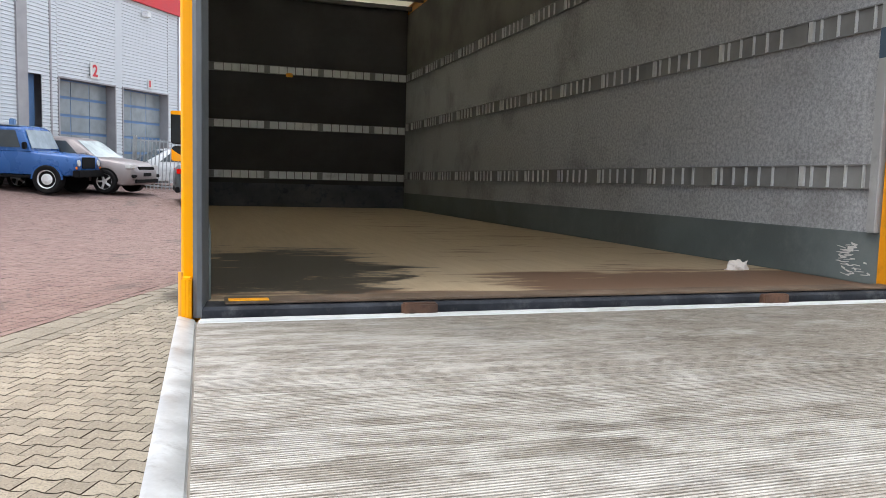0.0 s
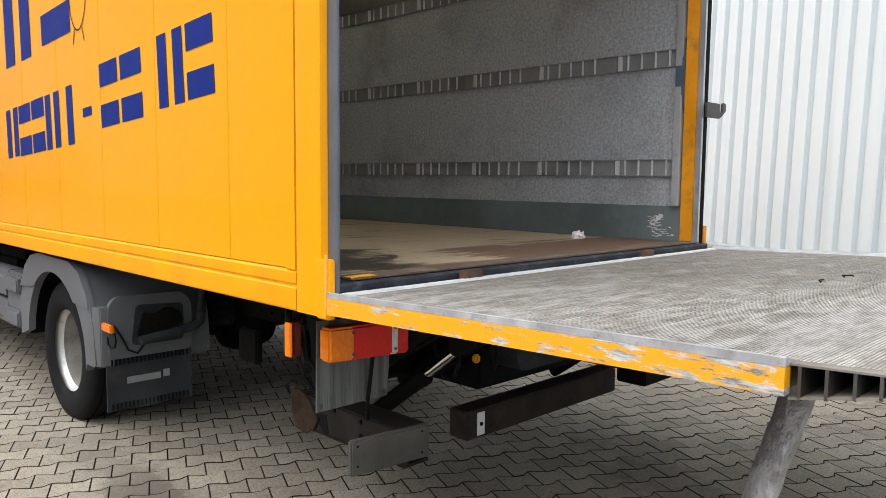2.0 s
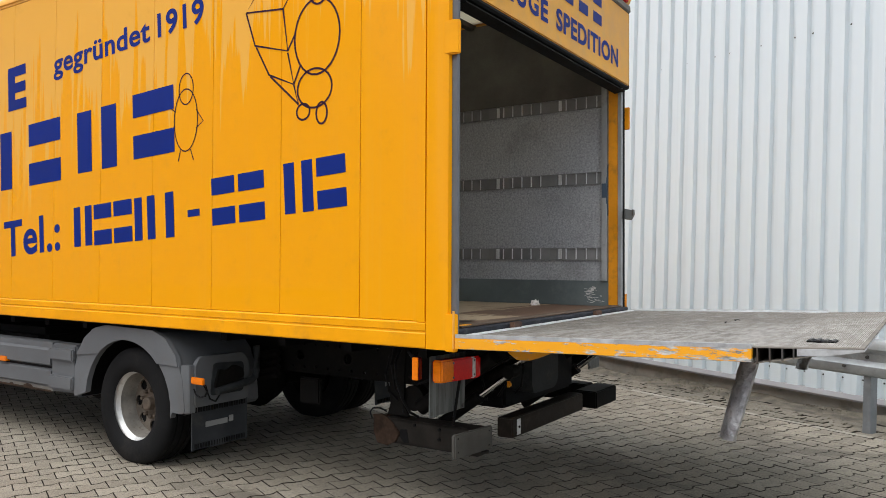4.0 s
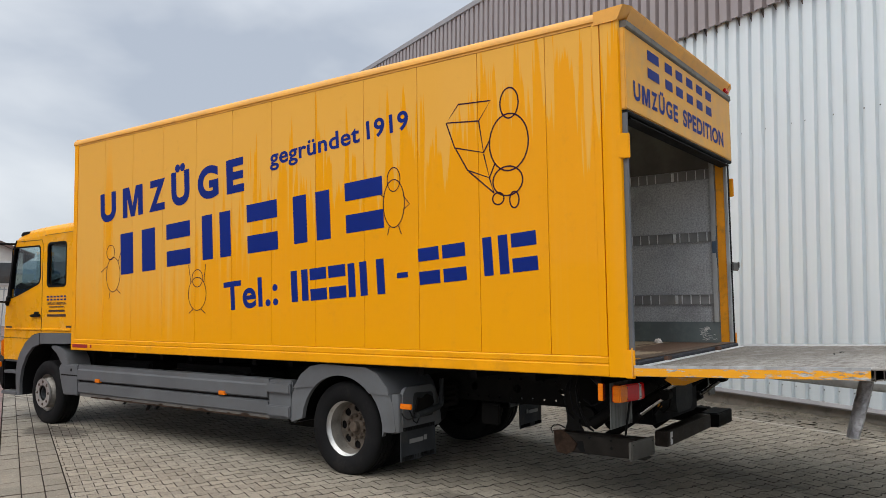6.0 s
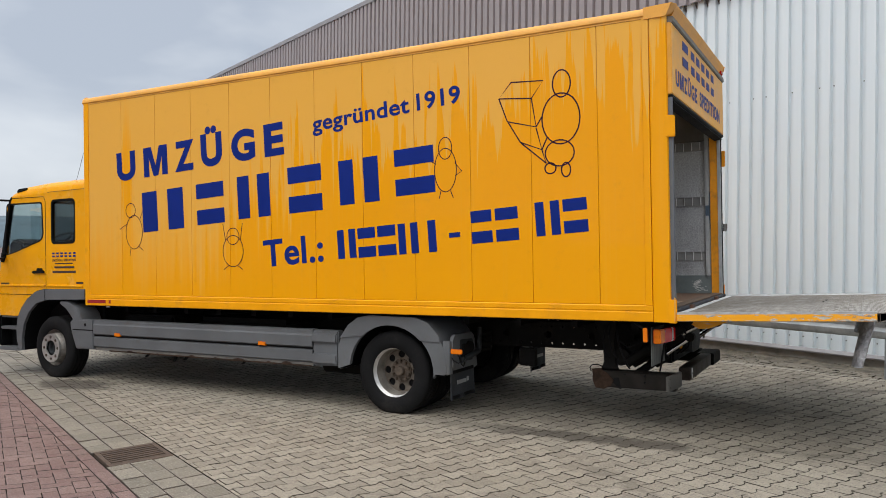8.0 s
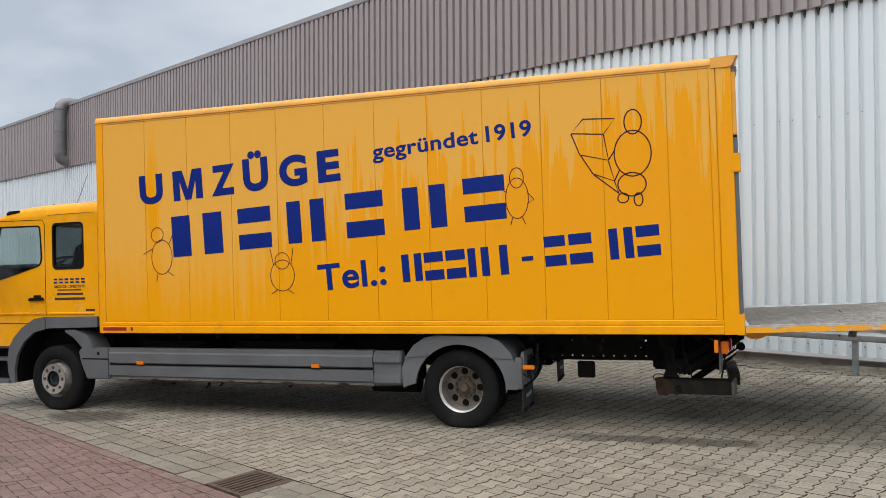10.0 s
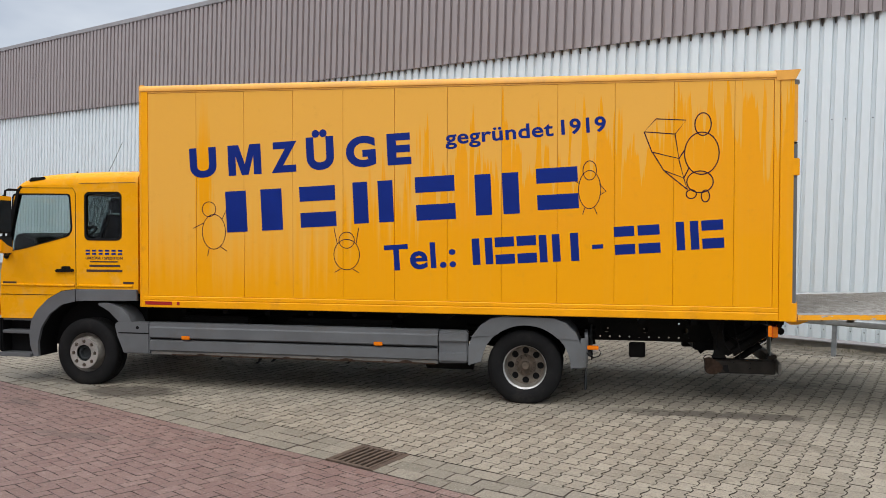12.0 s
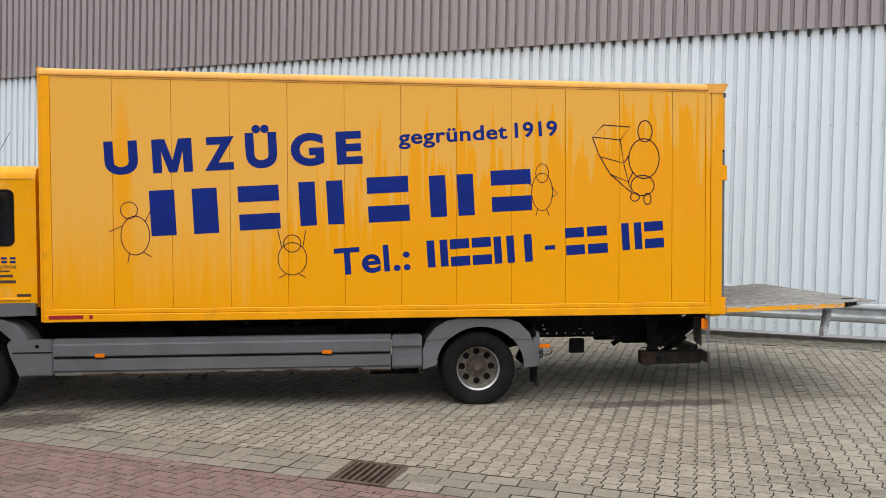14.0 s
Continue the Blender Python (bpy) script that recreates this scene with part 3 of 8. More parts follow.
def ribbon(bm, pts, w, closed=False):
    """A flat line of width w through 2D points, in the plane z = 0."""
    pts = [Vector(p) for p in pts]
    n = len(pts)
    rows = []
    for i, p in enumerate(pts):
        a, b = (pts[i - 1] if closed or i else p), (pts[(i + 1) % n] if closed or i < n - 1 else p)
        d = (b - a).normalized()
        s = Vector((-d.y, d.x)) * w / 2
        rows.append((bm.verts.new((*(p + s), 0)), bm.verts.new((*(p - s), 0))))
    for i in range(n if closed else n - 1):
        (a, b), (c, d) = rows[i], rows[(i + 1) % n]
        bm.faces.new((a, b, d, c))
    return bm


def oval(cx, cy, rx, ry, n=28):
    return [(cx + rx * math.cos(2 * math.pi * i / n), cy + ry * math.sin(2 * math.pi * i / n)) for i in range(n)]


def word_mesh(text, width, height, material, bold=0.0, fit_box=True):
    """Letters as a flat mesh that fills width by height from the origin."""
    cu = bpy.data.curves.new("letters", "FONT")
    cu.body, cu.size, cu.offset, cu.resolution_u, cu.space_character = text, 1.0, bold, 6, 1.0 + 2.2 * bold
    ob = bpy.data.objects.new("letters", cu)
    scene.collection.objects.link(ob)
    me = bpy.data.meshes.new_from_object(ob.evaluated_get(bpy.context.evaluated_depsgraph_get()))
    bpy.data.objects.remove(ob)
    used = sorted({i for f in me.polygons for i in f.vertices})
    co = np.array([me.vertices[i].co for i in used])
    lo, hi = co.min(0), co.max(0)
    for v in me.vertices:
        v.co = ((v.co.x - lo[0]) / (hi[0] - lo[0]) * width, (v.co.y - lo[1]) / (hi[1] - lo[1]) * height, 0)
    me.materials.clear()
    return finish(me, material, 0)


def bars_mesh(width, height, material, rows=((0.0, 1.0),), columns=()):
    """Plain bars, lying or upright, in place of a letter or a line of writing."""
    bm = B()
    for a, b in columns:
        box(bm, a * width, b * width, 0, height, -0.0006, 0.0006)
    for a, b in rows:
        box(bm, 0, width, a * height, b * height, -0.0006, 0.0006)
    me = bpy.data.meshes.new("bar")
    bm.to_mesh(me)
    bm.free()
    return finish(me, material, 0)


# ---- the lie of the yard ----
HALL_TURN, HALL = 23.70, 4.783
U, W = Vector((math.sin(radians(HALL_TURN)), math.cos(radians(HALL_TURN)))), Vector((math.cos(radians(HALL_TURN)), -math.sin(radians(HALL_TURN))))


def far_level(x):
    """The far yard's height: it climbs towards the service hall."""
    return min(0.42, max(-0.40, 0.13 - 0.046 * x))


def lift(x, y):
    """How far the ground leaves the paving's plane: the red yard climbs away from the gutter, and the fall ends farther off."""
    k = min(1.0, max(0.0, (math.hypot(x - 1, y - 3) - 11.0) / 9.0))
    k = k * k * (3 - 2 * k)
    climb = 0.06 * min(8.0, max(0.0, -3.68 - (x * W.x + y * W.y)))
    return GROUND + climb * (1 - k) + k * (far_level(x) - GROUND - (G_UP[0] * x + G_UP[1] * y))


def tilt_at(x, y):
    """Degrees by which a piece laid at that spot leans, about x and about y."""
    e = 0.05
    return math.degrees(math.atan((lift(x, y + e) - lift(x, y - e)) / (2 * e))), -math.degrees(math.atan((lift(x + e, y) - lift(x - e, y)) / (2 * e)))


def uw(u, w):
    """Yard metres from metres along the hall (u) and towards it (w)."""
    p = U * u + W * w
    return p.x, p.y


def pieces(name, shapes, material, parent, thick=0.03, edge=0.0022, tilt=0.0015, sink=None, joint=None):
    """Joined paving pieces: rings of (x, y) with a small chamfer, each at its own height."""
    verts, faces, sides = [], [], []
    for ring in shapes:
        n, k = len(ring), len(verts)
        cx, cy = sum(p[0] for p in ring) / n, sum(p[1] for p in ring) / n
        z = random.uniform(-tilt, tilt) + (sink(cx * W.x + cy * W.y) if sink else 0.0)
        sx, sy = random.uniform(-tilt, tilt) * 6, random.uniform(-tilt, tilt) * 6
        size = max(math.hypot(p[0] - cx, p[1] - cy) for p in ring)
        f = 1 - edge / size
        at = [lift(x, y) + z for x, y in ring]
        verts += [(cx + (x - cx) * f, cy + (y - cy) * f, h + (x - cx) * sx + (y - cy) * sy) for (x, y), h in zip(ring, at)]
        verts += [(x, y, h - edge + (x - cx) * sx + (y - cy) * sy) for (x, y), h in zip(ring, at)]
        verts += [(x, y, h - thick) for (x, y), h in zip(ring, at)]
        faces.append(tuple(range(k, k + n)))
        for i in range(n):
            j = (i + 1) % n
            faces += [(k + i, k + n + i, k + n + j, k + j), (k + n + i, k + 2 * n + i, k + 2 * n + j, k + n + j)]
        sides += [0] + [1] * (2 * n)
    me = bpy.data.meshes.new(name)
    me.from_pydata(verts, [], faces)
    me.update()
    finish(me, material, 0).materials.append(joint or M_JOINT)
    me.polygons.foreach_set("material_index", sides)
    ob = shared(name, me, parent)
    return tagged(ob, kind="stuff")


def single(name, ring, material, thick=0.03, edge=0.0022, joint=None):
    """One paving piece about its own middle, to be shared."""
    n = len(ring)
    cx, cy = sum(p[0] for p in ring) / n, sum(p[1] for p in ring) / n
    size = max(math.hypot(p[0] - cx, p[1] - cy) for p in ring)
    f = 1 - edge / size
    verts = [((x - cx) * f, (y - cy) * f, 0) for x, y in ring] + [(x - cx, y - cy, -edge) for x, y in ring] + [(x - cx, y - cy, -thick) for x, y in ring]
    faces = [tuple(range(n))]
    for i in range(n):
        j = (i + 1) % n
        faces += [(i, n + i, n + j, j), (n + i, 2 * n + i, 2 * n + j, n + j)]
    me = bpy.data.meshes.new(name)
    me.from_pydata(verts, [], faces)
    me.update()
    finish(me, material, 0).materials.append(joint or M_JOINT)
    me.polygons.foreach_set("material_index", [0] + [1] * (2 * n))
    return me, (cx, cy)


# ---- ground ----
ground = tagged(new("ground", None), "red paved yard with sandy joints, level to the horizon", "ground", kind="structure")
ground.matrix_world = GND
bm = B()
ticks = [-600, -300, -150, -80, -50, -35] + list(range(-26, 31, 2)) + [36, 48, 70, 110, 200, 400, 900]
grid = [[bm.verts.new((x, y, lift(x, y) - (0.085 if -7.5 < x * U.x + y * U.y < 26.0 and -16.5 < x * W.x + y * W.y < 5.6 else 0.003))) for x in ticks] for y in ticks]
for a, b in zip(grid, grid[1:]):
    for i in range(len(ticks) - 1):
        bm.faces.new((a[i], a[i + 1], b[i + 1], b[i]))
part("far_paving", bm, M_FAR, ground)
# the sandy bed under the pieces laid singly
bm = B()
us, ws = [u * 1.0 for u in range(-13, 20)], [-3.6, -2, 0, 2, 4.05, 4.80]
grid = [[bm.verts.new((*uw(u, w), lift(*uw(u, w)) - 0.027)) for w in ws] for u in us]
for a, b in zip(grid, grid[1:]):
    for i in range(len(ws) - 1):
        bm.faces.new((a[i], a[i + 1], b[i + 1], b[i]))
part("sand_bed", bm, M_BED, ground)
bm = B()
us, ws = [u * 1.0 for u in range(-5, 25)], [-15.2, -12, -9.2, -8, -6.5, -5, -3.6]
grid = [[bm.verts.new((*uw(u, w), lift(*uw(u, w)) - 0.027)) for w in ws] for u in us]
for a, b in zip(grid, grid[1:]):
    for i in range(len(ws) - 1):
        bm.faces.new((a[i], a[i + 1], b[i + 1], b[i]))
part("sand_bed", bm, M_BED, ground)

# ---- the hall behind the truck ----
# local axes: along the wall, out of it, up
HALL_AT = Matrix(((U.x, -W.x, 0, HALL * W.x), (U.y, -W.y, 0, HALL * W.y), (0, 0, 1, 0), (0, 0, 0, 1)))
hall = thing("warehouse", "long hall of white and taupe profiled sheet metal", "building", HALL_AT)
A0, A1, PITCH = -15.8625, 36.0, 0.18476


def profiled(z0, z1, out, crest, slope, depth, shift=0.0):
    """Upright trapezoid sheet: crests of that share of the pitch, with narrow flutes between."""
    bm, pts, a = B(), [], A0 + shift * PITCH
    while a < A1 - PITCH:
        c, s = PITCH * crest, PITCH * slope
        pts += [(a, out), (a + c, out), (a + c + s, out - depth), (a + PITCH - s, out - depth)]
        a += PITCH
    low, high = [bm.verts.new((x, y, z0)) for x, y in pts], [bm.verts.new((x, y, z1)) for x, y in pts]
    for i in range(len(pts) - 1):
        bm.faces.new((low[i], low[i + 1], high[i + 1], high[i]))
    return bm


EAVE, BREAK, FOOT = 7.645, 5.222, 0.235
wall = part("wall", box(B(), A0, A1, -0.4, -0.14, 0.0, EAVE - 0.02), M_CONC, hall)
part("white_cladding", profiled(FOOT + 0.02, BREAK + 0.12, 0.0, 0.63, 0.055, 0.05), M_CLADW, hall, "white trapezoid sheet", smooth=0)
part("taupe_cladding", profiled(BREAK, EAVE - 0.05, 0.078, 0.62, 0.06, 0.06, 0.46), M_CLADG, hall, "taupe trapezoid sheet", smooth=0)
# dark wedges stand in for shade and drips under the taupe edge
wedges = B()
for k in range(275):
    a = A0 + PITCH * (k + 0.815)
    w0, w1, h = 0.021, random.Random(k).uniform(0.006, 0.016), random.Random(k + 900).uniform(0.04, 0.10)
    hexa(wedges, [(a - w1, -0.05, BREAK - h), (a + w1, -0.05, BREAK - h), (a + w1, -0.045, BREAK - h), (a - w1, -0.045, BREAK - h)],
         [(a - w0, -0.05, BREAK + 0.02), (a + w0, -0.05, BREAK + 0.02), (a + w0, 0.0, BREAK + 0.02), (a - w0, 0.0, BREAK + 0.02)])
tagged(part("flute_shade", wedges, M_FLUTESHADE, hall, "dark wedges for shade and drip stains in the flutes", smooth=0), kind="stuff")
part("base_flashing", prism(B(), [(-0.05, FOOT - 0.03), (0.022, FOOT - 0.03), (0.03, FOOT - 0.012), (0.012, FOOT + 0.03), (-0.05, FOOT + 0.03)], "x", A0, A1), M_TRIM, hall, "grey folded metal drip edge")
part("roof_edge", prism(B(), [(-0.5, EAVE - 0.09), (0.10, EAVE - 0.09), (0.11, EAVE + 0.03), (-0.5, EAVE + 0.06)], "x", A0, A1, 0.01), M_TRIM, hall)
part("plinth", box(B(), A0, A1, -0.3, -0.035, -0.5, FOOT - 0.03, 0.01), M_CONC, hall, "stained concrete plinth")
part("roof", prism(B(), [(-0.5, EAVE + 0.03), (-14, EAVE + 1.2), (-14, EAVE + 1.1), (-0.5, EAVE - 0.06)], "x", A0, A1), M_CLADG, hall)
part("end_wall", box(B(), A1 - 0.3, A1, -14, -0.4, -0.5, EAVE - 0.1), M_CLADG, hall)
part("end_wall", box(B(), A0, A0 + 0.3, -14, -0.4, -0.5, EAVE - 0.1), M_CLADG, hall)
screw = B()
lathe(screw, [(0.0, 0.004), (0.008, 0.003), (0.009, 0.0)], n=8)
screw_mesh = bpy.data.meshes.new("screw")
screw.to_mesh(screw_mesh)
screw.free()
finish(screw_mesh, M_STEEL)
for i in range(50, 130):
    a = A0 + PITCH * (i + 0.815)
    if (84 - i) % 5 in (0, 2, 3):
        shared("screw", screw_mesh, hall, "", pose(a, -0.046, 3.663, 0, 0, 90))
    shared("screw", screw_mesh, hall, "", pose(a, -0.046, 0.40, 0, 0, 90))
duct, DUCT = B(), 27.55
pipe(duct, [(DUCT, 0.34, 5.62), (DUCT, 0.34, 7.40)], 0.21, 20)
pipe(duct, [(DUCT, 0.34, 7.38), (DUCT, 0.31, 7.52), (DUCT, 0.20, 7.63), (DUCT, 0.02, 7.68), (DUCT, -0.4, 7.69)], 0.215, 20)
pipe(duct, [(DUCT, 0.34, 5.70), (DUCT, 0.31, 5.55), (DUCT, 0.18, 5.46), (DUCT, 0.0, 5.44)], 0.215, 20)
for z in (5.70, 6.55, 7.38):
    collar = [(DUCT + 0.23 * math.cos(t * math.pi / 10), 0.34 + 0.23 * math.sin(t * math.pi / 10)) for t in range(20)]
    prism(duct, collar, "z", z, z + 0.05)
part("air_duct", duct, M_DUCT, hall, "dull grey round air duct with elbows")

# ---- strip along the hall's foot, and its kerb ----
strip = tagged(new("litter_strip", None), "dirty gravel strip along the plinth", "ground", kind="structure")
strip.matrix_world = GND
LITTER = HALL - 0.33


def strip_z(w):
    """The strip dips a little towards the plinth."""
    return -0.018 * min(1.0, max(0.0, (w - 4.0) / 0.55))


bm = B()
random.seed(23)
ws = [LITTER + 0.055 * k for k in range(8)]
grid = []
for k in range(-130, 150):
    u = k * 0.1
    row = []
    for i, w in enumerate(ws):
        x, y = uw(u, w)
        heap = (0.004, 0.012, 0.020, 0.026, 0.032, 0.040, 0.050, 0.056)[i]
        row.append(bm.verts.new((x, y, lift(x, y) + strip_z(w) - 0.012 + heap * (0.5 + noise.noise((u * 2.1, w * 9, 0.3))) + 0.012 * noise.noise((u * 9, w * 14, 2.0)))))
    grid.append(row)
for a, b in zip(grid, grid[1:]):
    for i in range(len(ws) - 1):
        bm.faces.new((a[i], a[i + 1], b[i + 1], b[i]))
part("litter", bm, M_DUST, strip)
crumbs = B()
for i in range(1500):
    u, r = random.uniform(-5, 9), random.uniform(0.005, 0.017)
    w = HALL - 0.03 - 0.75 * random.random() ** 2.2
    if noise.noise((u * 1.3, w * 3, 7.0)) < -0.05:
        continue
    x, y = uw(u, w)
    z = lift(x, y) + strip_z(w) + 0.002 + max(0.0, w - LITTER) * 0.05
    hexa(crumbs, [(x + r * math.cos(t), y + r * math.sin(t), z) for t in (0.2, 1.9, 3.5, 5.0)], [(x + 0.6 * r * math.cos(t), y + 0.6 * r * math.sin(t), z + r * 0.6) for t in (0.2, 1.9, 3.5, 5.0)])
tagged(part("leaf_litter", crumbs, M_DUST, strip, smooth=0), kind="stuff")
weeds = B()
for i in range(420):
    u = random.uniform(-3.5, 6.5)
    if noise.noise((u * 0.9, 0.4, 3.0)) < 0.12:
        continue
    w = HALL - 0.04 - 0.30 * random.random() ** 2
    x, y = uw(u, w)
    z = lift(x, y) + strip_z(w)
    for _ in range(3):
        a, h, d = random.uniform(0, 6.28), random.uniform(0.03, 0.10), random.uniform(0.01, 0.05)
        q = (x + d * math.cos(a), y + d * math.sin(a))
        weeds.faces.new([weeds.verts.new(v) for v in ((x - 0.003, y, z), (x + 0.003, y, z), (q[0] + 0.001, q[1], z + h), (q[0] - 0.001, q[1], z + h))])
tagged(part("weeds", weeds, M_WEED, strip, smooth=0), kind="stuff")

# ---- guard rail ----
rail = thing("guard_rail", "galvanised crash barrier on steel posts", "guard rail", HALL_AT)
RZ = 0.70
sect = [(0.0, -0.155), (0.03, -0.14), (0.045, -0.11), (0.045, -0.07), (0.0, -0.03), (0.0, 0.03), (0.045, 0.07), (0.045, 0.11), (0.03, 0.14), (0.0, 0.155)]
ring = [(0.70 + d, RZ + z) for d, z in sect] + [(0.696 + d, RZ + z) for d, z in sect[::-1]]
part("beam", prism(B(), ring, "x", -13.0, 24.0), M_GALV, rail, "galvanised W-profile beam")
post_bm = B()
prism(post_bm, [(-0.029, -0.05), (0.029, -0.05), (0.029, -0.042), (-0.021, -0.042), (-0.021, 0.042), (0.029, 0.042), (0.029, 0.05), (-0.029, 0.05)], "z", -0.35, RZ + 0.12)
post_me = bpy.data.meshes.new("post")
bmesh.ops.recalc_face_normals(post_bm, faces=post_bm.faces[:])
post_bm.to_mesh(post_me)
post_bm.free()
finish(post_me, M_GALVPOST)
bolt_bm = B()
lathe(bolt_bm, [(0.0, 0.014), (0.012, 0.012), (0.016, 0.0)], n=8)
bolt_me = bpy.data.meshes.new("bolt")
bolt_bm.to_mesh(bolt_me)
bolt_bm.free()
finish(bolt_me, M_STEEL)
for i in range(10):
    a = -11.87 + i * 4.0
    p = shared("post", post_me, rail, "", pose(a, 0.645, 0, 0, 0, 0))
    shared("bolt", bolt_me, p, "", pose(0, 0.06, RZ, 0, 0, 90))
    shared("bolt", bolt_me, p, "", pose(0.16, 0.105, RZ + 0.085, 0, 0, 90))
    shared("bolt", bolt_me, p, "", pose(0.16, 0.105, RZ - 0.085, 0, 0, 90))


# ---- the removals truck ----
# x to its right from its left flank, y forwards from its tail, z up
truck = thing("box_truck", "amber removals box truck with blue lettering, tail lift lowered level", "truck", G @ Matrix.Diagonal((1, 0.9925, 1, 1)))
WID, LEN, LOW = 2.54, 7.27, 0.955


def top(y):
    return 3.455 + 0.0115 * y


# left flank: twelve panels between rails and posts
flank = part("left_side", box(B(), 0.012, 0.05, 0.03, LEN - 0.02, LOW + 0.02, 3.44), M_SIDE, truck, "amber flank, chalky and streaked towards the roof")
seams = [0.207] + [0.585 + 0.594 * k for k in range(11)] + [7.14]
for a, b in zip(seams, seams[1:]):
    bm = B()
    hexa(bm, [(0.012, a + 0.0018, 1.09), (0.012, b - 0.0018, 1.09), (0.012, b - 0.0018, top(b) - 0.085), (0.012, a + 0.0018, top(a) - 0.085)],
         [(0.0, a + 0.0018, 1.09), (0.0, b - 0.0018, 1.09), (0.0, b - 0.0018, top(b) - 0.085), (0.0, a + 0.0018, top(a) - 0.085)])
    bevelled(bm, bm.verts[:], 0.0025, 1)
    part("panel", bm, M_SIDE, flank, smooth=0)
bm = B()
prism(bm, [(0.05, LOW), (-0.004, LOW), (-0.008, LOW + 0.006), (-0.008, 1.028), (-0.003, 1.034), (-0.003, 1.04), (-0.007, 1.046), (-0.007, 1.08), (0.0, 1.088), (0.05, 1.088)], "y", 0.15, LEN - 0.06)
part("bottom_rail", bm, M_YEL, truck)
bm = B()
ring = [(0.10, 0.012), (0.05, 0.012), (0.015, 0.0), (-0.006, -0.022), (-0.012, -0.05), (-0.012, -0.062), (-0.003, -0.068), (-0.003, -0.083), (0.06, -0.083), (0.06, -0.02), (0.10, -0.02)]
loft(bm, [[(x, y, top(y) + z) for x, z in ring] for y in (0.14, LEN - 0.03)])
part("roof_rail", bm, M_ROOF, truck, "sun-bleached amber roof edge")
bm = B()
loft(bm, [[(WID - x, y, top(y) + z) for x, z in ring] for y in (0.14, LEN - 0.03)])
part("roof_rail", bm, M_ROOF, truck)
bm = B()
hexa(bm, [(0.08, 0.05, top(0) - 0.02), (WID - 0.08, 0.05, top(0) - 0.02), (WID - 0.08, LEN - 0.03, top(LEN) - 0.02), (0.08, LEN - 0.03, top(LEN) - 0.02)],
     [(0.08, 0.05, top(0) + 0.011), (WID - 0.08, 0.05, top(0) + 0.011), (WID - 0.08, LEN - 0.03, top(LEN) + 0.011), (0.08, LEN - 0.03, top(LEN) + 0.011)])
part("roof", bm, M_CEIL, truck, "translucent pale roof sheet")
# corner posts
for x0, s in ((0.0, 1), (WID, -1)):
    bm = B()
    prism(bm, [(x0 - s * 0.006, LEN - 0.13), (x0 - s * 0.006, LEN - 0.05), (x0 + s * 0.03, LEN + 0.002), (x0 + s * 0.09, LEN + 0.004), (x0 + s * 0.09, LEN - 0.05), (x0 + s * 0.055, LEN - 0.05), (x0 + s * 0.055, LEN - 0.13)], "z", LOW, top(LEN) - 0.02)
    part("front_corner_post", bm, M_YEL, truck)
    bm = B()
    prism(bm, [(x0 - s * 0.006, 0.147), (x0 - s * 0.009, 0.140), (x0 - s * 0.009, 0.03), (x0 - s * 0.003, 0.018), (x0 + s * 0.020, 0.012), (x0 + s * 0.05, 0.147)] if s > 0 else [(WID, 0.15), (WID, 0.13), (WID - 0.055, 0.04), (WID - 0.06, 0.15)], "z", LOW, top(0) - 0.06)
    prism(bm, [(x0 - s * 0.007, 0.207), (x0 - s * 0.007, 0.155), (x0 + s * 0.05, 0.155), (x0 + s * 0.05, 0.207)], "z", 1.0885, top(0) - 0.08)
    part("rear_corner_post", bm, M_SIDE if s > 0 else M_YEL, truck)
    if s > 0:
        part("rear_frame_post", prism(B(), [(0.0205, 0.011), (0.0205, -0.018), (0.030, -0.024), (0.042, -0.020), (0.048, 0.0), (0.060, 0.10), (0.060, 0.12), (0.048, 0.12), (0.036, 0.011)], "z", 1.03, 2.73), M_STEELPOST, truck, "dull aluminium frame profile")
    else:
        part("door_seal", prism(B(), [(2.435, 0.028), (2.435, -0.004), (2.458, -0.008), (2.465, 0.028)], "z", 1.02, 2.73), M_BLACK, truck, "black rubber door seal")
        part("frame_lip", prism(B(), [(2.424, 0.034), (2.424, 0.004), (2.433, 0.0), (2.433, 0.034)], "z", 1.04, 2.73), M_ALU, truck, "bare aluminium lip")
        part("rear_frame_post", prism(B(), [(2.428, 0.036), (2.428, 0.112), (2.48, 0.112), (2.48, 0.036)], "z", 1.055, 2.73, 0.003), M_POSTYEL, truck, "yellow frame post, scuffed towards its foot")
    for z0, z1, out in ((2.415, 2.585, 0.035), (LOW + 0.02, 1.15, 0.004))[: 1 if s > 0 else 2]:
        xb = 0.0 if s > 0 else 2.49
        part("hinge_block", prism(B(), [(xb - s * (0.011 if z0 > 2 else 0.004), -0.016), (xb - s * 0.011, 0.045), (xb + s * 0.012, 0.045), (xb + s * 0.022, -0.006 - out), (xb + s * 0.004, -0.006 - out)], "z", z0, z1, 0.006), M_YEL if s > 0 else M_POSTYEL, truck, "yellow painted hinge block")
    if s > 0:
        foot = part("post_foot", prism(B(), [(-0.011, 0.034), (-0.011, -0.024), (0.004, -0.034), (0.017, -0.030), (0.0195, 0.010)], "z", LOW - 0.006, 1.135, 0.004), M_YEL, truck, "scuffed yellow hinge foot of the post")
        part("hinge_pin", rod(B(), (-0.0095, -0.020, LOW + 0.01), (-0.0095, -0.020, 1.15), 0.006, 10), M_ROOF, foot)
    cap = B()
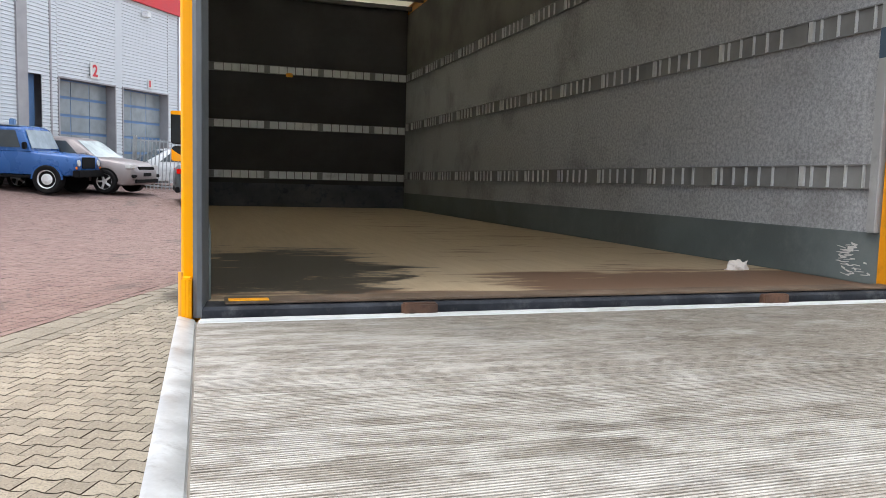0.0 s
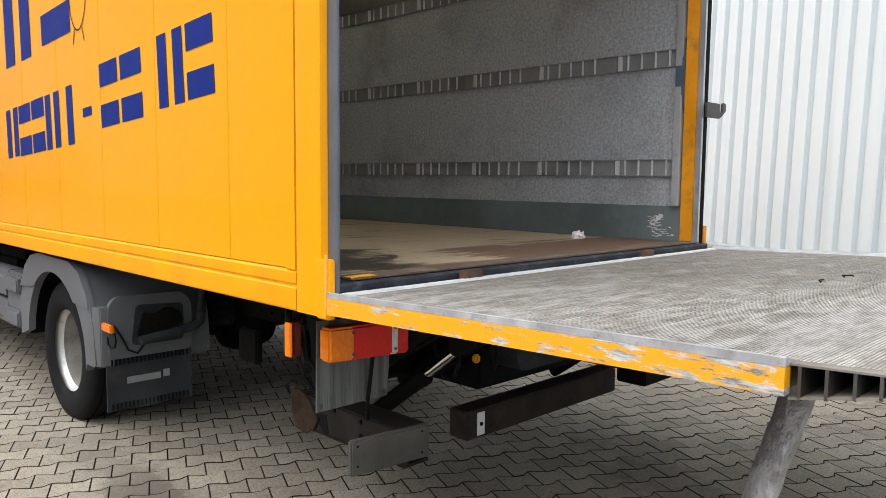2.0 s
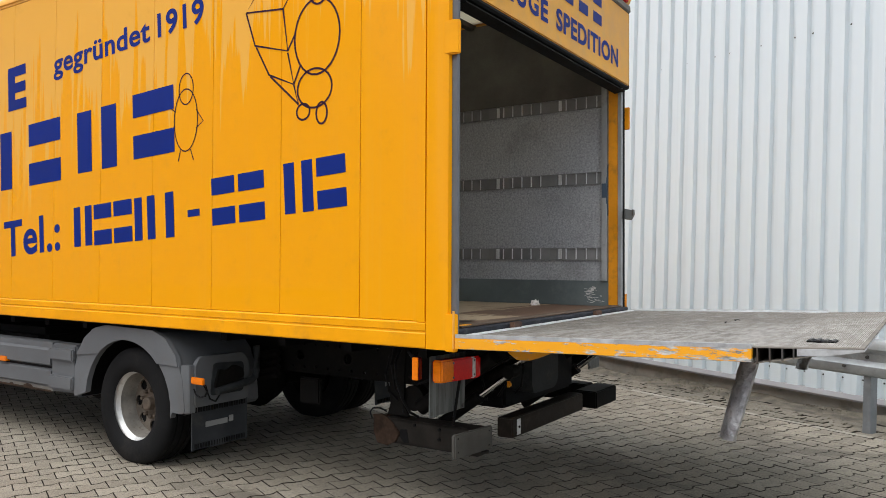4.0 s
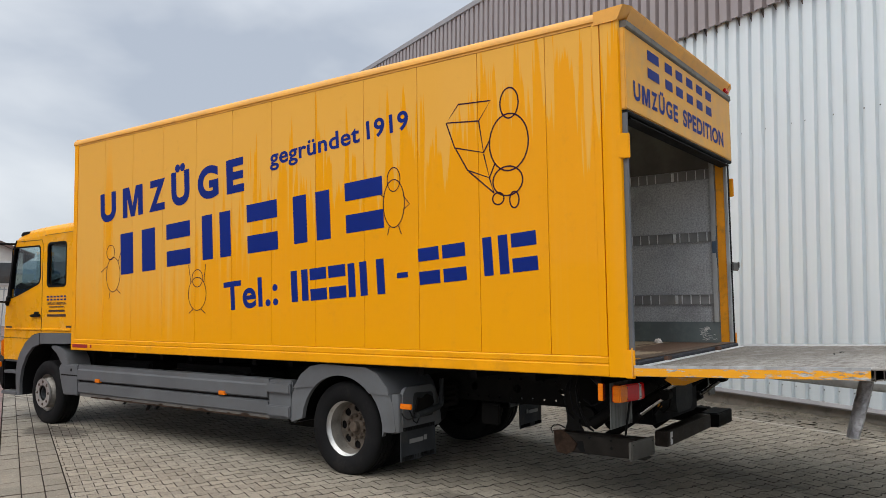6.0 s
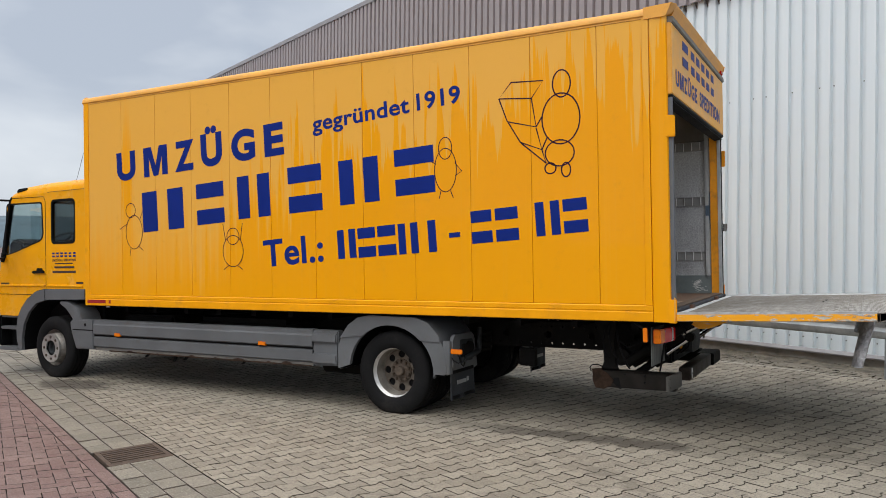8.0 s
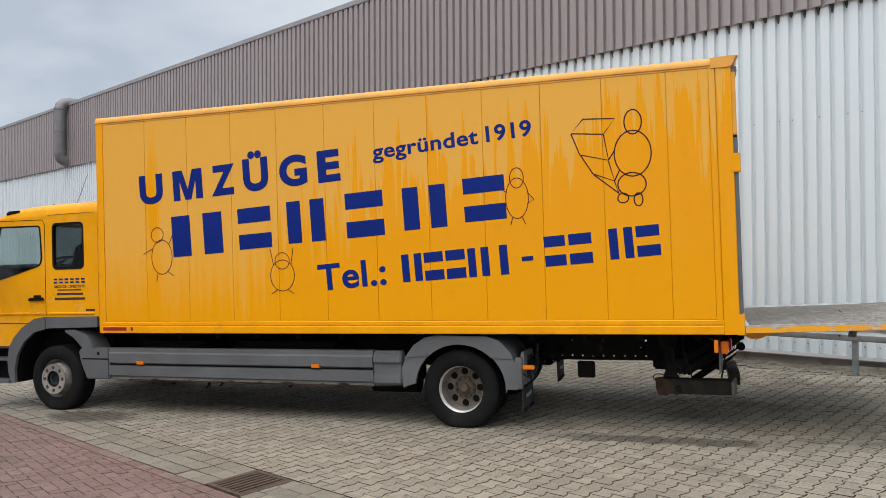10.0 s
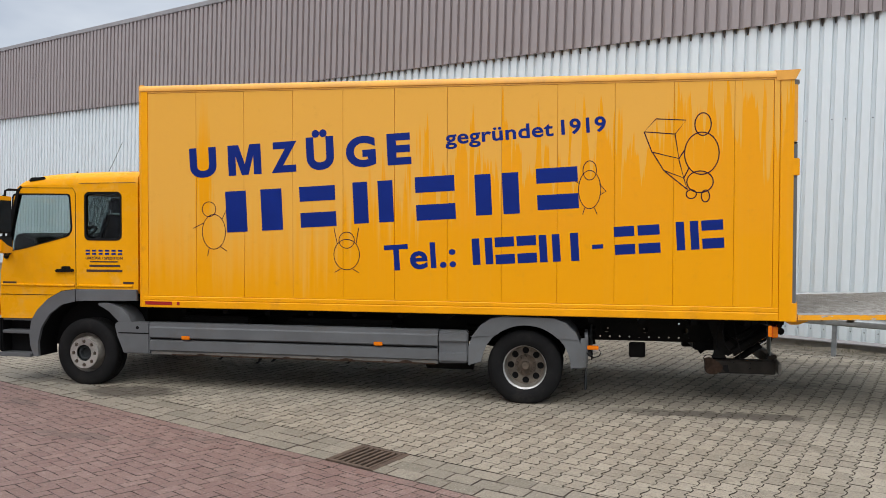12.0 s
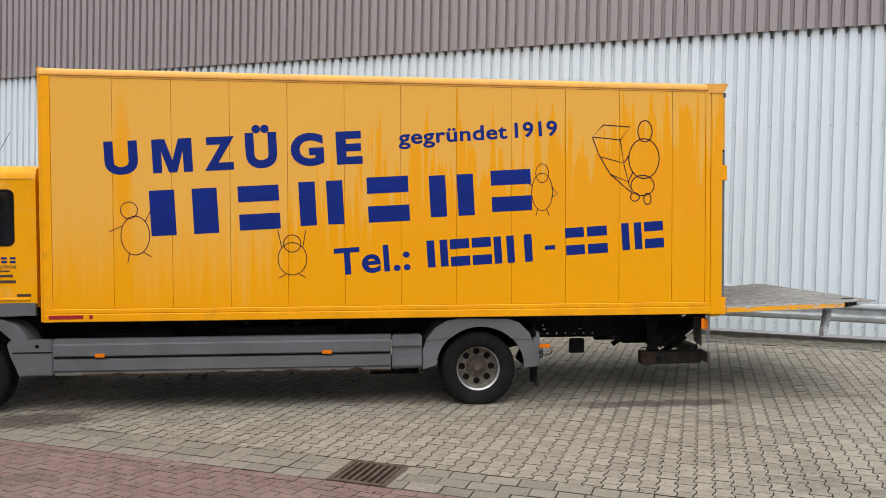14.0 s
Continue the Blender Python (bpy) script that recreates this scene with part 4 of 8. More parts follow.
    loft(cap, [[(x0 - s * 0.014, 0.19, top(0) + 0.004), (x0 + s * 0.09, 0.19, top(0) + 0.03), (x0 + s * 0.09, 0.19, top(0) - 0.09), (x0 - s * 0.014, 0.19, top(0) - 0.09)],
               [(x0 - s * 0.020, 0.03, top(0) + 0.008), (x0 + s * 0.09, -0.01, top(0) + 0.024), (x0 + s * 0.09, -0.01, top(0) - 0.05), (x0 - s * 0.022, 0.04, top(0) - 0.09)],
               [(x0 - s * 0.024, -0.035, top(0) + 0.008), (x0 + s * 0.09, -0.06, top(0) + 0.022), (x0 + s * 0.09, -0.05, top(0) + 0.0), (x0 - s * 0.02, 0.01, top(0) - 0.085)]])
    part("roof_corner_cap", cap, M_ROOF, truck, "bleached flared corner cap")
# right flank and front wall
part("right_side", box(B(), WID - 0.05, WID, 0.2, LEN - 0.1, LOW, 3.46), M_YEL, truck)
part("front_wall", box(B(), 0.055, WID - 0.055, LEN - 0.045, LEN, LOW, top(LEN) - 0.03), M_YEL, truck)
part("front_edge", box(B(), 0.03, WID - 0.03, LEN - 0.06, LEN + 0.012, top(LEN) - 0.03, top(LEN) + 0.02, 0.012), M_ROOF, truck)

# rear header: flap, rail and drip lip
flap = part("rear_flap", box(B(), 0.02, WID - 0.02, -0.022, 0.035, 2.755, 3.325, 0.008), M_HEAD, truck, "bleached amber header flap over the loading door")
part("rain_rail", prism(B(), [(-0.038, 3.33), (-0.026, 3.322), (0.03, 3.328), (0.03, 3.375), (-0.034, 3.37)], "x", 0.03, WID - 0.03), M_RAINRAIL, truck, "dented dull rain rail")
part("roof_lip", prism(B(), [(0.09, 3.376), (-0.005, 3.378), (-0.05, 3.47), (-0.045, 3.49), (0.09, 3.475)], "x", 0.09, WID - 0.09, 0.006), M_ROOF, truck, "bleached yellow roof lip")
part("lintel_seal", prism(B(), [(-0.022, 2.752), (-0.024, 2.738), (-0.01, 2.728), (0.1, 2.728), (0.1, 2.752)], "x", 0.03, WID - 0.03), M_BLACK, truck, "black rubber lintel seal")
part("lintel_trim", prism(B(), [(-0.012, 2.713), (-0.02, 2.700), (0.06, 2.690), (0.06, 2.713)], "x", 0.1, WID - 0.1), M_DULL, truck)
part("marker_lamp", box(B(), 2.35, 2.46, -0.04, -0.012, 3.388, 3.42, 0.006), M_TAIL, truck, "small red marker lamp")
part("lintel_lamp", box(B(), 0.98, 1.06, -0.012, 0.0, 3.40, 3.43, 0.004), M_BLACK, truck)

# hold: floor, lining, tie rails
part("hold_floor", box(B(), 0.05, WID - 0.05, 0.02, LEN - 0.06, 0.99, 1.055), M_FLOOR, truck, "stained worn plywood load floor")
part("sill", prism(B(), [(0.02, 0.965), (-0.012, 0.965), (-0.018, 0.975), (-0.018, 1.048), (-0.01, 1.056), (0.06, 1.060), (0.06, 1.0)], "x", 0.04, WID - 0.04), M_SILL, truck, "chipped blue-black steel loading sill")
part("sill_strip", box(B(), 0.1, WID - 0.1, 0.0, 0.10, 1.0595, 1.066, 0.002), M_THRESH, truck, "rust-brown worn threshold strip")
part("threshold_paint", box(B(), 0.11, 0.215, 0.012, 0.05, 1.0665, 1.0685), M_SCUFF, truck, "worn yellow paint on the threshold")
for x in (0.625, 1.845):
    lug = part("sill_bracket", box(B(), x - 0.05, x + 0.05, -0.045, -0.015, 0.985, 1.058, 0.004), M_RUSTY, truck, "rusty hinge bracket")
    for dx in (-0.025, 0.025):
        part("bolt_hole", rod(B(), (x + dx, -0.049, 1.02), (x + dx, -0.044, 1.02), 0.012, 10), M_BLACK, lug)
XR, XL, YF = 2.445, 0.062, 7.12
part("lining_right", box(B(), XR + 0.004, WID - 0.03, 0.11, LEN - 0.05, 1.25, 2.70), M_FELT, truck, "grey felt lining")
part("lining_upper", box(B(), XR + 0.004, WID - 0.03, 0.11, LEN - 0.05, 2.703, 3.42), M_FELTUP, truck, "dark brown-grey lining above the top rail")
part("lining_left", box(B(), 0.05, XL - 0.004, 0.11, LEN - 0.05, 1.25, 3.42), M_FELT, truck, "dark grey felt lining")
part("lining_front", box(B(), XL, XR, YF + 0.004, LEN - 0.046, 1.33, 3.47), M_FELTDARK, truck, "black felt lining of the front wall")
part("kick_board", box(B(), XR - 0.004, WID - 0.03, 0.11, LEN - 0.05, 1.055, 1.25, 0.003), M_KICK, truck, "scuffed blue-green kick board")
part("kick_board", box(B(), 0.05, XL + 0.004, 0.11, LEN - 0.05, 1.055, 1.25, 0.003), M_KICK, truck, "scuffed blue-green kick board")
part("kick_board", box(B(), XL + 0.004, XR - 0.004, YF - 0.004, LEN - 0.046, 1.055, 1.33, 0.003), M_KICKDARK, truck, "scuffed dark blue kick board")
part("lining_edge", box(B(), XR - 0.030, XR + 0.03, 0.122, 0.165, 1.25, 3.40, 0.004), M_RAIL, truck, "grey metal edging strip")
BOW = mesh_of("roof_bow", box(B(), 0.06, WID - 0.06, 0.0, 0.05, -0.075, -0.03), M_STEEL, 0)
for k in range(14):
    y = 0.3 + k * 0.52
    shared("roof_bow", BOW, truck, "steel roof bow", pose(0, y, top(y)))


def tie_rail(z, wall):
    """A slotted lashing rail let into the lining: strip, upright bars and pale rivet plates."""
    a0, a1 = (0.17, YF - 0.02) if wall == "x" else (XL + 0.01, XR - 0.01)
    h = 0.047
    put = (lambda bm, p0, p1, d0, d1, z0, z1: box(bm, XR - d1, XR - d0, p0, p1, z0, z1)) if wall == "x" else (lambda bm, p0, p1, d0, d1, z0, z1: box(bm, p0, p1, YF - d1, YF - d0, z0, z1))
    at = (lambda c: pose(0, c, z)) if wall == "x" else (lambda c: pose(c, 0, z))
    r = part("lashing_rail", put(B(), a0, a1, -0.004, 0.002, z - h, z + h), M_RAILBACK if wall == "x" else M_ALUW, truck, "slotted zinc lashing rail", smooth=0)
    part("rail_lip", put(B(), a0, a1, 0.002, 0.012, z + h - 0.005, z + h), M_RAILBACK, r, smooth=0)
    part("rail_lip", put(B(), a0, a1, 0.002, 0.012, z - h, z - h + 0.005), M_RAILBACK, r, smooth=0)
    if wall not in SLOT_BAR:
        SLOT_BAR[wall] = mesh_of("slot_bar", put(B(), -0.003, 0.003, 0.002, 0.013, -h + 0.004, h - 0.004), M_ALUW if wall == "x" else M_SLOT, 0)
        RIVET_PLATE[wall] = mesh_of("rivet_plate", put(B(), -0.012, 0.012, 0.002, 0.014, -h + 0.006, h - 0.006), M_ALUW, 0)
        JOINT_PLATE[wall] = mesh_of("joint_plate", put(B(), 0.022, 0.088, 0.002, 0.009, -h + 0.006, h - 0.006), M_RAILBACK, 0)
    step, first = (0.571, 0.522) if wall == "x" else (0.625, XL + 0.65)
    slot, k = step / 6.6, -1
    while first + k * step < a1 + step:
        c = first + k * step
        if a0 < c < a1:
            shared("rivet_plate", RIVET_PLATE[wall], r, "pale rivet plate", at(c))
            shared("joint_plate", JOINT_PLATE[wall], r, "dull grey joint plate", at(c))
        for j in range(2, 7):
            if a0 < c + j * slot < a1:
                shared("slot_bar", SLOT_BAR[wall], r, "", at(c + j * slot))
        k += 1


SLOT_BAR, RIVET_PLATE, JOINT_PLATE = {}, {}, {}
for z in (1.461, 2.052, 2.648):
    tie_rail(z, "x")
for z in (1.43, 2.01, 2.65):
    tie_rail(z, "y")
part("lashing_tag", box(B(), 0.98, 1.06, YF - 0.03, YF - 0.012, 2.575, 2.62, 0.006), M_SCUFF, truck, "small yellow plastic tag")
random.seed(4)
CHALK = [mesh_of("chalk_mark", bar(B(), (0, -w, -w * k), (0, w, w * k), 0.0014, h), M_WHITE, 0) for w, k, h in ((0.010, 0.10, 0.004), (0.017, -0.08, 0.003), (0.007, 0.35, 0.006), (0.013, -0.22, 0.0045), (0.022, 0.05, 0.0025))]
scribble = part("scribble", box(B(), XR - 0.0062, XR - 0.005, 0.235, 0.262, 1.172, 1.19), M_WHITE, truck, "smeared illegible white chalk marks", smooth=0)
for row in range(11):
    reach = 0.075 if row > 4 else 0.13
    for k in range(4):
        y, z = 0.30 - random.random() * reach - (0.02 if row < 3 else 0.0), 1.085 + row * 0.0115 + random.uniform(-0.004, 0.004)
        shared("chalk_mark", random.choice(CHALK), scribble, "", pose(XR - 0.0057, y, z, random.uniform(-9, 9), 0, 0))
strap = B()
loft(strap, [[(XR - 0.006 - 0.02 * math.sin(t * 3.1), 0.115 + w, 2.15 - 0.40 * t - 0.02 * math.sin(5 * t)) for w in (0.0, 0.045)] + [(XR - 0.012 - 0.02 * math.sin(t * 3.1), 0.115 + w, 2.15 - 0.40 * t) for w in (0.045, 0.0)] for t in [k / 10 for k in range(11)]])
part("pull_strap", strap, plain("faded_blue_webbing", (0.06, 0.09, 0.13), 0.9), truck, "faded blue webbing pull strap")
hook = B()
plate(hook, [(2.410, 1.80), (2.555, 1.80), (2.555, 1.762), (2.565, 1.752), (2.580, 1.752), (2.588, 1.762), (2.588, 1.80), (2.600, 1.808), (2.620, 1.805), (2.625, 1.795), (2.625, 1.765), (2.580, 1.735), (2.555, 1.722), (2.410, 1.722)], [], "y", -0.030, -0.018)
part("latch_hook", hook, M_STEEL, truck, "grey steel door latch hook")
part("flap_seal", box(B(), WID - 0.018, WID - 0.010, -0.018, 0.02, 2.74, 3.33), M_BLACK, truck, "black rubber seal beside the header flap")

# lettering on the flank: reads from the front of the truck to its tail
FLANK = Matrix(((0, 0, -1, 0), (-1, 0, 0, 0), (0, 1, 0, 0), (0, 0, 0, 1)))


def on_flank(name, me, y, z, turn, parent, label=""):
    return shared(name, me, parent, label, Matrix.Translation((-0.0022, y, z)) @ FLANK @ pose(0, 0, 0, 0, 0, turn))


def heavy_m(width, height):
    """A broad capital M."""
    bm = B()
    ring = [(0, 0), (0.23, 0), (0.23, 0.62), (0.40, 0), (0.60, 0), (0.77, 0.62), (0.77, 0), (1, 0), (1, 1), (0.67, 1), (0.5, 0.36), (0.33, 1), (0, 1)]
    vs = [bm.verts.new((x * width, y * height, 0)) for x, y in ring]
    es = [bm.edges.new((vs[i], vs[(i + 1) % len(vs)])) for i in range(len(vs))]
    bmesh.ops.triangle_fill(bm, use_beauty=True, use_dissolve=False, edges=es, normal=(0, 0, 1))
    return mesh_of("letters", bm, M_BLUE, 0)


for ch, y, w in (("U", 6.596, 0.335), ("M", 6.116, 0.405), ("Z", 5.59, 0.315), ("Ü", 5.165, 0.325), ("G", 4.70, 0.345), ("E", 4.225, 0.27)):
    z = 2.455 + (6.596 - y) * 0.0497
    on_flank("letter", heavy_m(w, 0.345) if ch == "M" else word_mesh(ch, w, 0.45 if ch == "Ü" else 0.345, M_BLUE, 0.045), y, z, 2.85, flank, "blue capital letter")
BARPAIR, UPRIGHT = ((0.0, 0.36), (0.64, 1.0)), ((0.0, 0.37), (0.63, 1.0))
NAME_BARS = [((), UPRIGHT), (BARPAIR, ()), ((), UPRIGHT), (BARPAIR, ()), ((), UPRIGHT), (BARPAIR, ())]
for y0, y1, z0, z1 in ((6.14, 5.452, 1.832, 2.30), (5.239, 4.817, 1.888, 2.345), (4.611, 4.151, 1.932, 2.39), (3.896, 3.457, 1.965, 2.44), (3.236, 2.762, 2.02, 2.46), (2.573, 2.138, 2.075, 2.515)):
    on_flank("blue_bar", bars_mesh(y0 - y1, z1 - z0, M_BLUE, *NAME_BARS.pop(0)), y0, z0, 2.85, flank, "blue bars in place of a name")
on_flank("lettering", word_mesh("gegründet", 1.17, 0.205, M_BLUE, 0.022), 3.572, 2.735, 3.6, flank, "blue lettering")
on_flank("lettering", word_mesh("1919", 0.465, 0.165, M_BLUE, 0.025), 2.325, 2.862, 3.6, flank, "blue lettering")
on_flank("lettering", word_mesh("Tel.:", 0.80, 0.285, M_BLUE, 0.024), 4.25, 1.408, 4.0, flank, "blue lettering")
for y0, y1, z0, z1, kind in ((3.268, 3.045, 1.487, 1.772, 1), (3.018, 2.81, 1.497, 1.785, 0), (2.782, 2.575, 1.510, 1.800, 0), (2.545, 2.325, 1.522, 1.812, 1), (2.215, 2.13, 1.54, 1.835, 2), (2.0, 1.885, 1.668, 1.712, 2), (1.762, 1.555, 1.608, 1.90, 0), (1.52, 1.30, 1.622, 1.915, 0), (1.138, 0.915, 1.658, 1.95, 1), (0.885, 0.672, 1.677, 1.965, 0)):
    on_flank("blue_bar", bars_mesh(y0 - y1, z1 - z0, M_BLUE, *((BARPAIR, ()), ((), UPRIGHT), (((0, 1),), ()))[kind]), y0, z0, 3.6, flank, "blue bars in place of digits")
for y, w in ((7.18, 0.345), (6.775, 0.035)):
    shared("red_bar", bars_mesh(w, 0.04, M_RED), flank, "red bar in place of a maker's name", Matrix.Translation((-0.0095, y, 0.985)) @ FLANK)


def outline(rings, y, z, label, w=0.0085):
    bm = B()
    for ring, closed in rings:
        ribbon(bm, ring, w, closed)
    me = bpy.data.meshes.new("outline_drawing")
    bm.to_mesh(me)
    bm.free()
    on_flank("outline_drawing", finish(me, M_LINE, 0), y, z, 0, flank, label)


# crate and plain rounded shapes, drawn in line
outline([([(0, 0.52), (0.12, 0.65), (0.42, 0.63), (0.31, 0.49)], True), ([(0, 0.52), (0.08, 0.31), (0.35, 0.24), (0.31, 0.49)], False), ([(0.09, 0.30), (0.20, 0.12), (0.40, 0.04), (0.35, 0.23)], False),
         ([(0.21, 0.11), (0.44, -0.08), (0.40, 0.04)], False), ([(0.35, 0.24), (0.41, 0.33)], False), ([(0.40, 0.04), (0.45, 0.14)], False), (oval(0.575, 0.29, 0.17, 0.215), True), (oval(0.585, 0.585, 0.08, 0.115), True), (oval(0.56, 0.0, 0.13, 0.11), True),
         (oval(0.475, -0.125, 0.05, 0.045), True), (oval(0.615, -0.145, 0.04, 0.06), True)], 1.478, 2.36, "line drawing of a crate and rounded shapes", 0.012)
outline([(oval(0.20, 0.24, 0.115, 0.20), True), (oval(0.20, 0.44, 0.07, 0.10), True), ([(0.10, 0.30), (0.0, 0.36)], False), ([(0.30, 0.30), (0.37, 0.22), (0.30, 0.18)], False), ([(0.15, 0.05), (0.13, -0.02)], False), ([(0.25, 0.05), (0.28, -0.02)], False)], 2.23, 2.05, "line drawing of plain ovals")
outline([(oval(0.17, 0.20, 0.15, 0.17), True), (oval(0.17, 0.36, 0.09, 0.09), True), ([(0.06, 0.32), (0.02, 0.50)], False), ([(0.28, 0.32), (0.31, 0.50)], False), ([(0.10, 0.04), (0.03, 0.0)], False), ([(0.24, 0.04), (0.31, 0.0)], False)], 4.87, 1.39, "line drawing of plain ovals")
outline([(oval(0.26, 0.22, 0.145, 0.20), True), (oval(0.20, 0.48, 0.085, 0.085), True), ([(0.13, 0.32), (0.0, 0.26)], False), ([(0.36, 0.36), (0.45, 0.54)], False), ([(0.20, 0.03), (0.18, -0.06)], False), ([(0.34, 0.05), (0.42, 0.0)], False)], 6.565, 1.62, "line drawing of plain ovals")

# rear lettering
REAR = Matrix(((1, 0, 0, 0), (0, 0, -1, -0.0245), (0, 1, 0, 0), (0, 0, 0, 1)))
for k in range(6):
    w = 0.23 if k == 0 else 0.155
    x = (0.43, 0.79, 1.03, 1.28, 1.53, 1.78)[k]
    shared("blue_bar", bars_mesh(w, 0.205, M_BLUE, BARPAIR), flap, "blue bars in place of a name", REAR @ pose(x, 3.065, 0))
for ch, x, w in (("U", 0.0, 0.125), ("M", 0.155, 0.155), ("Z", 0.338, 0.118), ("Ü", 0.483, 0.125), ("G", 0.636, 0.135), ("E", 0.80, 0.10)):
    shared("letter", heavy_m(w, 0.135) if ch == "M" else word_mesh(ch, w, 0.172 if ch == "Ü" else 0.135, M_BLUE, 0.038), flap, "blue capital letter", REAR @ pose(0.15 + x, 2.845, 0))
shared("lettering", word_mesh("SPEDITION", 1.10, 0.14, M_BLUE, 0.036), flap, "blue lettering", REAR @ pose(1.17, 2.845, 0))

# ---- wheels ----
def tyre_mesh():
    R, rr, hw = 0.408, 0.238, 0.128
    prof = [(rr, hw - 0.02), (rr + 0.02, hw - 0.004), (rr + 0.07, hw + 0.006), (R - 0.05, hw), (R - 0.018, hw - 0.012), (R - 0.002, hw - 0.03), (R, hw - 0.045)]
    for gx in (0.055, 0.0, -0.055):
        prof += [(R, gx + 0.006), (R - 0.012, gx + 0.004), (R - 0.012, gx - 0.004), (R, gx - 0.006)]
    prof += [(r, -h) for r, h in prof[6::-1]]
    bm = lathe(B(), [(r, -h) for r, h in prof], n=56)
    for v in bm.verts:  # the loaded flat of the tread
        v.co.z = max(v.co.z, -0.394)
    me = bpy.data.meshes.new("tyre")
    bm.to_mesh(me)
    bm.free()
    return finish(me, M_RUBBER, 40)


TYRE = tyre_mesh()


def disc_with_holes(x0, x1, r_out, r_hole_c, r_hole, r_in, count):
    outer, holes = oval(0, 0, r_out, r_out, 48), [oval(r_hole_c * math.cos(2 * math.pi * k / count), r_hole_c * math.sin(2 * math.pi * k / count), r_hole, r_hole * 1.0, 12) for k in range(count)]
    return plate(B(), outer, holes + [oval(0, 0, r_in, r_in, 24)], "x", x0, x1)


# rear rim: deep dish with eight hand holes round a grimy hub
RIM_REAR = mesh_of("rim", lathe(B(), [(0.262, -0.112), (0.276, -0.118), (0.278, -0.104), (0.264, -0.098), (0.246, -0.086), (0.226, -0.062)], n=48), M_RIM)
BARREL = mesh_of("rim_barrel", lathe(B(), [(0.226, -0.062), (0.218, 0.02), (0.205, 0.055), (0.20, 0.10)], n=48), M_BARREL)
DISC_REAR = mesh_of("wheel_disc", disc_with_holes(0.045, 0.057, 0.212, 0.164, 0.038, 0.07, 8), M_DISC)
HUB_REAR = mesh_of("hub", lathe(B(), [(0.0, -0.020), (0.036, -0.020), (0.046, -0.012), (0.05, 0.025), (0.068, 0.032), (0.115, 0.036), (0.12, 0.05)], n=32), M_HUB)
RIM_FRONT = mesh_of("rim", lathe(B(), [(0.262, -0.112), (0.276, -0.118), (0.278, -0.104), (0.262, -0.094), (0.240, -0.05), (0.215, -0.03), (0.195, -0.06), (0.182, -0.13), (0.165, -0.15), (0.150, -0.155)], n=48), M_BARREL)
DISC_FRONT = mesh_of("nut_ring", disc_with_holes(-0.172, -0.155, 0.185, 0.142, 0.024, 0.100, 8), M_NUTRING)
HUB_FRONT = mesh_of("hub", lathe(B(), [(0.0, -0.10), (0.055, -0.105), (0.062, -0.145), (0.078, -0.15), (0.08, -0.11), (0.17, -0.10)], n=32), M_PUMP)
NUT = mesh_of("wheel_nut", lathe(B(), [(0.0, -0.028), (0.012, -0.028), (0.016, -0.02), (0.016, 0.0)], n=6), M_HUB, 0)


DRUM = mesh_of("brake_drum", lathe(B(), [(0.0, 0.062), (0.20, 0.062), (0.205, 0.12)], n=24), M_BLACK)
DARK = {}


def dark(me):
    """The same mesh in black: the truck's shade put into the inner wheels' colour."""
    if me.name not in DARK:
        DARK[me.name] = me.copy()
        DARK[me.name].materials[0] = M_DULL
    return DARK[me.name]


def wheel(x, y, side, front, z=0.393, inner=False):
    m = pose(x, y, GROUND + z + 0.0168 * x) if side < 0 else pose(x, y, GROUND + z + 0.0168 * x) @ pose(0, 0, 0, 0, 0, 180)
    w = shared("wheel", TYRE, truck, "black truck tyre with a dusty tread", m)
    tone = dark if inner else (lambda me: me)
    shared("rim", tone(RIM_FRONT if front else RIM_REAR), w, "steel rim blackened for the truck's shade" if inner else "dirty silver steel rim")
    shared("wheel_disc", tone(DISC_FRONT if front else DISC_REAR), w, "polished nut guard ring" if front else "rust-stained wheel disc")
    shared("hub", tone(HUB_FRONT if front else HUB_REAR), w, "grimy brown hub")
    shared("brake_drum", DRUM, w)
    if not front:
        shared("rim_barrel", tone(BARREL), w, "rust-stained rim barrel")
    for k in range(8 if front else 10):
        a = 2 * math.pi * (k + 0.5 * (not front)) / (8 if front else 10)
        r, h = (0.142, -0.150) if front else (0.095, 0.036)
        shared("wheel_nut", NUT, w, "", pose(h, r * math.cos(a), r * math.sin(a)))
    return w


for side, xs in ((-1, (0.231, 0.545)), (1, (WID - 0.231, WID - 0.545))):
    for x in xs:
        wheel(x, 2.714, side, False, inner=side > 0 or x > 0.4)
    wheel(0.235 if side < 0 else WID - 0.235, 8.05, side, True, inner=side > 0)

# ---- chassis ----
def lampbox(x0, x1, proud, z0, z1):
    """A rounded stretch of the tail lamp, which is turned a little outwards."""
    y0, y1 = 0.125 - (x0 - 0.105) * 0.18 - proud, 0.125 - (x1 - 0.105) * 0.18 - proud
    return prism(B(), [(x0, y0), (x1, y1), (x1, y1 + 0.06), (x0, y0 + 0.06)], "z", z0, z1, 0.008, 3)



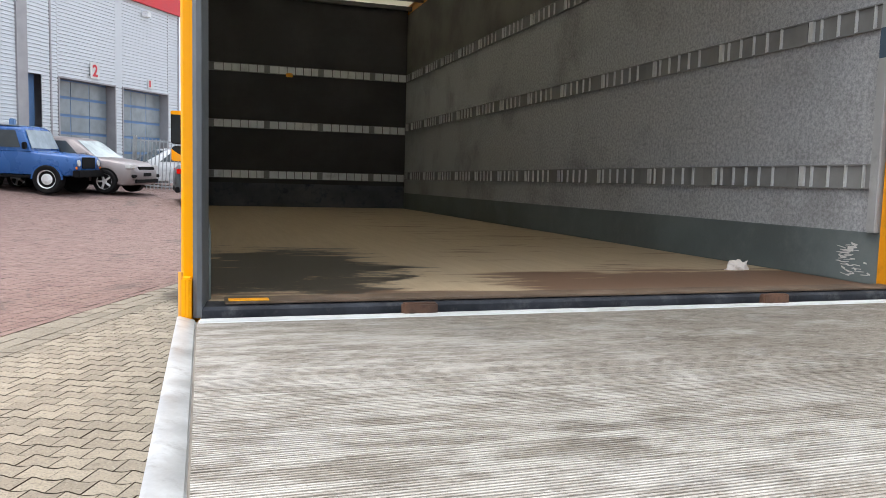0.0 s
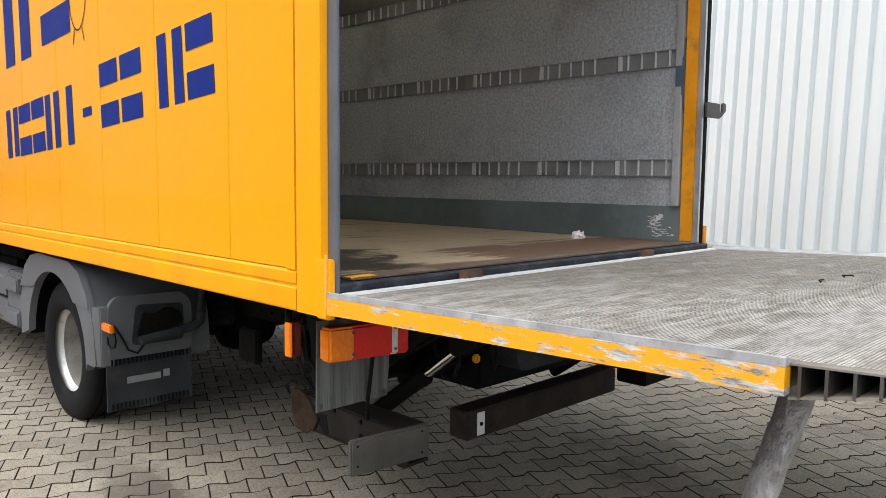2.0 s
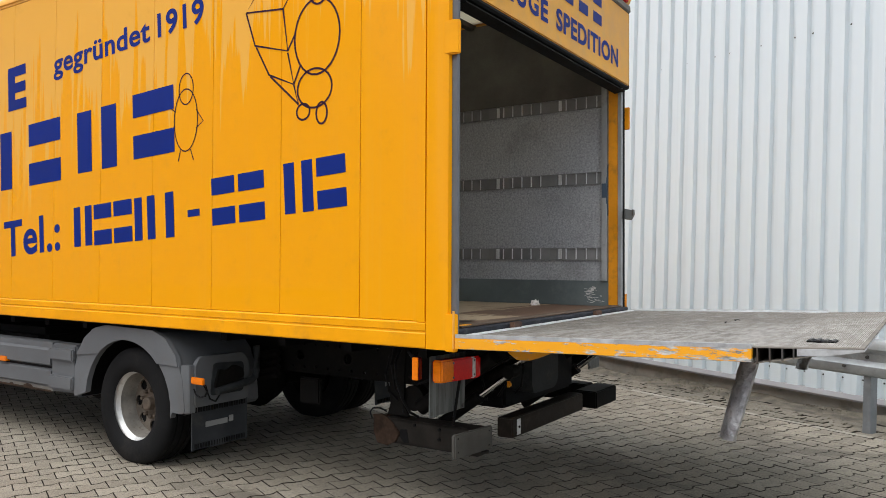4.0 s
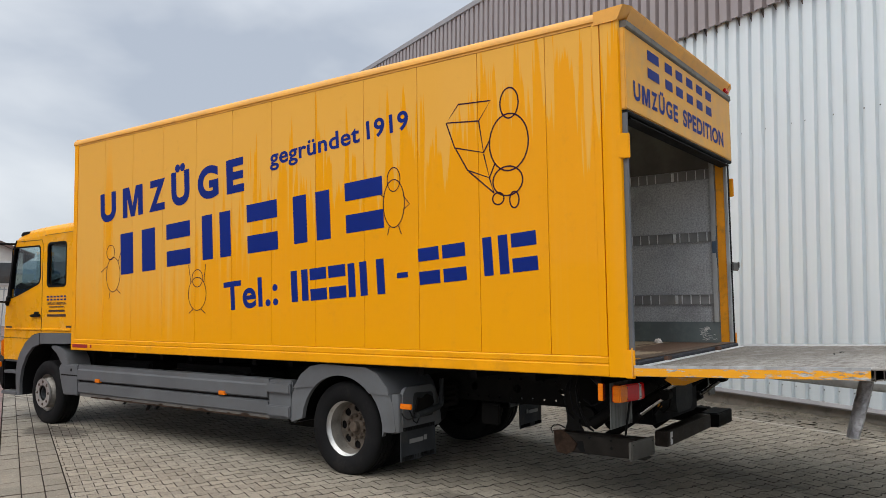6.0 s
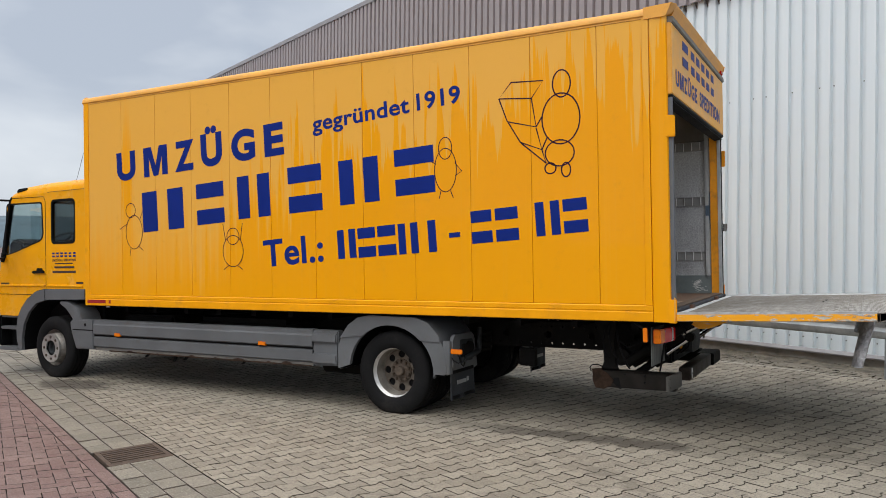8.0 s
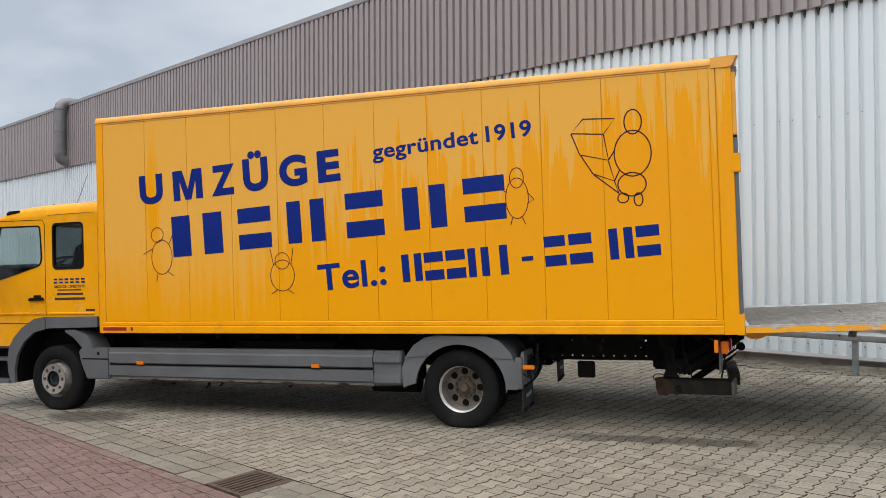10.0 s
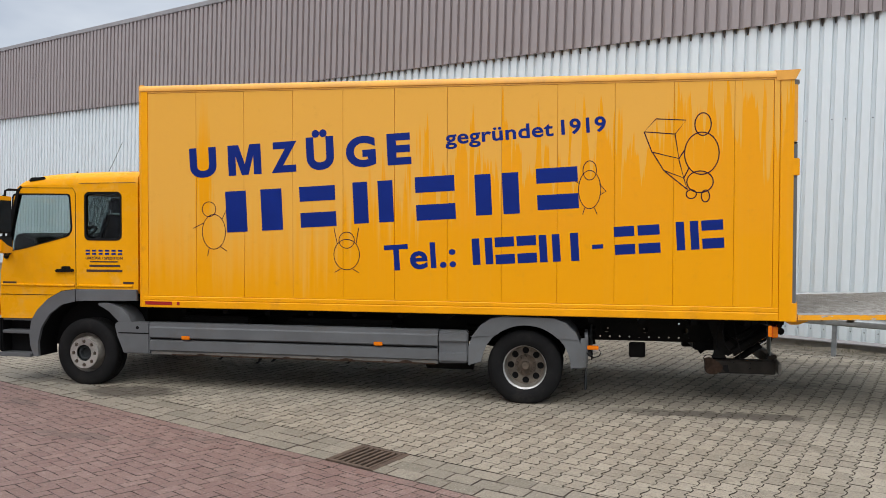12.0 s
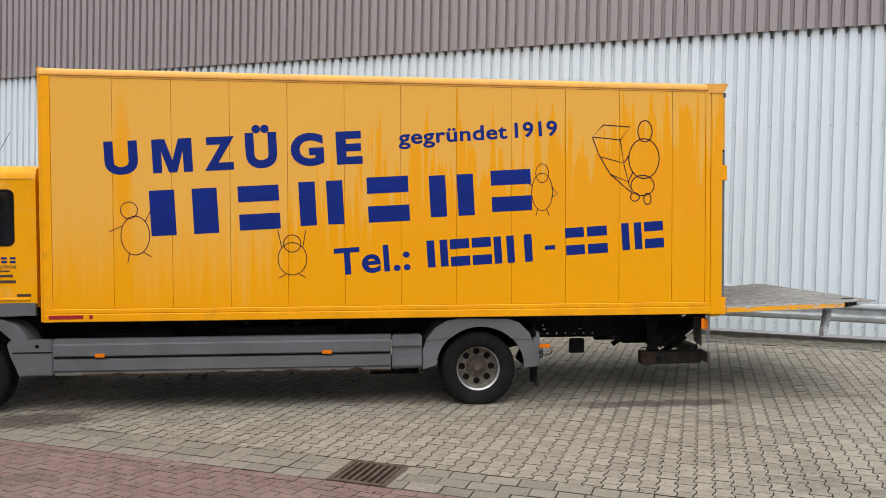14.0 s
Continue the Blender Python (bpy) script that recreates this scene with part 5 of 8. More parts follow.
for x in (0.84, 1.59):
    bm = B()
    prism(bm, [(x, 0.60), (x + 0.07, 0.60), (x + 0.07, 0.61), (x + 0.012, 0.61), (x + 0.012, 0.84), (x + 0.07, 0.84), (x + 0.07, 0.85), (x, 0.85)], "y", 2.02, 8.9)
    box(bm, x, x + 0.07, 0.25, 2.02, 0.60, 0.61)
    box(bm, x, x + 0.07, 0.25, 2.02, 0.84, 0.85)
    rings = [oval(0.35 + k * 0.11, z, 0.011, 0.011, 8) for k in range(15) for z in (0.645, 0.805)] + [oval(0.50 + k * 0.44, 0.725, 0.036, 0.036, 14) for k in range(4)]
    plate(bm, [(0.25, 0.61), (2.02, 0.61), (2.02, 0.84), (0.25, 0.84)], rings, "x", x, x + 0.012)
    part("frame_rail", bm, M_DULL, truck, "grimy black perforated chassis rail")
for y in (0.3, 1.4, 3.9, 5.2, 6.6):
    part("cross_member", box(B(), 0.85, 1.65, y, y + 0.09, 0.64, 0.80, 0.01), M_DULL, truck)
for k in range(13):
    y = 0.35 + k * 0.54
    part("floor_bearer", box(B(), 0.30, WID - 0.30, y, y + 0.06, 0.86, 0.955), M_BLACK, truck)
part("underfloor", box(B(), 0.03, WID - 0.03, 0.1, LEN - 0.05, 0.945, 0.985), M_BLACK, truck)
bm = B()
rod(bm, (0.3, 2.70, 0.42), (2.2, 2.70, 0.42), 0.075, 14)
lathe(bm, [(0.05, -0.2), (0.17, -0.15), (0.22, 0.0), (0.17, 0.15), (0.05, 0.2)], (1.25, 2.70, 0.42), 18)
part("rear_axle", bm, M_DULL, truck, "black rear axle with its round casing")
part("front_axle", rod(B(), (0.3, 8.075, 0.40), (2.2, 8.075, 0.40), 0.06, 12), M_DULL, truck)
for x in (0.75, 1.67):
    bm = B()
    for k in range(4):
        pipe(bm, [(x, 2.70 + t * 0.75, 0.50 + 0.05 * k + 0.09 * t * t) for t in (-1, -0.6, -0.3, 0, 0.3, 0.6, 1)], 0.03, 4)
    part("leaf_spring", bm, M_DULL, truck)
for y, d in ((5.62, 0.05), (5.80, 0.075), (6.28, 0.045), (4.7, 0.04)):
    part("hanger_end", prism(B(), [(y, 0.42), (y + 0.035, 0.42), (y + 0.03, 0.385 - d * 0.6), (y + 0.07, 0.385 - d), (y + 0.035, 0.38 - d), (y, 0.385 - d * 0.5)], "x", 0.16, 0.185, 0.003), M_BLACK, truck, "black bent bracket end")
part("fuel_tank", box(B(), 0.28, 0.80, 4.2, 5.6, 0.42, 0.83, 0.06), M_DULL, truck, "dark fuel tank")
part("battery_case", box(B(), 0.30, 0.80, 6.0, 6.9, 0.44, 0.83, 0.03), M_DULL, truck)
part("air_tank", rod(B(), (0.62, 3.35, 0.35), (0.62, 3.9, 0.35), 0.11, 16), M_DULL, truck, "black compressed air tank")
part("silencer", rod(B(), (1.75, 5.0, 0.48), (1.75, 6.2, 0.48), 0.2, 16), M_DULL, truck)
part("hanger_bracket", box(B(), 0.58, 0.62, 1.40, 1.58, 0.45, 0.62, 0.01), M_DULL, truck)


def mirrored(bm):
    for v in bm.verts:
        v.co.x = WID - v.co.x
    return bm


for flip in (False, True):
    F = mirrored if flip else (lambda bm: bm)
    # side skirt: stepped plastic band with an end box
    bm = B()
    prism(bm, [(0.16, 0.39), (0.088, 0.392), (0.088, 0.43), (0.064, 0.442), (0.062, 0.55), (0.086, 0.562), (0.086, 0.582), (0.054, 0.596), (0.052, 0.705), (0.070, 0.722), (0.072, 0.762), (0.085, 0.768), (0.16, 0.768)], "y", 3.67, 7.17)
    skirt = part("side_skirt", F(bm), M_GREY, truck, "grey plastic side guard, scraped along its foot")
    bm = B()
    prism(bm, [(3.335, 0.41), (3.66, 0.40), (3.66, 0.765), (3.335, 0.765)], "x", 0.058, 0.17, 0.014)
    part("skirt_end", F(bm), M_GREY, skirt)
    for z0, z1 in ((0.645, 0.735), (0.43, 0.53)):
        part("skirt_step", F(prism(B(), [(3.335, z0), (3.655, z0), (3.655, z1), (3.335, z1)], "x", 0.026, 0.062, 0.010)), M_GREY, skirt)
    part("scraped_foot", F(prism(B(), [(0.13, 0.388), (0.0845, 0.388), (0.0845, 0.426), (0.13, 0.428)], "y", 3.675, 7.165, 0.004)), M_SCRAPED, skirt, "pale dirty scraped lower edge")
    bm = B()
    prism(bm, [(7.175, 0.395), (7.52, 0.39), (7.60, 0.60), (7.64, 0.72), (7.60, 0.765), (7.175, 0.765)], "x", 0.06, 0.17, 0.012)
    part("skirt_front", F(bm), M_GREY, skirt)
    # black strip in place of a groove's shade
    part("groove_shade", F(box(B(), 0.0575, 0.064, 7.18, 7.58, 0.628, 0.642)), M_BLACK, skirt)
    part("fixing_hole", F(rod(B(), (0.0575, 7.33, 0.70), (0.066, 7.33, 0.70), 0.02, 12)), M_BLACK, skirt)
    # black strip: the groove's shadow gap put in as colour
    part("groove_shade", F(box(B(), 0.0835, 0.0885, 3.68, 7.17, 0.564, 0.580)), M_BLACK, skirt)
    for y, w, hh in ((3.95, 0.16, 0.03), (4.25, 0.07, 0.018), (4.62, 0.20, 0.025), (5.05, 0.05, 0.02), (5.4, 0.10, 0.022), (6.0, 0.05, 0.016), (6.45, 0.13, 0.02)):
        part("rust_chip", F(prism(B(), soft_poly([(y, 0.392), (y + w, 0.392), (y + w * 0.9, 0.392 + hh * 0.6), (y + w * 0.55, 0.392 + hh), (y + w * 0.2, 0.392 + hh * 0.7)], 0.01), "x", 0.0822, 0.09)), M_RUST, skirt, "rust chip")
    part("rust_line", F(box(B(), 0.084, 0.12, 3.7, 6.9, 0.382, 0.398)), M_RUST, skirt, "rust-stained lower edge")
    for y in (6.70, 4.35):
        part("side_reflector", F(box(B(), 0.043, 0.080, y - 0.05, y + 0.05, 0.578, 0.618, 0.003)), M_AMBER, skirt, "amber side reflector")
    # front mudguard behind the wheel
    bm = B()
    pts = [(7.86, 0.955), (7.72, 0.90), (7.60, 0.79), (7.555, 0.72), (7.40, 0.72), (7.45, 0.83), (7.55, 0.93), (7.70, 0.985), (7.86, 0.985)]
    prism(bm, pts, "x", 0.07, 0.36, 0.008)
    part("front_mudguard", F(bm), M_GREY, truck, "grey plastic mudguard")
    # rear wheel arch
    outer = [(3.325, 0.395), (3.325, 0.60), (3.28, 0.72), (3.19, 0.835), (3.07, 0.91), (2.93, 0.935), (2.40, 0.925), (2.27, 0.88), (2.16, 0.77), (2.10, 0.62), (2.075, 0.42), (2.10, 0.40), (2.20, 0.40)]
    inner = [(2.70 + 0.485 * math.cos(radians(a)), 0.40 + 0.45 * math.sin(radians(a))) for a in range(185, -6, -12)]
    inner = [(max(min(y, 3.20), 2.21), z) for y, z in inner]
    bm = B()
    plate(bm, outer + inner[:: 1], [], "x", 0.045, 0.085)
    arch = part("rear_wheel_arch", F(bm), M_GREY, truck, "grey plastic wheel arch")
    bm = B()
    rim = outer[:13]
    loft(bm, [[(x, y, z) for y, z in rim] + [(x, y * 0.985 + 2.7 * 0.015, z - 0.012) for y, z in rim[::-1]] for x in (0.07, 0.30, 0.68)])
    part("arch_cover", F(bm), M_GREY, arch)
    # black inner sheet: the arch's deep shade put into its colour
    bm = B()
    shell = [(3.302, 0.40), (3.30, 0.60), (3.26, 0.71), (3.175, 0.815), (3.06, 0.89), (2.93, 0.912), (2.41, 0.903), (2.29, 0.86), (2.185, 0.76), (2.125, 0.62), (2.10, 0.42)]
    loft(bm, [[(x, y, z) for y, z in shell] + [(x, y * 0.985 + 2.7 * 0.015, z - 0.008) for y, z in shell[::-1]] for x in (0.086, 0.30, 0.68)])
    part("arch_liner", F(bm), M_BLACK, arch, "black sheet for the shade inside the wheel arch")
    upper = [(3.302, 0.703)] + outer[2:9] + [(2.138, 0.703)]
    bm = B()
    plate(bm, upper + [(2.70 + 0.478 * math.cos(radians(a)), 0.40 + 0.444 * math.sin(radians(a))) for a in range(136, 43, -8)], [], "x", 0.036, 0.046)
    part("arch_cap", F(bm), M_GREY, arch, "overlapping upper cap of the arch")
    part("arch_back", F(prism(B(), [(0.046, 2.115), (0.050, 2.075), (0.066, 2.052), (0.13, 2.046), (0.13, 2.075), (0.09, 2.085), (0.085, 2.115)], "z", 0.405, 0.715, 0.004)), M_GREY, arch, "rounded rear edge of the arch")
    # mud flap with its carrier
    bm = B()
    prism(bm, soft_poly([(0.10, 0.44), (0.55, 0.44), (0.55, 0.70), (0.50, 0.765), (0.14, 0.765), (0.10, 0.72)], 0.03), "y", 2.035, 2.07, 0.006)
    carrier = part("flap_carrier", F(bm), M_GREY, truck, "dirty grey carrier panel with a sunk bracket")
    # a dark plate laid on the panel gives the recess its shade
    part("recess_shade", F(prism(B(), soft_poly([(0.215, 0.50), (0.50, 0.50), (0.50, 0.70), (0.24, 0.715)], 0.03), "y", 2.028, 2.036, 0.002)), M_PUMP, carrier, "flat dark plate for the recess's shade")
    part("bracket_plate", F(prism(B(), soft_poly([(0.235, 0.55), (0.275, 0.675), (0.335, 0.655), (0.40, 0.69), (0.475, 0.66), (0.49, 0.60), (0.40, 0.575), (0.30, 0.56)], 0.015), "y", 2.008, 2.03, 0.006)), M_DULL, carrier, "black pressed bracket")
    part("bracket_tube", F(rod(B(), (0.25, 2.005, 0.525), (0.55, 2.005, 0.565), 0.026, 12)), M_PUMP, carrier, "dark tube across the recess")
    part("upright_tube", F(pipe(B(), [(0.55, 2.005, 0.565), (0.585, 2.005, 0.59), (0.595, 2.005, 0.64), (0.595, 2.005, 0.80)], 0.024, 10)), M_PUMP, carrier)
    part("cable", F(pipe(B(), [(0.12, 2.02, 0.62), (0.15, 1.995, 0.56), (0.18, 1.99, 0.49), (0.23, 1.995, 0.465), (0.27, 2.0, 0.51)], 0.006, 6)), M_BLACK, carrier)
    part("side_lamp", F(box(B(), 0.066, 0.088, 1.925, 2.045, 0.598, 0.642, 0.006)), M_AMBER, carrier, "small amber side lamp")
    part("lamp_cable", F(pipe(B(), [(0.085, 1.92, 0.60), (0.085, 1.90, 0.565), (0.085, 1.92, 0.53), (0.085, 1.97, 0.515), (0.09, 2.02, 0.53), (0.10, 2.05, 0.56)], 0.006, 6)), M_BLACK, carrier)
    bm = B()
    loft(bm, [[(0.09 + i * 0.46 / 8, 2.052 + 0.012 * math.sin(i * 1.3) * k, 0.45 - 0.29 * k) for i in range(9)] + [(0.09 + i * 0.46 / 8, 2.062 + 0.012 * math.sin(i * 1.3) * k, 0.45 - 0.29 * k) for i in range(8, -1, -1)] for k in (0, 0.35, 0.7, 1.0)])
    flapm = part("mud_flap", F(bm), plain("grey_black_rubber", (0.042, 0.045, 0.049), 0.75, vary=0.3, dirt=(0.07, 0.065, 0.055), dirty=0.4) if not flip else bpy.data.materials["grey_black_rubber"], truck, "dark rubber mud flap")
    if not flip:
        FLAP_RIB = mesh_of("flap_rib", box(B(), -0.0035, 0.0035, -0.005, 0.005, -0.02, 0.012), M_BLACK, 0)
    for i in range(20):
        for z in (0.425, 0.19):
            shared("flap_rib", FLAP_RIB, flapm, "", pose((0.115 + i * 0.0215) if not flip else WID - 0.115 - i * 0.0215, 2.047, z))
    bm = B()
    box(bm, 0.19, 0.37, 2.039, 2.044, 0.30, 0.335)
    box(bm, 0.385, 0.42, 2.039, 2.044, 0.305, 0.345)
    part("white_bar", F(bm), plain("pale_flap_print", (0.24, 0.24, 0.235), 0.8) if not flip else bpy.data.materials["pale_flap_print"], flapm, "pale bar in place of a maker's name", smooth=0)

    # tail lamps on a hanging plate
    bm = B()
    hexa(bm, [(0.105, 0.20, 0.90), (0.41, 0.17, 0.90), (0.385, 0.165, 0.60), (0.10, 0.20, 0.585)], [(0.105, 0.193, 0.90), (0.41, 0.163, 0.90), (0.385, 0.158, 0.60), (0.10, 0.193, 0.585)])
    lampplate = part("lamp_plate", F(bm), M_STREAK, truck, "streaked galvanised lamp plate")
    for x, z in ((0.118, 0.605), (0.37, 0.615)):
        part("bolt", F(rod(B(), (x, 0.155 + (0.37 - x) * 0.14, z), (x, 0.165 + (0.37 - x) * 0.14, z), 0.01, 8)), M_STEEL, lampplate)
    lamp = part("tail_lamp", F(lampbox(0.105, 0.415, 0.0, 0.768, 0.885)), M_TAIL, truck, "red and amber tail lamp")
    part("indicator_lens", F(lampbox(0.103, 0.200, 0.003, 0.769, 0.884)), M_AMBER, lamp, "amber indicator lens")
    part("reverse_lens", F(lampbox(0.335, 0.372, 0.003, 0.770, 0.883)), M_CLEAR, lamp, "clear reversing lens")
    for x in (0.192, 0.355):
        for z in (0.79, 0.865):
            y = 0.125 - (x - 0.105) * 0.18
            part("screw", F(rod(B(), (x, y - 0.006, z), (x, y + 0.01, z), 0.006, 8)), M_STEEL, lamp)
    m = part("side_marker", F(prism(B(), [(0.014, 0.235), (0.016, 0.200), (0.050, 0.205), (0.052, 0.235)], "z", 0.79, 0.905, 0.005)), M_DARKLENS, truck, "amber side marker lamp on a dark red base")
    part("marker_lens", F(box(B(), 0.004, 0.0145, 0.205, 0.24, 0.79, 0.905, 0.003)), M_AMBER, m, "amber lens")
    part("marker_arm", F(pipe(B(), [(0.02, 0.24, 0.90), (0.06, 0.30, 0.93), (0.10, 0.34, 0.95)], 0.012, 6)), M_BLACK, m)

# ---- underrun guard and lift gear ----
bm = B()
prism(bm, [(0.07, 0.482), (0.70, 0.478), (0.76, 0.44), (0.72, 0.345), (0.07, 0.345)], "x", 0.40, 0.412)
box(bm, 0.40, 0.52, 0.08, 0.72, 0.470, 0.482)
box(bm, 0.40, 0.52, 0.08, 0.72, 0.34, 0.352)
guard = part("underrun_arm", bm, M_ARM, truck, "grey steel underrun arm with a rusty end")
torn = part("arm_end", prism(B(), [(0.655, 0.46), (0.60, 0.405), (0.63, 0.352), (0.69, 0.322), (0.765, 0.330), (0.792, 0.40), (0.785, 0.455), (0.80, 0.492), (0.73, 0.502), (0.70, 0.488)], "x", 0.388, 0.402, 0.003), M_RUST, guard, "torn rusty bracket end")
part("bracket_web", prism(B(), [(0.70, 0.33), (0.775, 0.335), (0.785, 0.48), (0.715, 0.49)], "x", 0.402, 0.52, 0.006), M_RUST, torn)
part("wire_loop", pipe(B(), [(0.386, 0.80, 0.47), (0.38, 0.81, 0.505), (0.382, 0.79, 0.53), (0.39, 0.74, 0.535), (0.40, 0.70, 0.515)], 0.005, 6), M_BLACK, torn)
part("arm_slot", prism(B(), [(0.575, 0.352), (0.615, 0.39), (0.60, 0.425), (0.555, 0.43), (0.54, 0.352)], "x", 0.3985, 0.401), M_BLACK, guard)
for y, z in ((0.33, 0.455), (0.33, 0.40), (0.50, 0.46)):
    part("bolt", rod(B(), (0.392, y, z), (0.402, y, z), 0.009, 8), M_BLACK, guard)
part("buffer_plate", prism(B(), [(0.155, 0.072), (0.485, 0.036), (0.488, 0.062), (0.160, 0.10)], "z", 0.376, 0.50, 0.006), M_BUFFER, guard, "scraped grey buffer plate")
for x, z in ((0.18, 0.48), (0.45, 0.478), (0.18, 0.41), (0.45, 0.40)):
    y = 0.072 - (x - 0.155) * 0.109
    part("bolt", rod(B(), (x, y - 0.002, z), (x, y + 0.006, z), 0.0045, 8), M_BLACK, guard)
part("buffer_plate", box(B(), 1.98, 2.38, 0.03, 0.20, 0.35, 0.47, 0.008), M_DULL, truck, "black steel underrun beam")
part("underrun_arm", box(B(), 2.20, 2.34, 0.2, 0.8, 0.35, 0.48, 0.008), M_DULL, truck)
beam = part("underrun_beam", box(B(), 0.648, 1.66, 0.0, 0.10, 0.40, 0.512, 0.006), M_BEAM, truck, "black-brown steel underrun beam")
part("white_label", box(B(), 0.70, 0.74, -0.0035, 0.001, 0.412, 0.50), M_ALUW, beam, "white plate with a bolt")
part("bolt", rod(B(), (0.72, -0.008, 0.455), (0.72, -0.002, 0.455), 0.008, 8), M_BLACK, beam)
part("lift_cheek", prism(B(), [(0.58, 0.93), (0.78, 0.93), (0.70, 0.72), (0.69, 0.56), (0.72, 0.495), (0.56, 0.495), (0.60, 0.56), (0.60, 0.72)], "x", 0.425, 0.445, 0.004), M_DULL, truck, "black side plate of the lift gear")
# added black box: fills the dark space behind the lift gear
part("lift_backing", box(B(), 0.92, 1.95, 0.20, 0.84, 0.50, 0.94, 0.02), M_BLACK, truck, "black filler box behind the lift gear")
part("lift_tube", rod(B(), (0.45, 0.55, 0.60), (2.05, 0.55, 0.60), 0.075, 16), M_DULL, truck, "black torsion tube of the lift")
for x in (0.55, 1.95):
    bm = B()
    bar(bm, (x, 0.55, 0.60), (x, -0.02, 0.92), 0.07, 0.12, 0.01)
    rod(bm, (x - 0.06, -0.03, 0.925), (x + 0.06, -0.03, 0.925), 0.03, 12)
    arm = part("lift_arm", bm, M_DULL, truck, "black lift arm")
    bm = B()
    rod(bm, (x + 0.05, 0.62, 0.32), (x + 0.05, 0.19, 0.625), 0.034, 14)
    rod(bm, (x + 0.05, 0.21, 0.61), (x + 0.05, 0.185, 0.628), 0.038, 14)
    part("lift_cylinder", bm, M_DULL, arm, "black hydraulic cylinder")
    part("piston_rod", rod(B(), (x + 0.05, 0.2, 0.618), (x + 0.05, 0.0, 0.765), 0.018, 12), M_CHROME, arm, "bright chromed piston rod")
    part("rod_eye", rod(B(), (x + 0.01, -0.015, 0.782), (x + 0.09, -0.015, 0.782), 0.038, 12), M_DULL, arm)
    part("grease_collar", rod(B(), (x - 0.09, 0.30, 0.69), (x - 0.09, 0.335, 0.665), 0.055, 16), M_DULL, arm)
    part("link_tube", rod(B(), (x - 0.09, 0.50, 0.55), (x - 0.09, 0.02, 0.88), 0.044, 14), M_DULL, arm)
    bm = B()
    rod(bm, (x + 0.28, 0.55, 0.50), (x + 0.28, 0.1, 0.78), 0.05, 14)
    part("tilt_cylinder", bm, M_DULL, arm)
    part("piston_rod", rod(B(), (x + 0.28, 0.1, 0.78), (x + 0.28, -0.12, 0.915), 0.024, 12), M_CHROME, arm)
part("pump_cover", prism(B(), soft_poly([(1.02, 0.595), (1.33, 0.595), (1.37, 0.65), (1.37, 0.92), (0.99, 0.92), (0.99, 0.65)], 0.03), "y", 0.05, 0.30, 0.01), M_PUMP, truck, "black pump housing")
part("valve_tag", box(B(), 0.80, 0.83, 0.10, 0.13, 0.655, 0.69, 0.008), M_SCUFF, truck, "yellow valve tag")
for pts in ([(0.36, 0.20, 0.93), (0.37, 0.26, 0.84), (0.36, 0.36, 0.74), (0.37, 0.46, 0.70), (0.40, 0.54, 0.74)], [(0.34, 0.60, 0.93), (0.335, 0.62, 0.80), (0.345, 0.60, 0.66), (0.36, 0.55, 0.60), (0.37, 0.56, 0.53)], [(0.30, 0.13, 0.80), (0.30, 0.15, 0.68), (0.30, 0.17, 0.56), (0.31, 0.18, 0.52)],
            [(0.60, 0.10, 0.90), (0.62, 0.02, 0.80), (0.64, 0.04, 0.70), (0.70, 0.12, 0.62)], [(0.86, 0.08, 0.92), (0.84, 0.03, 0.78), (0.87, 0.06, 0.66), (0.95, 0.14, 0.60)], [(0.30, 0.52, 0.92), (0.24, 0.52, 0.84), (0.22, 0.50, 0.74), (0.235, 0.47, 0.64), (0.28, 0.45, 0.56), (0.36, 0.45, 0.52)], [(0.42, 0.62, 0.92), (0.37, 0.66, 0.84), (0.36, 0.68, 0.74), (0.38, 0.67, 0.64), (0.45, 0.63, 0.56), (0.55, 0.6, 0.54)], [(0.74, 0.32, 0.92), (0.70, 0.26, 0.82), (0.69, 0.22, 0.70), (0.73, 0.22, 0.60), (0.82, 0.27, 0.56), (0.9, 0.33, 0.58)]):
    part("hydraulic_hose", pipe(B(), pts, 0.008, 6), M_BLACK, truck, "black rubber hose")

# ---- tail lift platform ----
Y1, Y2, ZP0, ZP1, ZP2 = -1.40, -1.785, 1.024, 1.063, 1.082


def deck_z(y):
    return ZP0 + (ZP1 - ZP0) * min(1, y / Y1) + (ZP2 - ZP1) * max(0, (y - Y1) / (Y2 - Y1))


bm = B()
loft(bm, [[(0.008, y, deck_z(y) - 0.002), (2.518, y, deck_z(y) - 0.002), (2.518, y, deck_z(y) - t), (0.008, y, deck_z(y) - t)] for y, t in ((-0.045, 0.062), (Y1 + 0.02, 0.06))])
platform = part("lift_platform", bm, M_GROOVE, truck, "worn ribbed aluminium lift platform, lowered level")
bm = B()
n = 300
for k in range(n):
    y = -0.085 - k * 0.0080
    if y < Y2 + 0.02:
        break
    h = 0.0004 + 0.0008 * min(1, max(0, -y - 0.2) / 0.7)
    y, h = y + random.uniform(-0.0008, 0.0008), h + random.uniform(-0.0004, 0.0003)
    a, b = y - 0.0028 + random.uniform(-0.0004, 0.0004), y + 0.0028
    hexa(bm, [(0.030, b, deck_z(b) - 0.003), (2.497, b, deck_z(b) - 0.003), (2.497, a, deck_z(a) - 0.003), (0.030, a, deck_z(a) - 0.003)],
         [(0.030, b - 0.0006, deck_z(b) + h), (2.497, b - 0.0006, deck_z(b) + h), (2.497, a + 0.0006, deck_z(a) + h), (0.030, a + 0.0006, deck_z(a) + h)])
tagged(part("deck_ribs", bm, M_DECK, platform, smooth=0), kind="stuff")
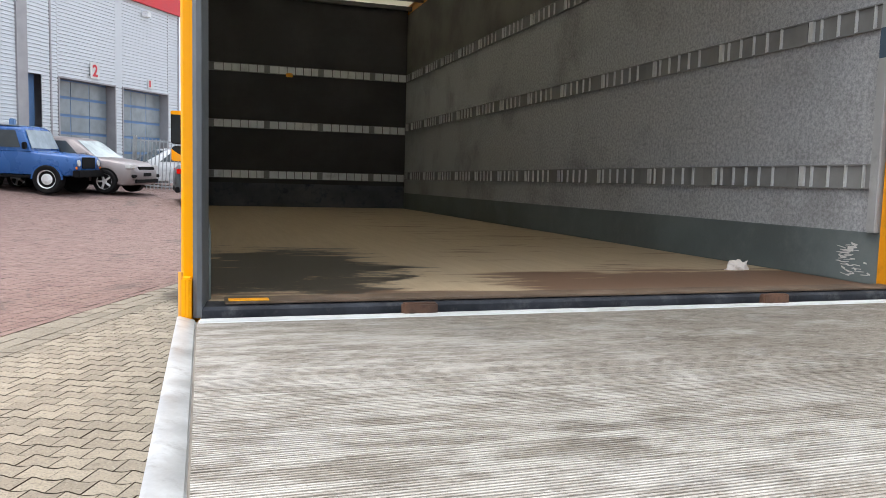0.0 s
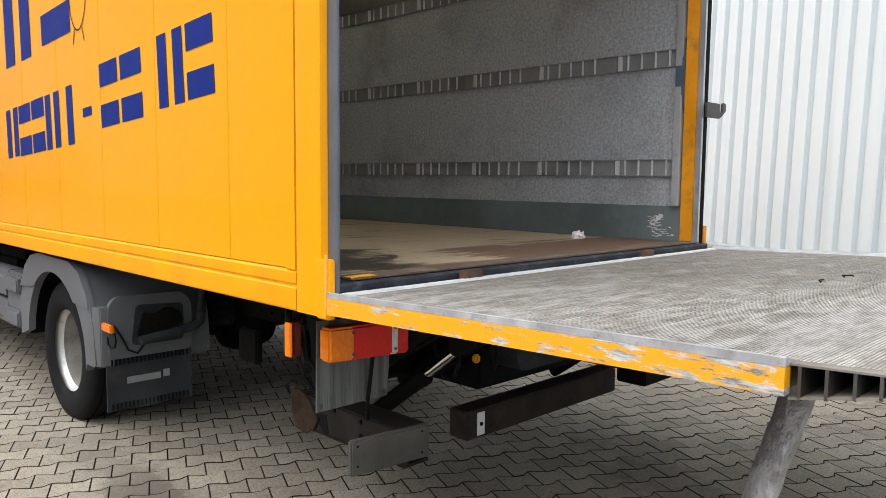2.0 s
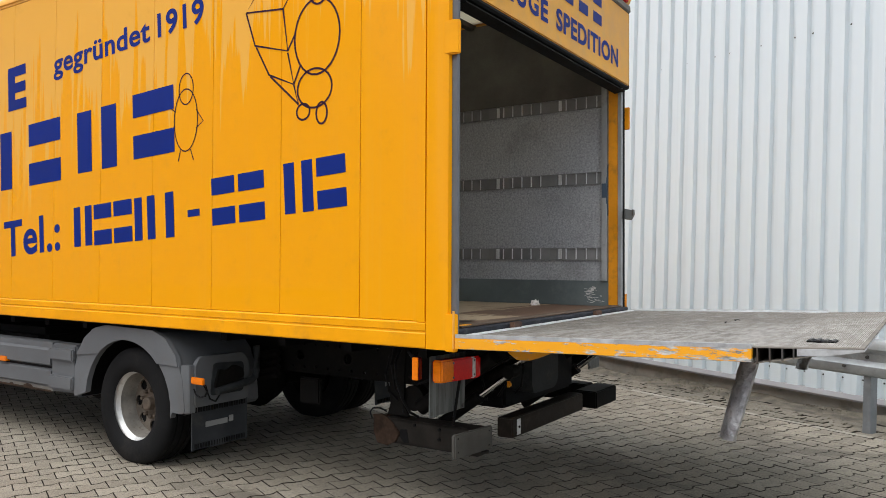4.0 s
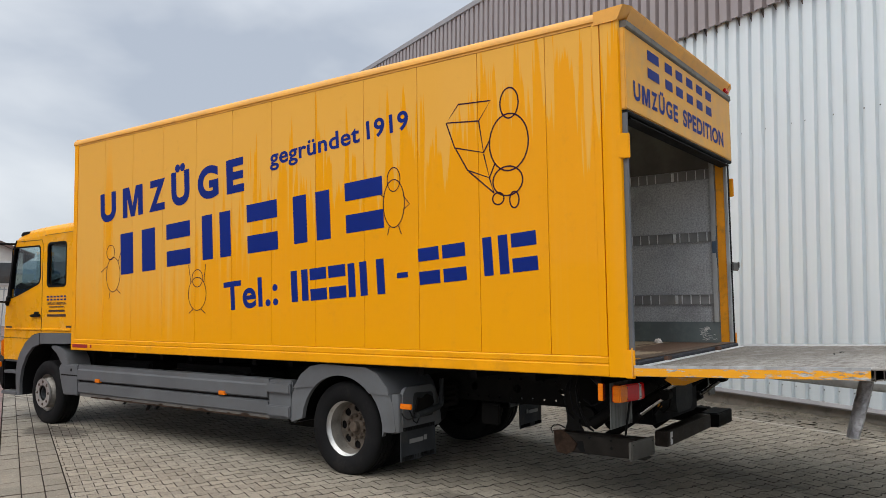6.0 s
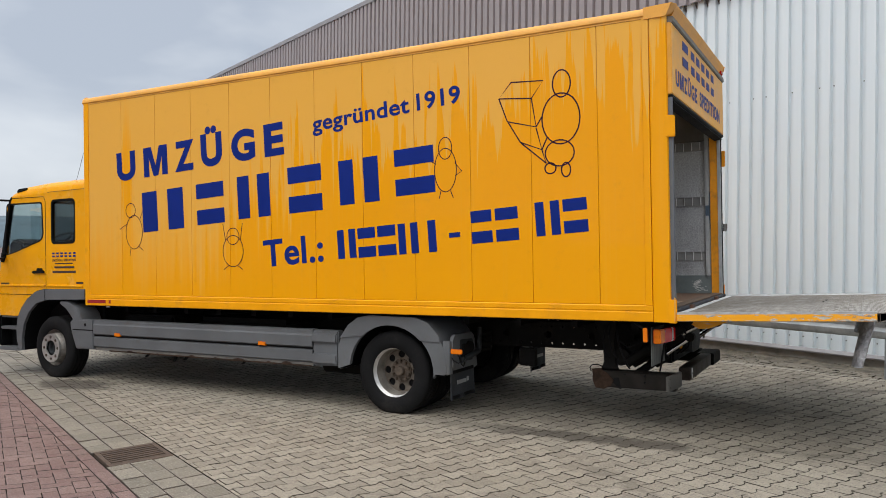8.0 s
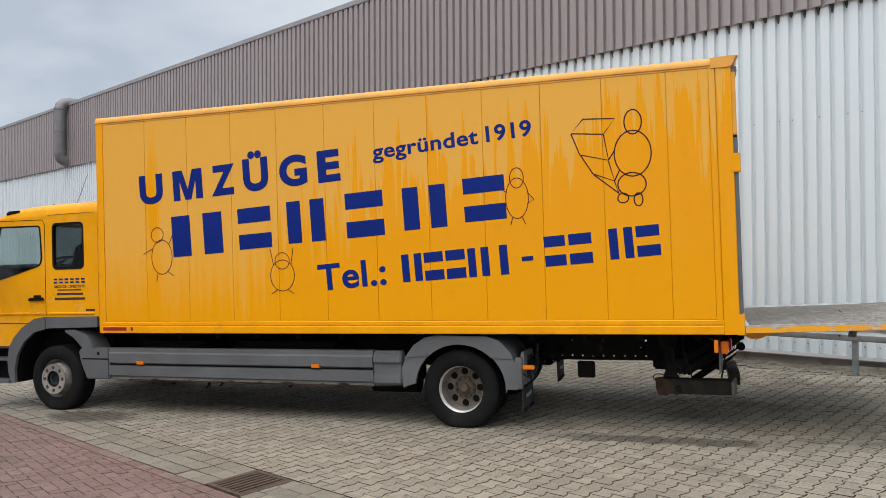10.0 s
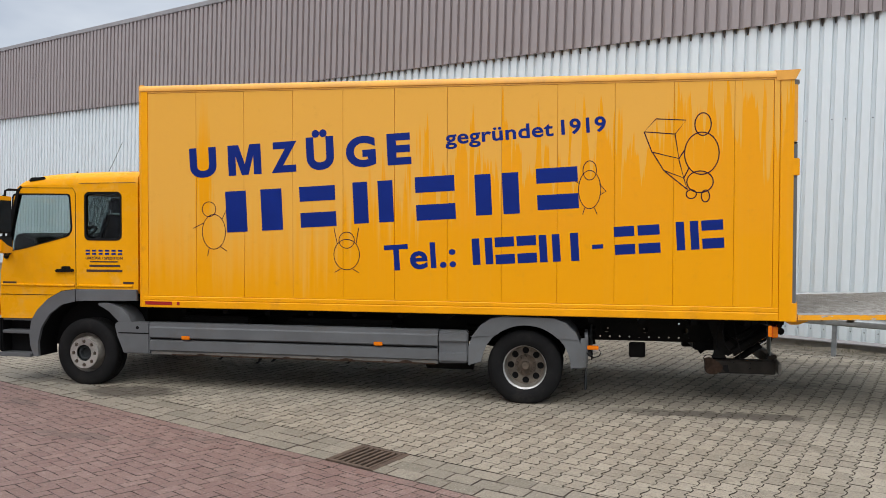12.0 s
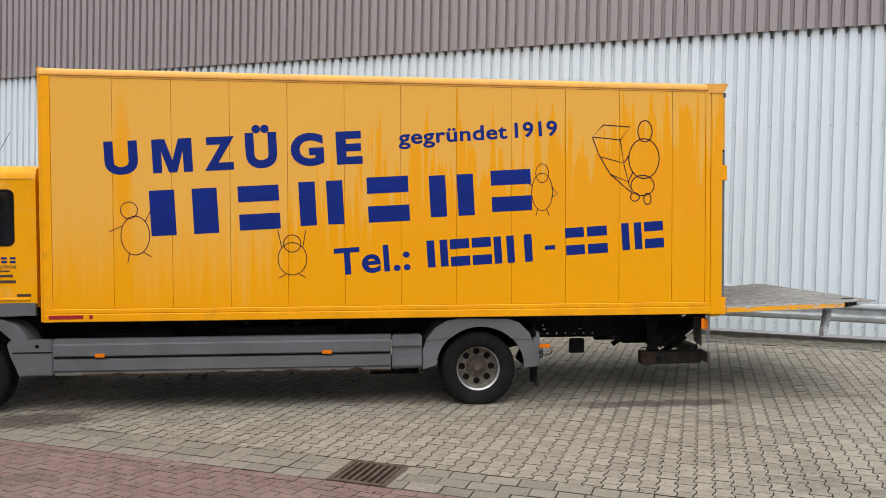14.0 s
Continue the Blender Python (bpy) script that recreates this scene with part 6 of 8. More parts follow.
for x0, s in ((-0.018, 1), (2.545, -1)):
    bm = B()
    loft(bm, [[(x0, y, deck_z(y) + 0.012), (x0 + s * 0.006, y, deck_z(y) + 0.0135), (x0 + s * 0.042, y, deck_z(y) + 0.003), (x0 + s * 0.046, y, deck_z(y) - 0.004), (x0 + s * 0.006, y, deck_z(y) - 0.005), (x0, y, deck_z(y) - 0.005)] for y in (-0.035, -0.7, Y1)])
    part("side_flange", bm, M_FLANGE, platform, "scratched pale metal edge flange")
    bm = B()
    loft(bm, [[(x0 - s * 0.002, y, deck_z(y) - 0.0058), (x0 + s * 0.025, y, deck_z(y) - 0.0058), (x0 + s * 0.025, y, deck_z(y) - 0.056), (x0 - s * 0.002, y, deck_z(y) - 0.056)] for y in (-0.035, -0.7, Y1)])
    part("side_strip", bm, M_SCUFF, platform, "yellow side strip worn to bare metal")
bm = B()
loft(bm, [[(0.0, y, deck_z(y)), (2.53, y, deck_z(y)), (2.53, y, deck_z(y) - 0.004), (0.0, y, deck_z(y) - 0.004)] for y in (Y1 + 0.02, Y2)])
loft(bm, [[(0.0, Y1, deck_z(Y1) - 0.066), (2.53, Y1, deck_z(Y1) - 0.066), (2.53, Y1, deck_z(Y1) - 0.062), (0.0, Y1, deck_z(Y1) - 0.062)], [(0.0, Y2, deck_z(Y2) - 0.008), (2.53, Y2, deck_z(Y2) - 0.008), (2.53, Y2, deck_z(Y2) - 0.004), (0.0, Y2, deck_z(Y2) - 0.004)]])
tip = part("ramp_tip", bm, M_GROOVE, platform, "tapered hollow aluminium ramp tip")
for y in (-1.415, -1.46, -1.505, -1.545):
    t = 0.062 * (1 - (Y1 - y) / (Y1 - Y2)) + 0.006
    part("tip_web", box(B(), 0.0, 2.53, y - 0.006, y, deck_z(y) - t, deck_z(y) - 0.003), M_STEEL, tip)
part("tip_lip", prism(B(), [(-1.56, deck_z(-1.56) - 0.005), (Y2, deck_z(Y2) - 0.005), (Y2, deck_z(Y2) - 0.013), (-1.66, deck_z(-1.66) - 0.030), (-1.56, deck_z(-1.56) - 0.032)], "x", -0.004, 2.534), M_FLANGE, tip, "bright closed lip of the ramp tip")
part("hinge_strip", box(B(), 0.034, 2.494, -0.075, -0.03, ZP0 - 0.03, ZP0 + 0.006, 0.004), M_ALUW, platform, "bright hinge strip")
for x in (0.55, 1.95):
    bm = B()
    prism(bm, [(-0.06, 0.968), (-0.04, 0.90), (-0.10, 0.862), (-0.18, 0.866), (-0.35, 0.935), (-0.75, 0.985), (-0.75, 0.992)], "x", x - 0.045, x + 0.045, 0.004)
    part("platform_bracket", bm, M_SCUFF, platform, "yellow wedge bracket")
# support legs: flat dented bars hanging under the platform's end
for x, down in ((0.217, 0.345), (2.32, 0.30)):
    bm = B()
    cols, rows_ = 6, 22

    def leg_at(i, k, d):
        t, e = k / rows_, i / (cols - 1) - 0.5
        crease = 0.004 * noise.noise((e * 5, t * 13, x)) + 0.0025 * noise.noise((e * 12, t * 30, 4.0)) + 0.010 * math.cos(e * 3.1)
        w = 0.098 - 0.010 * t + 0.004 * noise.noise((t * 9, 2.0, e))
        return (x + e * w * 0.58 - 0.052 * t - (crease + d) * 0.8, -1.352 + e * w * 0.81 + 0.087 * t + (crease + d) * 0.58, 1.012 - down * t * 1.03 + 0.006 * noise.noise((e * 8, 7.0, t * 4)))

    loft(bm, [[leg_at(i, k, 0.0) for i in range(cols)] + [leg_at(i, k, -0.012) for i in range(cols - 1, -1, -1)] for k in range(rows_ + 1)])
    part("support_leg", bm, M_FOIL, platform, "dented dull silver support leg", smooth=28)
PAD = mesh_of("deck_pad", box(B(), -0.05, 0.05, -0.055, 0.055, 0.0, 0.006, 0.002), M_BLACK)
PAD_RIB = mesh_of("pad_rib", box(B(), -0.045, 0.045, -0.006, 0.006, 0.006, 0.011), M_STEEL, 0)
pad = shared("deck_pad", PAD, platform, "dark ribbed foot pad", pose(0.26, -1.62, deck_z(-1.62)))
for k in range(4):
    shared("pad_rib", PAD_RIB, pad, "", pose(0, -0.042 + k * 0.028, 0))
for x, y, a in ((1.30, -1.02, 0.3), (1.50, -1.03, -0.2)):
    z = deck_z(y)
    part("lashing_eye", pipe(B(), [(x - 0.03, y, z + 0.004), (x - 0.02, y + 0.01, z + 0.008), (x + 0.02, y + a * 0.03, z + 0.007), (x + 0.03, y + a * 0.05, z + 0.004)], 0.0025, 6), M_BLACK, platform, "small dark lashing eye")

# crumpled paper on the load floor
bm = B()
bmesh.ops.create_icosphere(bm, subdivisions=3, radius=1.0)
for v in bm.verts:
    k = 1 + 0.45 * noise.noise(v.co * 2.2) + 0.25 * noise.noise(v.co * 5.0)
    v.co = Vector((v.co.x * 0.055 * k, v.co.y * 0.035 * k, max(-0.004, v.co.z * 0.036 * k)))
me = bpy.data.meshes.new("paper_scrap")
bm.to_mesh(me)
bm.free()
scrap = new("paper_scrap", finish(me, M_RAG, 0))
scrap.matrix_world = G @ pose(2.245, 0.645, 1.0595, 0, 0, 20)
tagged(scrap, "crumpled scrap of white paper on the load floor", "litter")

# ---- cab ----
CX0, CX1 = 0.085, WID - 0.085
DOORWIN = soft_poly([(8.245, 2.285), (8.225, 1.86), (8.27, 1.79), (8.90, 1.635), (9.085, 1.60), (9.02, 2.295)], 0.05)
BACKWIN = rounded(7.56, 8.03, 1.75, 2.30, 0.06)
SIDE = [(7.33, 1.14), (8.16, 1.14), (8.36, 1.11), (8.55, 1.01), (8.69, 0.88), (8.765, 0.775), (9.21, 0.775), (9.225, 1.0), (9.21, 1.35), (9.17, 1.56), (9.06, 1.98), (8.965, 2.34), (8.93, 2.40), (7.33, 2.42)]
cab = part("cab", plate(B(), SIDE, [DOORWIN, BACKWIN], "x", CX0, CX0 + 0.05), M_CAB, truck, "amber short sleeper cab")
part("cab_side", plate(B(), SIDE, [DOORWIN, BACKWIN], "x", CX1 - 0.05, CX1), M_CAB, cab)
# roof with soft shoulders, falling towards the windscreen
rings = []
for y, zt, inset in ((7.33, 2.575, 0.0), (7.8, 2.575, 0.0), (8.3, 2.565, 0.0), (8.6, 2.545, 0.0), (8.78, 2.515, 0.005), (8.92, 2.465, 0.02), (9.0, 2.40, 0.03)):
    base = 2.40 if y < 8.93 else 2.36
    rings.append([(CX0 + inset, y, base), (CX0 + inset + 0.01, y, base + (zt - base) * 0.45), (CX0 + inset + 0.045, y, base + (zt - base) * 0.78), (CX0 + inset + 0.14, y, base + (zt - base) * 0.95), (0.6, y, zt), (1.25, y, zt + 0.012), (1.9, y, zt),
                  (CX1 - inset - 0.14, y, base + (zt - base) * 0.95), (CX1 - inset - 0.045, y, base + (zt - base) * 0.78), (CX1 - inset - 0.01, y, base + (zt - base) * 0.45), (CX1 - inset, y, base), (1.25, y, base - 0.02)])
part("cab_roof", loft(B(), rings), M_CAB, cab, smooth=60)
part("cab_rear", box(B(), CX0 + 0.05, CX1 - 0.05, 7.33, 7.37, 1.1, 2.42), M_CAB, cab)
part("cab_floor", box(B(), CX0 + 0.05, CX1 - 0.05, 7.38, 9.15, 1.10, 1.17), M_BLACK, cab)
part("cab_front", prism(B(), [(9.15, 0.775), (9.225, 0.80), (9.235, 1.0), (9.22, 1.35), (9.18, 1.56), (9.13, 1.56), (9.14, 1.2)], "x", CX0 + 0.05, CX1 - 0.05, 0.02), M_CAB, cab)
scr = B()
hexa(scr, [(CX0 + 0.06, 9.165, 1.57), (CX1 - 0.06, 9.165, 1.57), (CX1 - 0.06, 8.98, 2.35), (CX0 + 0.06, 8.98, 2.35)], [(CX0 + 0.06, 9.175, 1.57), (CX1 - 0.06, 9.175, 1.57), (CX1 - 0.06, 8.99, 2.35), (CX0 + 0.06, 8.99, 2.35)])
part("windscreen", scr, M_GLASS, cab, "clear curved windscreen").visible_shadow = False
for x, tint in ((CX0 + 0.02, 0), (CX1 - 0.02, 1)):
    pane = part("side_window", prism(B(), DOORWIN, "x", x - 0.003, x + 0.003), M_GLASS, cab, "clear door window", smooth=0)
    pane.visible_shadow = False
    pane = part("rear_side_window", prism(B(), BACKWIN, "x", x - 0.003, x + 0.003), M_DARKGLASS, cab, "tinted rear side window", smooth=0)
    pane.visible_shadow = False


def frame_ring(ring, w, x0, x1):
    c = Vector((sum(p[0] for p in ring) / len(ring), sum(p[1] for p in ring) / len(ring)))
    big = [tuple(Vector(p) + (Vector(p) - c).normalized() * w) for p in ring]
    return plate(B(), big, [ring], "x", x0, x1)


for x0, x1 in ((CX0 - 0.004, CX0 + 0.03), (CX1 - 0.03, CX1 + 0.004)):
    part("window_seal", frame_ring([(a * 0.985 + 8.65 * 0.015, b * 0.985 + 1.95 * 0.015) for a, b in DOORWIN], 0.024, x0, x1), M_BLACK, cab, "black rubber window seal")
    part("window_seal", frame_ring([(a * 0.97 + 7.795 * 0.03, b * 0.97 + 2.025 * 0.03) for a, b in BACKWIN], 0.03, x0, x1), M_BLACK, cab, "black rubber window seal")
# shut lines of the door, crease and pillar
bm = B()
pipe(bm, [(CX0 - 0.001, 8.165, 1.15), (CX0 - 0.001, 8.165, 2.30), (CX0 - 0.001, 8.20, 2.365), (CX0 - 0.001, 8.9, 2.375), (CX0 - 0.001, 8.965, 2.34)], 0.0038, 6)
pipe(bm, [(CX0 - 0.001, 8.16, 1.145), (CX0 - 0.001, 8.36, 1.118), (CX0 - 0.001, 8.55, 1.018), (CX0 - 0.001, 8.69, 0.888), (CX0 - 0.001, 8.765, 0.782)], 0.0038, 6)
pipe(bm, [(CX0 - 0.001, 8.46, 1.068), (CX0 - 0.001, 8.8, 1.068), (CX0 - 0.001, 9.21, 1.068)], 0.004, 6)
part("shut_line", bm, M_BLACK, cab, "dark door shut line")
bm = B()
prism(bm, [(CX0 + 0.01, 1.205), (CX0 - 0.014, 1.196), (CX0 - 0.014, 1.178), (CX0 + 0.01, 1.165)], "y", 7.40, 8.15, 0.003)
prism(bm, [(CX0 + 0.01, 1.205), (CX0 - 0.014, 1.196), (CX0 - 0.014, 1.178), (CX0 + 0.01, 1.165)], "y", 8.18, 9.2, 0.003)
part("body_crease", bm, M_CAB, cab)
part("roof_crease", pipe(B(), [(CX0 - 0.001, 7.36, 2.425), (CX0 - 0.001, 8.05, 2.42), (CX0 + 0.002, 8.12, 2.415)], 0.0028, 6), M_DARKTXT, cab)
bm = B()
prism(bm, [(9.175, 1.56), (9.07, 1.98), (8.975, 2.35), (8.92, 2.40), (8.90, 2.38), (8.94, 2.33), (9.03, 1.97), (9.10, 1.58)], "x", CX0 - 0.006, CX0 + 0.06, 0.004)
part("windscreen_pillar", bm, M_BLACK, cab, "black windscreen pillar")
part("windscreen_pillar", mirrored(prism(B(), [(9.175, 1.56), (9.07, 1.98), (8.975, 2.35), (8.92, 2.40), (8.90, 2.38), (8.94, 2.33), (9.03, 1.97), (9.10, 1.58)], "x", CX0 - 0.006, CX0 + 0.06, 0.004)), M_BLACK, cab)
hd = part("door_handle", prism(B(), [(8.16 + 0.02, 1.355), (8.42, 1.348), (8.44, 1.36), (8.42, 1.385), (8.20, 1.392), (8.18, 1.375)], "x", CX0 - 0.03, CX0 - 0.006, 0.006), M_BLACK, cab, "black pull handle")
part("handle_bowl", prism(B(), rounded(8.24, 8.36, 1.375, 1.42, 0.015), "x", CX0 - 0.008, CX0 + 0.002), M_BLACK, hd)
part("roof_marker", prism(B(), [(8.58, 2.47), (8.80, 2.44), (8.815, 2.465), (8.78, 2.50), (8.60, 2.505)], "x", CX0 + 0.005, CX0 + 0.11, 0.01), M_BLACK, cab, "dark roof marker lamp")
part("aerial", pipe(B(), [(0.35, 7.9, 2.57), (0.335, 7.80, 2.73), (0.31, 7.68, 2.93)], 0.0028, 6), M_BLACK, cab, "thin black whip aerial")
part("aerial_stub", pipe(B(), [(0.5, 8.45, 2.55), (0.5, 8.44, 2.60)], 0.012, 8), M_BLACK, cab)


def on_cab(name, width, height, y, z, material, parent, label="", rows=((0, 1),)):
    shared(name, bars_mesh(width, height, material, rows), parent, label, Matrix.Translation((CX0 - 0.0022, y, z)) @ FLANK)


for k in range(6):
    on_cab("blue_bar", 0.056, 0.060, 8.03 - k * 0.087, 1.562, M_BLUE, cab, "blue bars in place of a name", BARPAIR)
shared("lettering", word_mesh("UMZÜGE / SPEDITION", 0.495, 0.040, M_DARKTXT, 0.03), cab, "small dark lettering", Matrix.Translation((CX0 - 0.0022, 8.03, 1.505)) @ FLANK)
for y, w, h, z in ((7.97, 0.37, 0.018, 1.470), (7.98, 0.41, 0.032, 1.413), (8.02, 0.48, 0.036, 1.352)):
    on_cab("dark_bar", w, h, y, z, M_DARKTXT, cab, "dark bar in place of small writing", ((0.1, 0.9),))
on_cab("dark_bar", 0.14, 0.026, 7.53, 1.215, M_DARKTXT, cab, "small dark badge")
on_cab("dark_bar", 0.19, 0.035, 9.18, 1.19, M_DARKTXT, cab, "dark bar in place of a model number")

# grey arch, step and bumper end
OUT = [(7.34, 1.15), (8.16, 1.145), (8.36, 1.112), (8.55, 1.012), (8.69, 0.882), (8.77, 0.76), (8.80, 0.60), (8.79, 0.45), (8.74, 0.315), (8.675, 0.315), (8.685, 0.48), (8.635, 0.67), (8.52, 0.835), (8.35, 0.955), (8.13, 1.005), (7.34, 1.02)]
for flip in (False, True):
    F = mirrored if flip else (lambda bm: bm)
    arch = part("front_wheel_arch", F(prism(B(), OUT[:9] + OUT[9:], "x", 0.062, 0.10)), M_GREY, cab, "grey plastic front wheel arch", smooth=0)
    bm = B()
    inner = OUT[9:]
    loft(bm, [[(x, y, z) for y, z in inner] + [(x, y + 0.012, z + 0.018) for y, z in inner[::-1]] for x in (0.10, 0.40)])
    part("arch_liner", F(bm), M_BLACK, arch)
    part("wheel_well", F(box(B(), 0.40, 0.44, 7.42, 8.75, 0.42, 1.02, 0.01)), M_BLACK, arch, "black wheel well")
    part("well_roof", F(box(B(), 0.10, 0.41, 7.50, 8.30, 1.0, 1.02)), M_BLACK, arch)
    part("arch_joint", F(box(B(), 0.059, 0.066, 8.156, 8.164, 0.985, 1.14)), M_BLACK, arch)
    step = part("entry_step", F(prism(B(), [(8.80, 0.315), (9.26, 0.30), (9.31, 0.38), (9.31, 0.77), (8.80, 0.77)], "x", 0.24, 0.30)), M_BLACK, cab, "black step well")
    for x0, y1, z0, z1 in ((0.075, 9.25, 0.30, 0.345), (0.085, 9.2, 0.585, 0.625), (0.095, 9.2, 0.745, 0.772)):
        part("step_tread", F(box(B(), x0, 0.26, 8.79, y1, z0, z1, 0.008)), M_GREY, step, "grey step tread")
    bm = B()
    prism(bm, [(9.20, 0.34), (9.30, 0.40), (9.36, 0.55), (9.36, 0.70), (9.27, 0.77), (9.20, 0.77)], "x", 0.08, 0.5, 0.02)
    part("bumper_end", F(bm), M_BLACK, cab, "dark bumper corner")
    part("corner_lamp", F(prism(B(), [(9.225, 0.80), (9.29, 0.83), (9.30, 1.02), (9.24, 1.05)], "x", 0.075, 0.30, 0.012)), M_AMBER, cab, "amber corner lamp")
    part("side_lamp", F(prism(B(), [(9.26, 0.66), (9.37, 0.67), (9.37, 0.73), (9.26, 0.735)], "x", 0.06, 0.14, 0.01)), M_AMBER, cab, "amber side lamp")
    # mirrors on their arms
    bm = B()
    pipe(bm, [(0.10, 8.94, 2.35), (0.02, 8.93, 2.345), (-0.14, 8.90, 2.34), (-0.20, 8.89, 2.32), (-0.21, 8.89, 2.25)], 0.014, 8)
    pipe(bm, [(0.085, 9.07, 1.58), (0.0, 9.04, 1.555), (-0.14, 8.94, 1.56), (-0.20, 8.90, 1.60)], 0.014, 8)
    pipe(bm, [(-0.21, 8.90, 2.27), (-0.21, 8.91, 1.6)], 0.016, 8)
    prism(bm, [(9.05, 1.62), (9.11, 1.50), (9.15, 1.52), (9.12, 1.64)], "x", 0.05, 0.10, 0.008)
    arm = part("mirror_arm", F(bm), M_BLACK, cab, "black mirror arms")
    big = part("mirror", F(prism(B(), rounded(-0.355, -0.165, 1.815, 2.245, 0.035), "y", 8.84, 8.95, 0.015)), M_BLACK, arm, "tall black rear-view mirror with a yellow cap")
    part("mirror_glass", F(prism(B(), rounded(-0.343, -0.177, 1.83, 2.20, 0.03), "y", 8.834, 8.84)), M_MIRRORDARK, arm, "mirror glass", smooth=0)
    part("mirror_cap", F(prism(B(), rounded(-0.357, -0.163, 2.205, 2.255, 0.02), "y", 8.836, 8.955, 0.008)), M_CAB, arm, "yellow mirror cap")
    part("wide_mirror", F(prism(B(), rounded(-0.345, -0.165, 1.585, 1.785, 0.045), "y", 8.83, 8.94, 0.02)), M_BLACK, arm, "squat wide-angle mirror")
    part("mirror_glass", F(prism(B(), [(-0.33, 1.60), (-0.33, 1.77), (-0.18, 1.77), (-0.18, 1.66)], "y", 8.823, 8.83)), M_MIRRORDARK, arm, "mirror glass", smooth=0)
    part("mirror_cap", F(prism(B(), [(-0.347, 1.75), (-0.347, 1.60), (-0.32, 1.583), (-0.17, 1.583), (-0.163, 1.65), (-0.25, 1.67)], "y", 8.82, 8.945, 0.006)), M_CAB, arm, "yellow lower mirror cap")

# inside the cab
bm = B()
for k in range(24):
    a, b = 2 * math.pi * k / 24, 2 * math.pi * (k + 1) / 24
    q = pose(0.60, 8.50, 1.80, -28, 0, 0)
    rod(bm, tuple(q @ Vector((0.22 * math.cos(a), 0.22 * math.sin(a), 0))), tuple(q @ Vector((0.22 * math.cos(b), 0.22 * math.sin(b), 0))), 0.016, 6)
for a in (0.3, 2.84, 4.71):
    q = pose(0.60, 8.50, 1.80, -28, 0, 0)
    rod(bm, tuple(q @ Vector((0, 0, 0))), tuple(q @ Vector((0.22 * math.cos(a), 0.22 * math.sin(a), 0))), 0.018, 6)
part("steering_wheel", bm, M_BLACK, cab, "black steering wheel")
part("dashboard", prism(B(), [(8.72, 1.3), (9.10, 1.3), (9.09, 1.76), (9.0, 1.83), (8.76, 1.76)], "x", CX0 + 0.06, CX1 - 0.06, 0.03), M_BLACK, cab, "dark grey dashboard")
for x in (0.38, 1.60):
    bm = B()
    box(bm, x, x + 0.48, 8.05, 8.55, 1.35, 1.50, 0.05)
    prism(bm, [(8.10, 1.45), (8.18, 1.45), (8.02, 2.05), (7.93, 2.05)], "x", x + 0.02, x + 0.46, 0.03)
    seat = part("seat", bm, plain("dark_seat_cloth", (0.035, 0.04, 0.045), 0.9) if x < 1 else bpy.data.materials["dark_seat_cloth"], cab, "dark cloth seat")
    part("headrest", box(B(), x + 0.12, x + 0.36, 7.93, 8.02, 2.08, 2.26, 0.03), bpy.data.materials["dark_seat_cloth"], seat)
part("rear_lining", box(B(), CX0 + 0.06, CX1 - 0.06, 7.375, 7.39, 1.17, 2.38), bpy.data.materials["dark_seat_cloth"], cab, "dark cab lining")
for k in range(5):
    y = 7.60 + k * 0.022
    part("curtain_fold", prism(B(), [(0.30, y), (0.315, y + 0.008), (0.30, y + 0.018), (0.292, y + 0.008)], "z", 1.6, 2.36), plain("grey_curtain", (0.13, 0.135, 0.135), 0.9) if k == 0 else bpy.data.materials["grey_curtain"], cab, "grey curtain fold behind the pane")


# ---- the service building with roller doors ----
# local axes: along its front, into the building, up
FRONT = Matrix.Translation((-4.25, 24.67, 0.28)) @ pose(0, 0, 0, 0, 0, 90 - 31)
shop = thing("service_building", "silver sheet-clad service hall with two blue sectional doors", "building", FRONT)
HS, DH = 6.55, 3.42
doors = ((-0.02, 2.66), (3.12, 5.80))
S0, S1 = -16.0, 6.55


def louvred(x0, x1, z0, z1, y=0.0, pitch=0.11):
    """Lying corrugated sheet."""
    bm, z = B(), z0
    prof = []
    while z < z1 - 1e-6:
        prof += [(y, z), (y, min(z1, z + pitch * 0.62)), (y + 0.03, min(z1, z + pitch * 0.70)), (y + 0.03, min(z1, z + pitch * 0.92))]
        z += pitch
    prof.append((y, z1))
    a, b = [bm.verts.new((x0, p, q)) for p, q in prof], [bm.verts.new((x1, p, q)) for p, q in prof]
    for i in range(len(prof) - 1):
        bm.faces.new((a[i], b[i], b[i + 1], a[i + 1]))
    return bm


for x0, x1, z0 in ((S0, -1.55, 0), (-0.75, doors[0][0] - 0.05, 0), (-1.55, -0.75, DH), (doors[0][0] - 0.05, doors[1][1] + 0.05, DH + 0.05), (doors[0][1] + 0.05, doors[1][0] - 0.05, 0), (doors[1][1] + 0.05, S1, 0)):
    part("sheet_wall", louvred(x0, x1, z0, HS), M_SHEET, shop, "silver lying corrugated sheet", smooth=0)
part("core", box(B(), S0, S1 - 0.05, 0.6, 14, 0, HS + 0.3), M_TRIM, shop)
part("corner_trim", box(B(), S1 - 0.03, S1 + 0.04, -0.03, 0.65, 0, HS), M_TRIM, shop)
part("end_wall", box(B(), S1 - 0.04, S1, 0.6, 14, 0, HS), M_SHEET, shop)
part("pilaster", box(B(), -1.75, -1.35, -0.06, 0.4, 0, HS + 0.2), M_TRIM, shop, "grey flat pilaster")
part("joint_strip", box(B(), -0.40, -0.34, -0.02, 0.02, 0, HS), M_TRIM, shop)
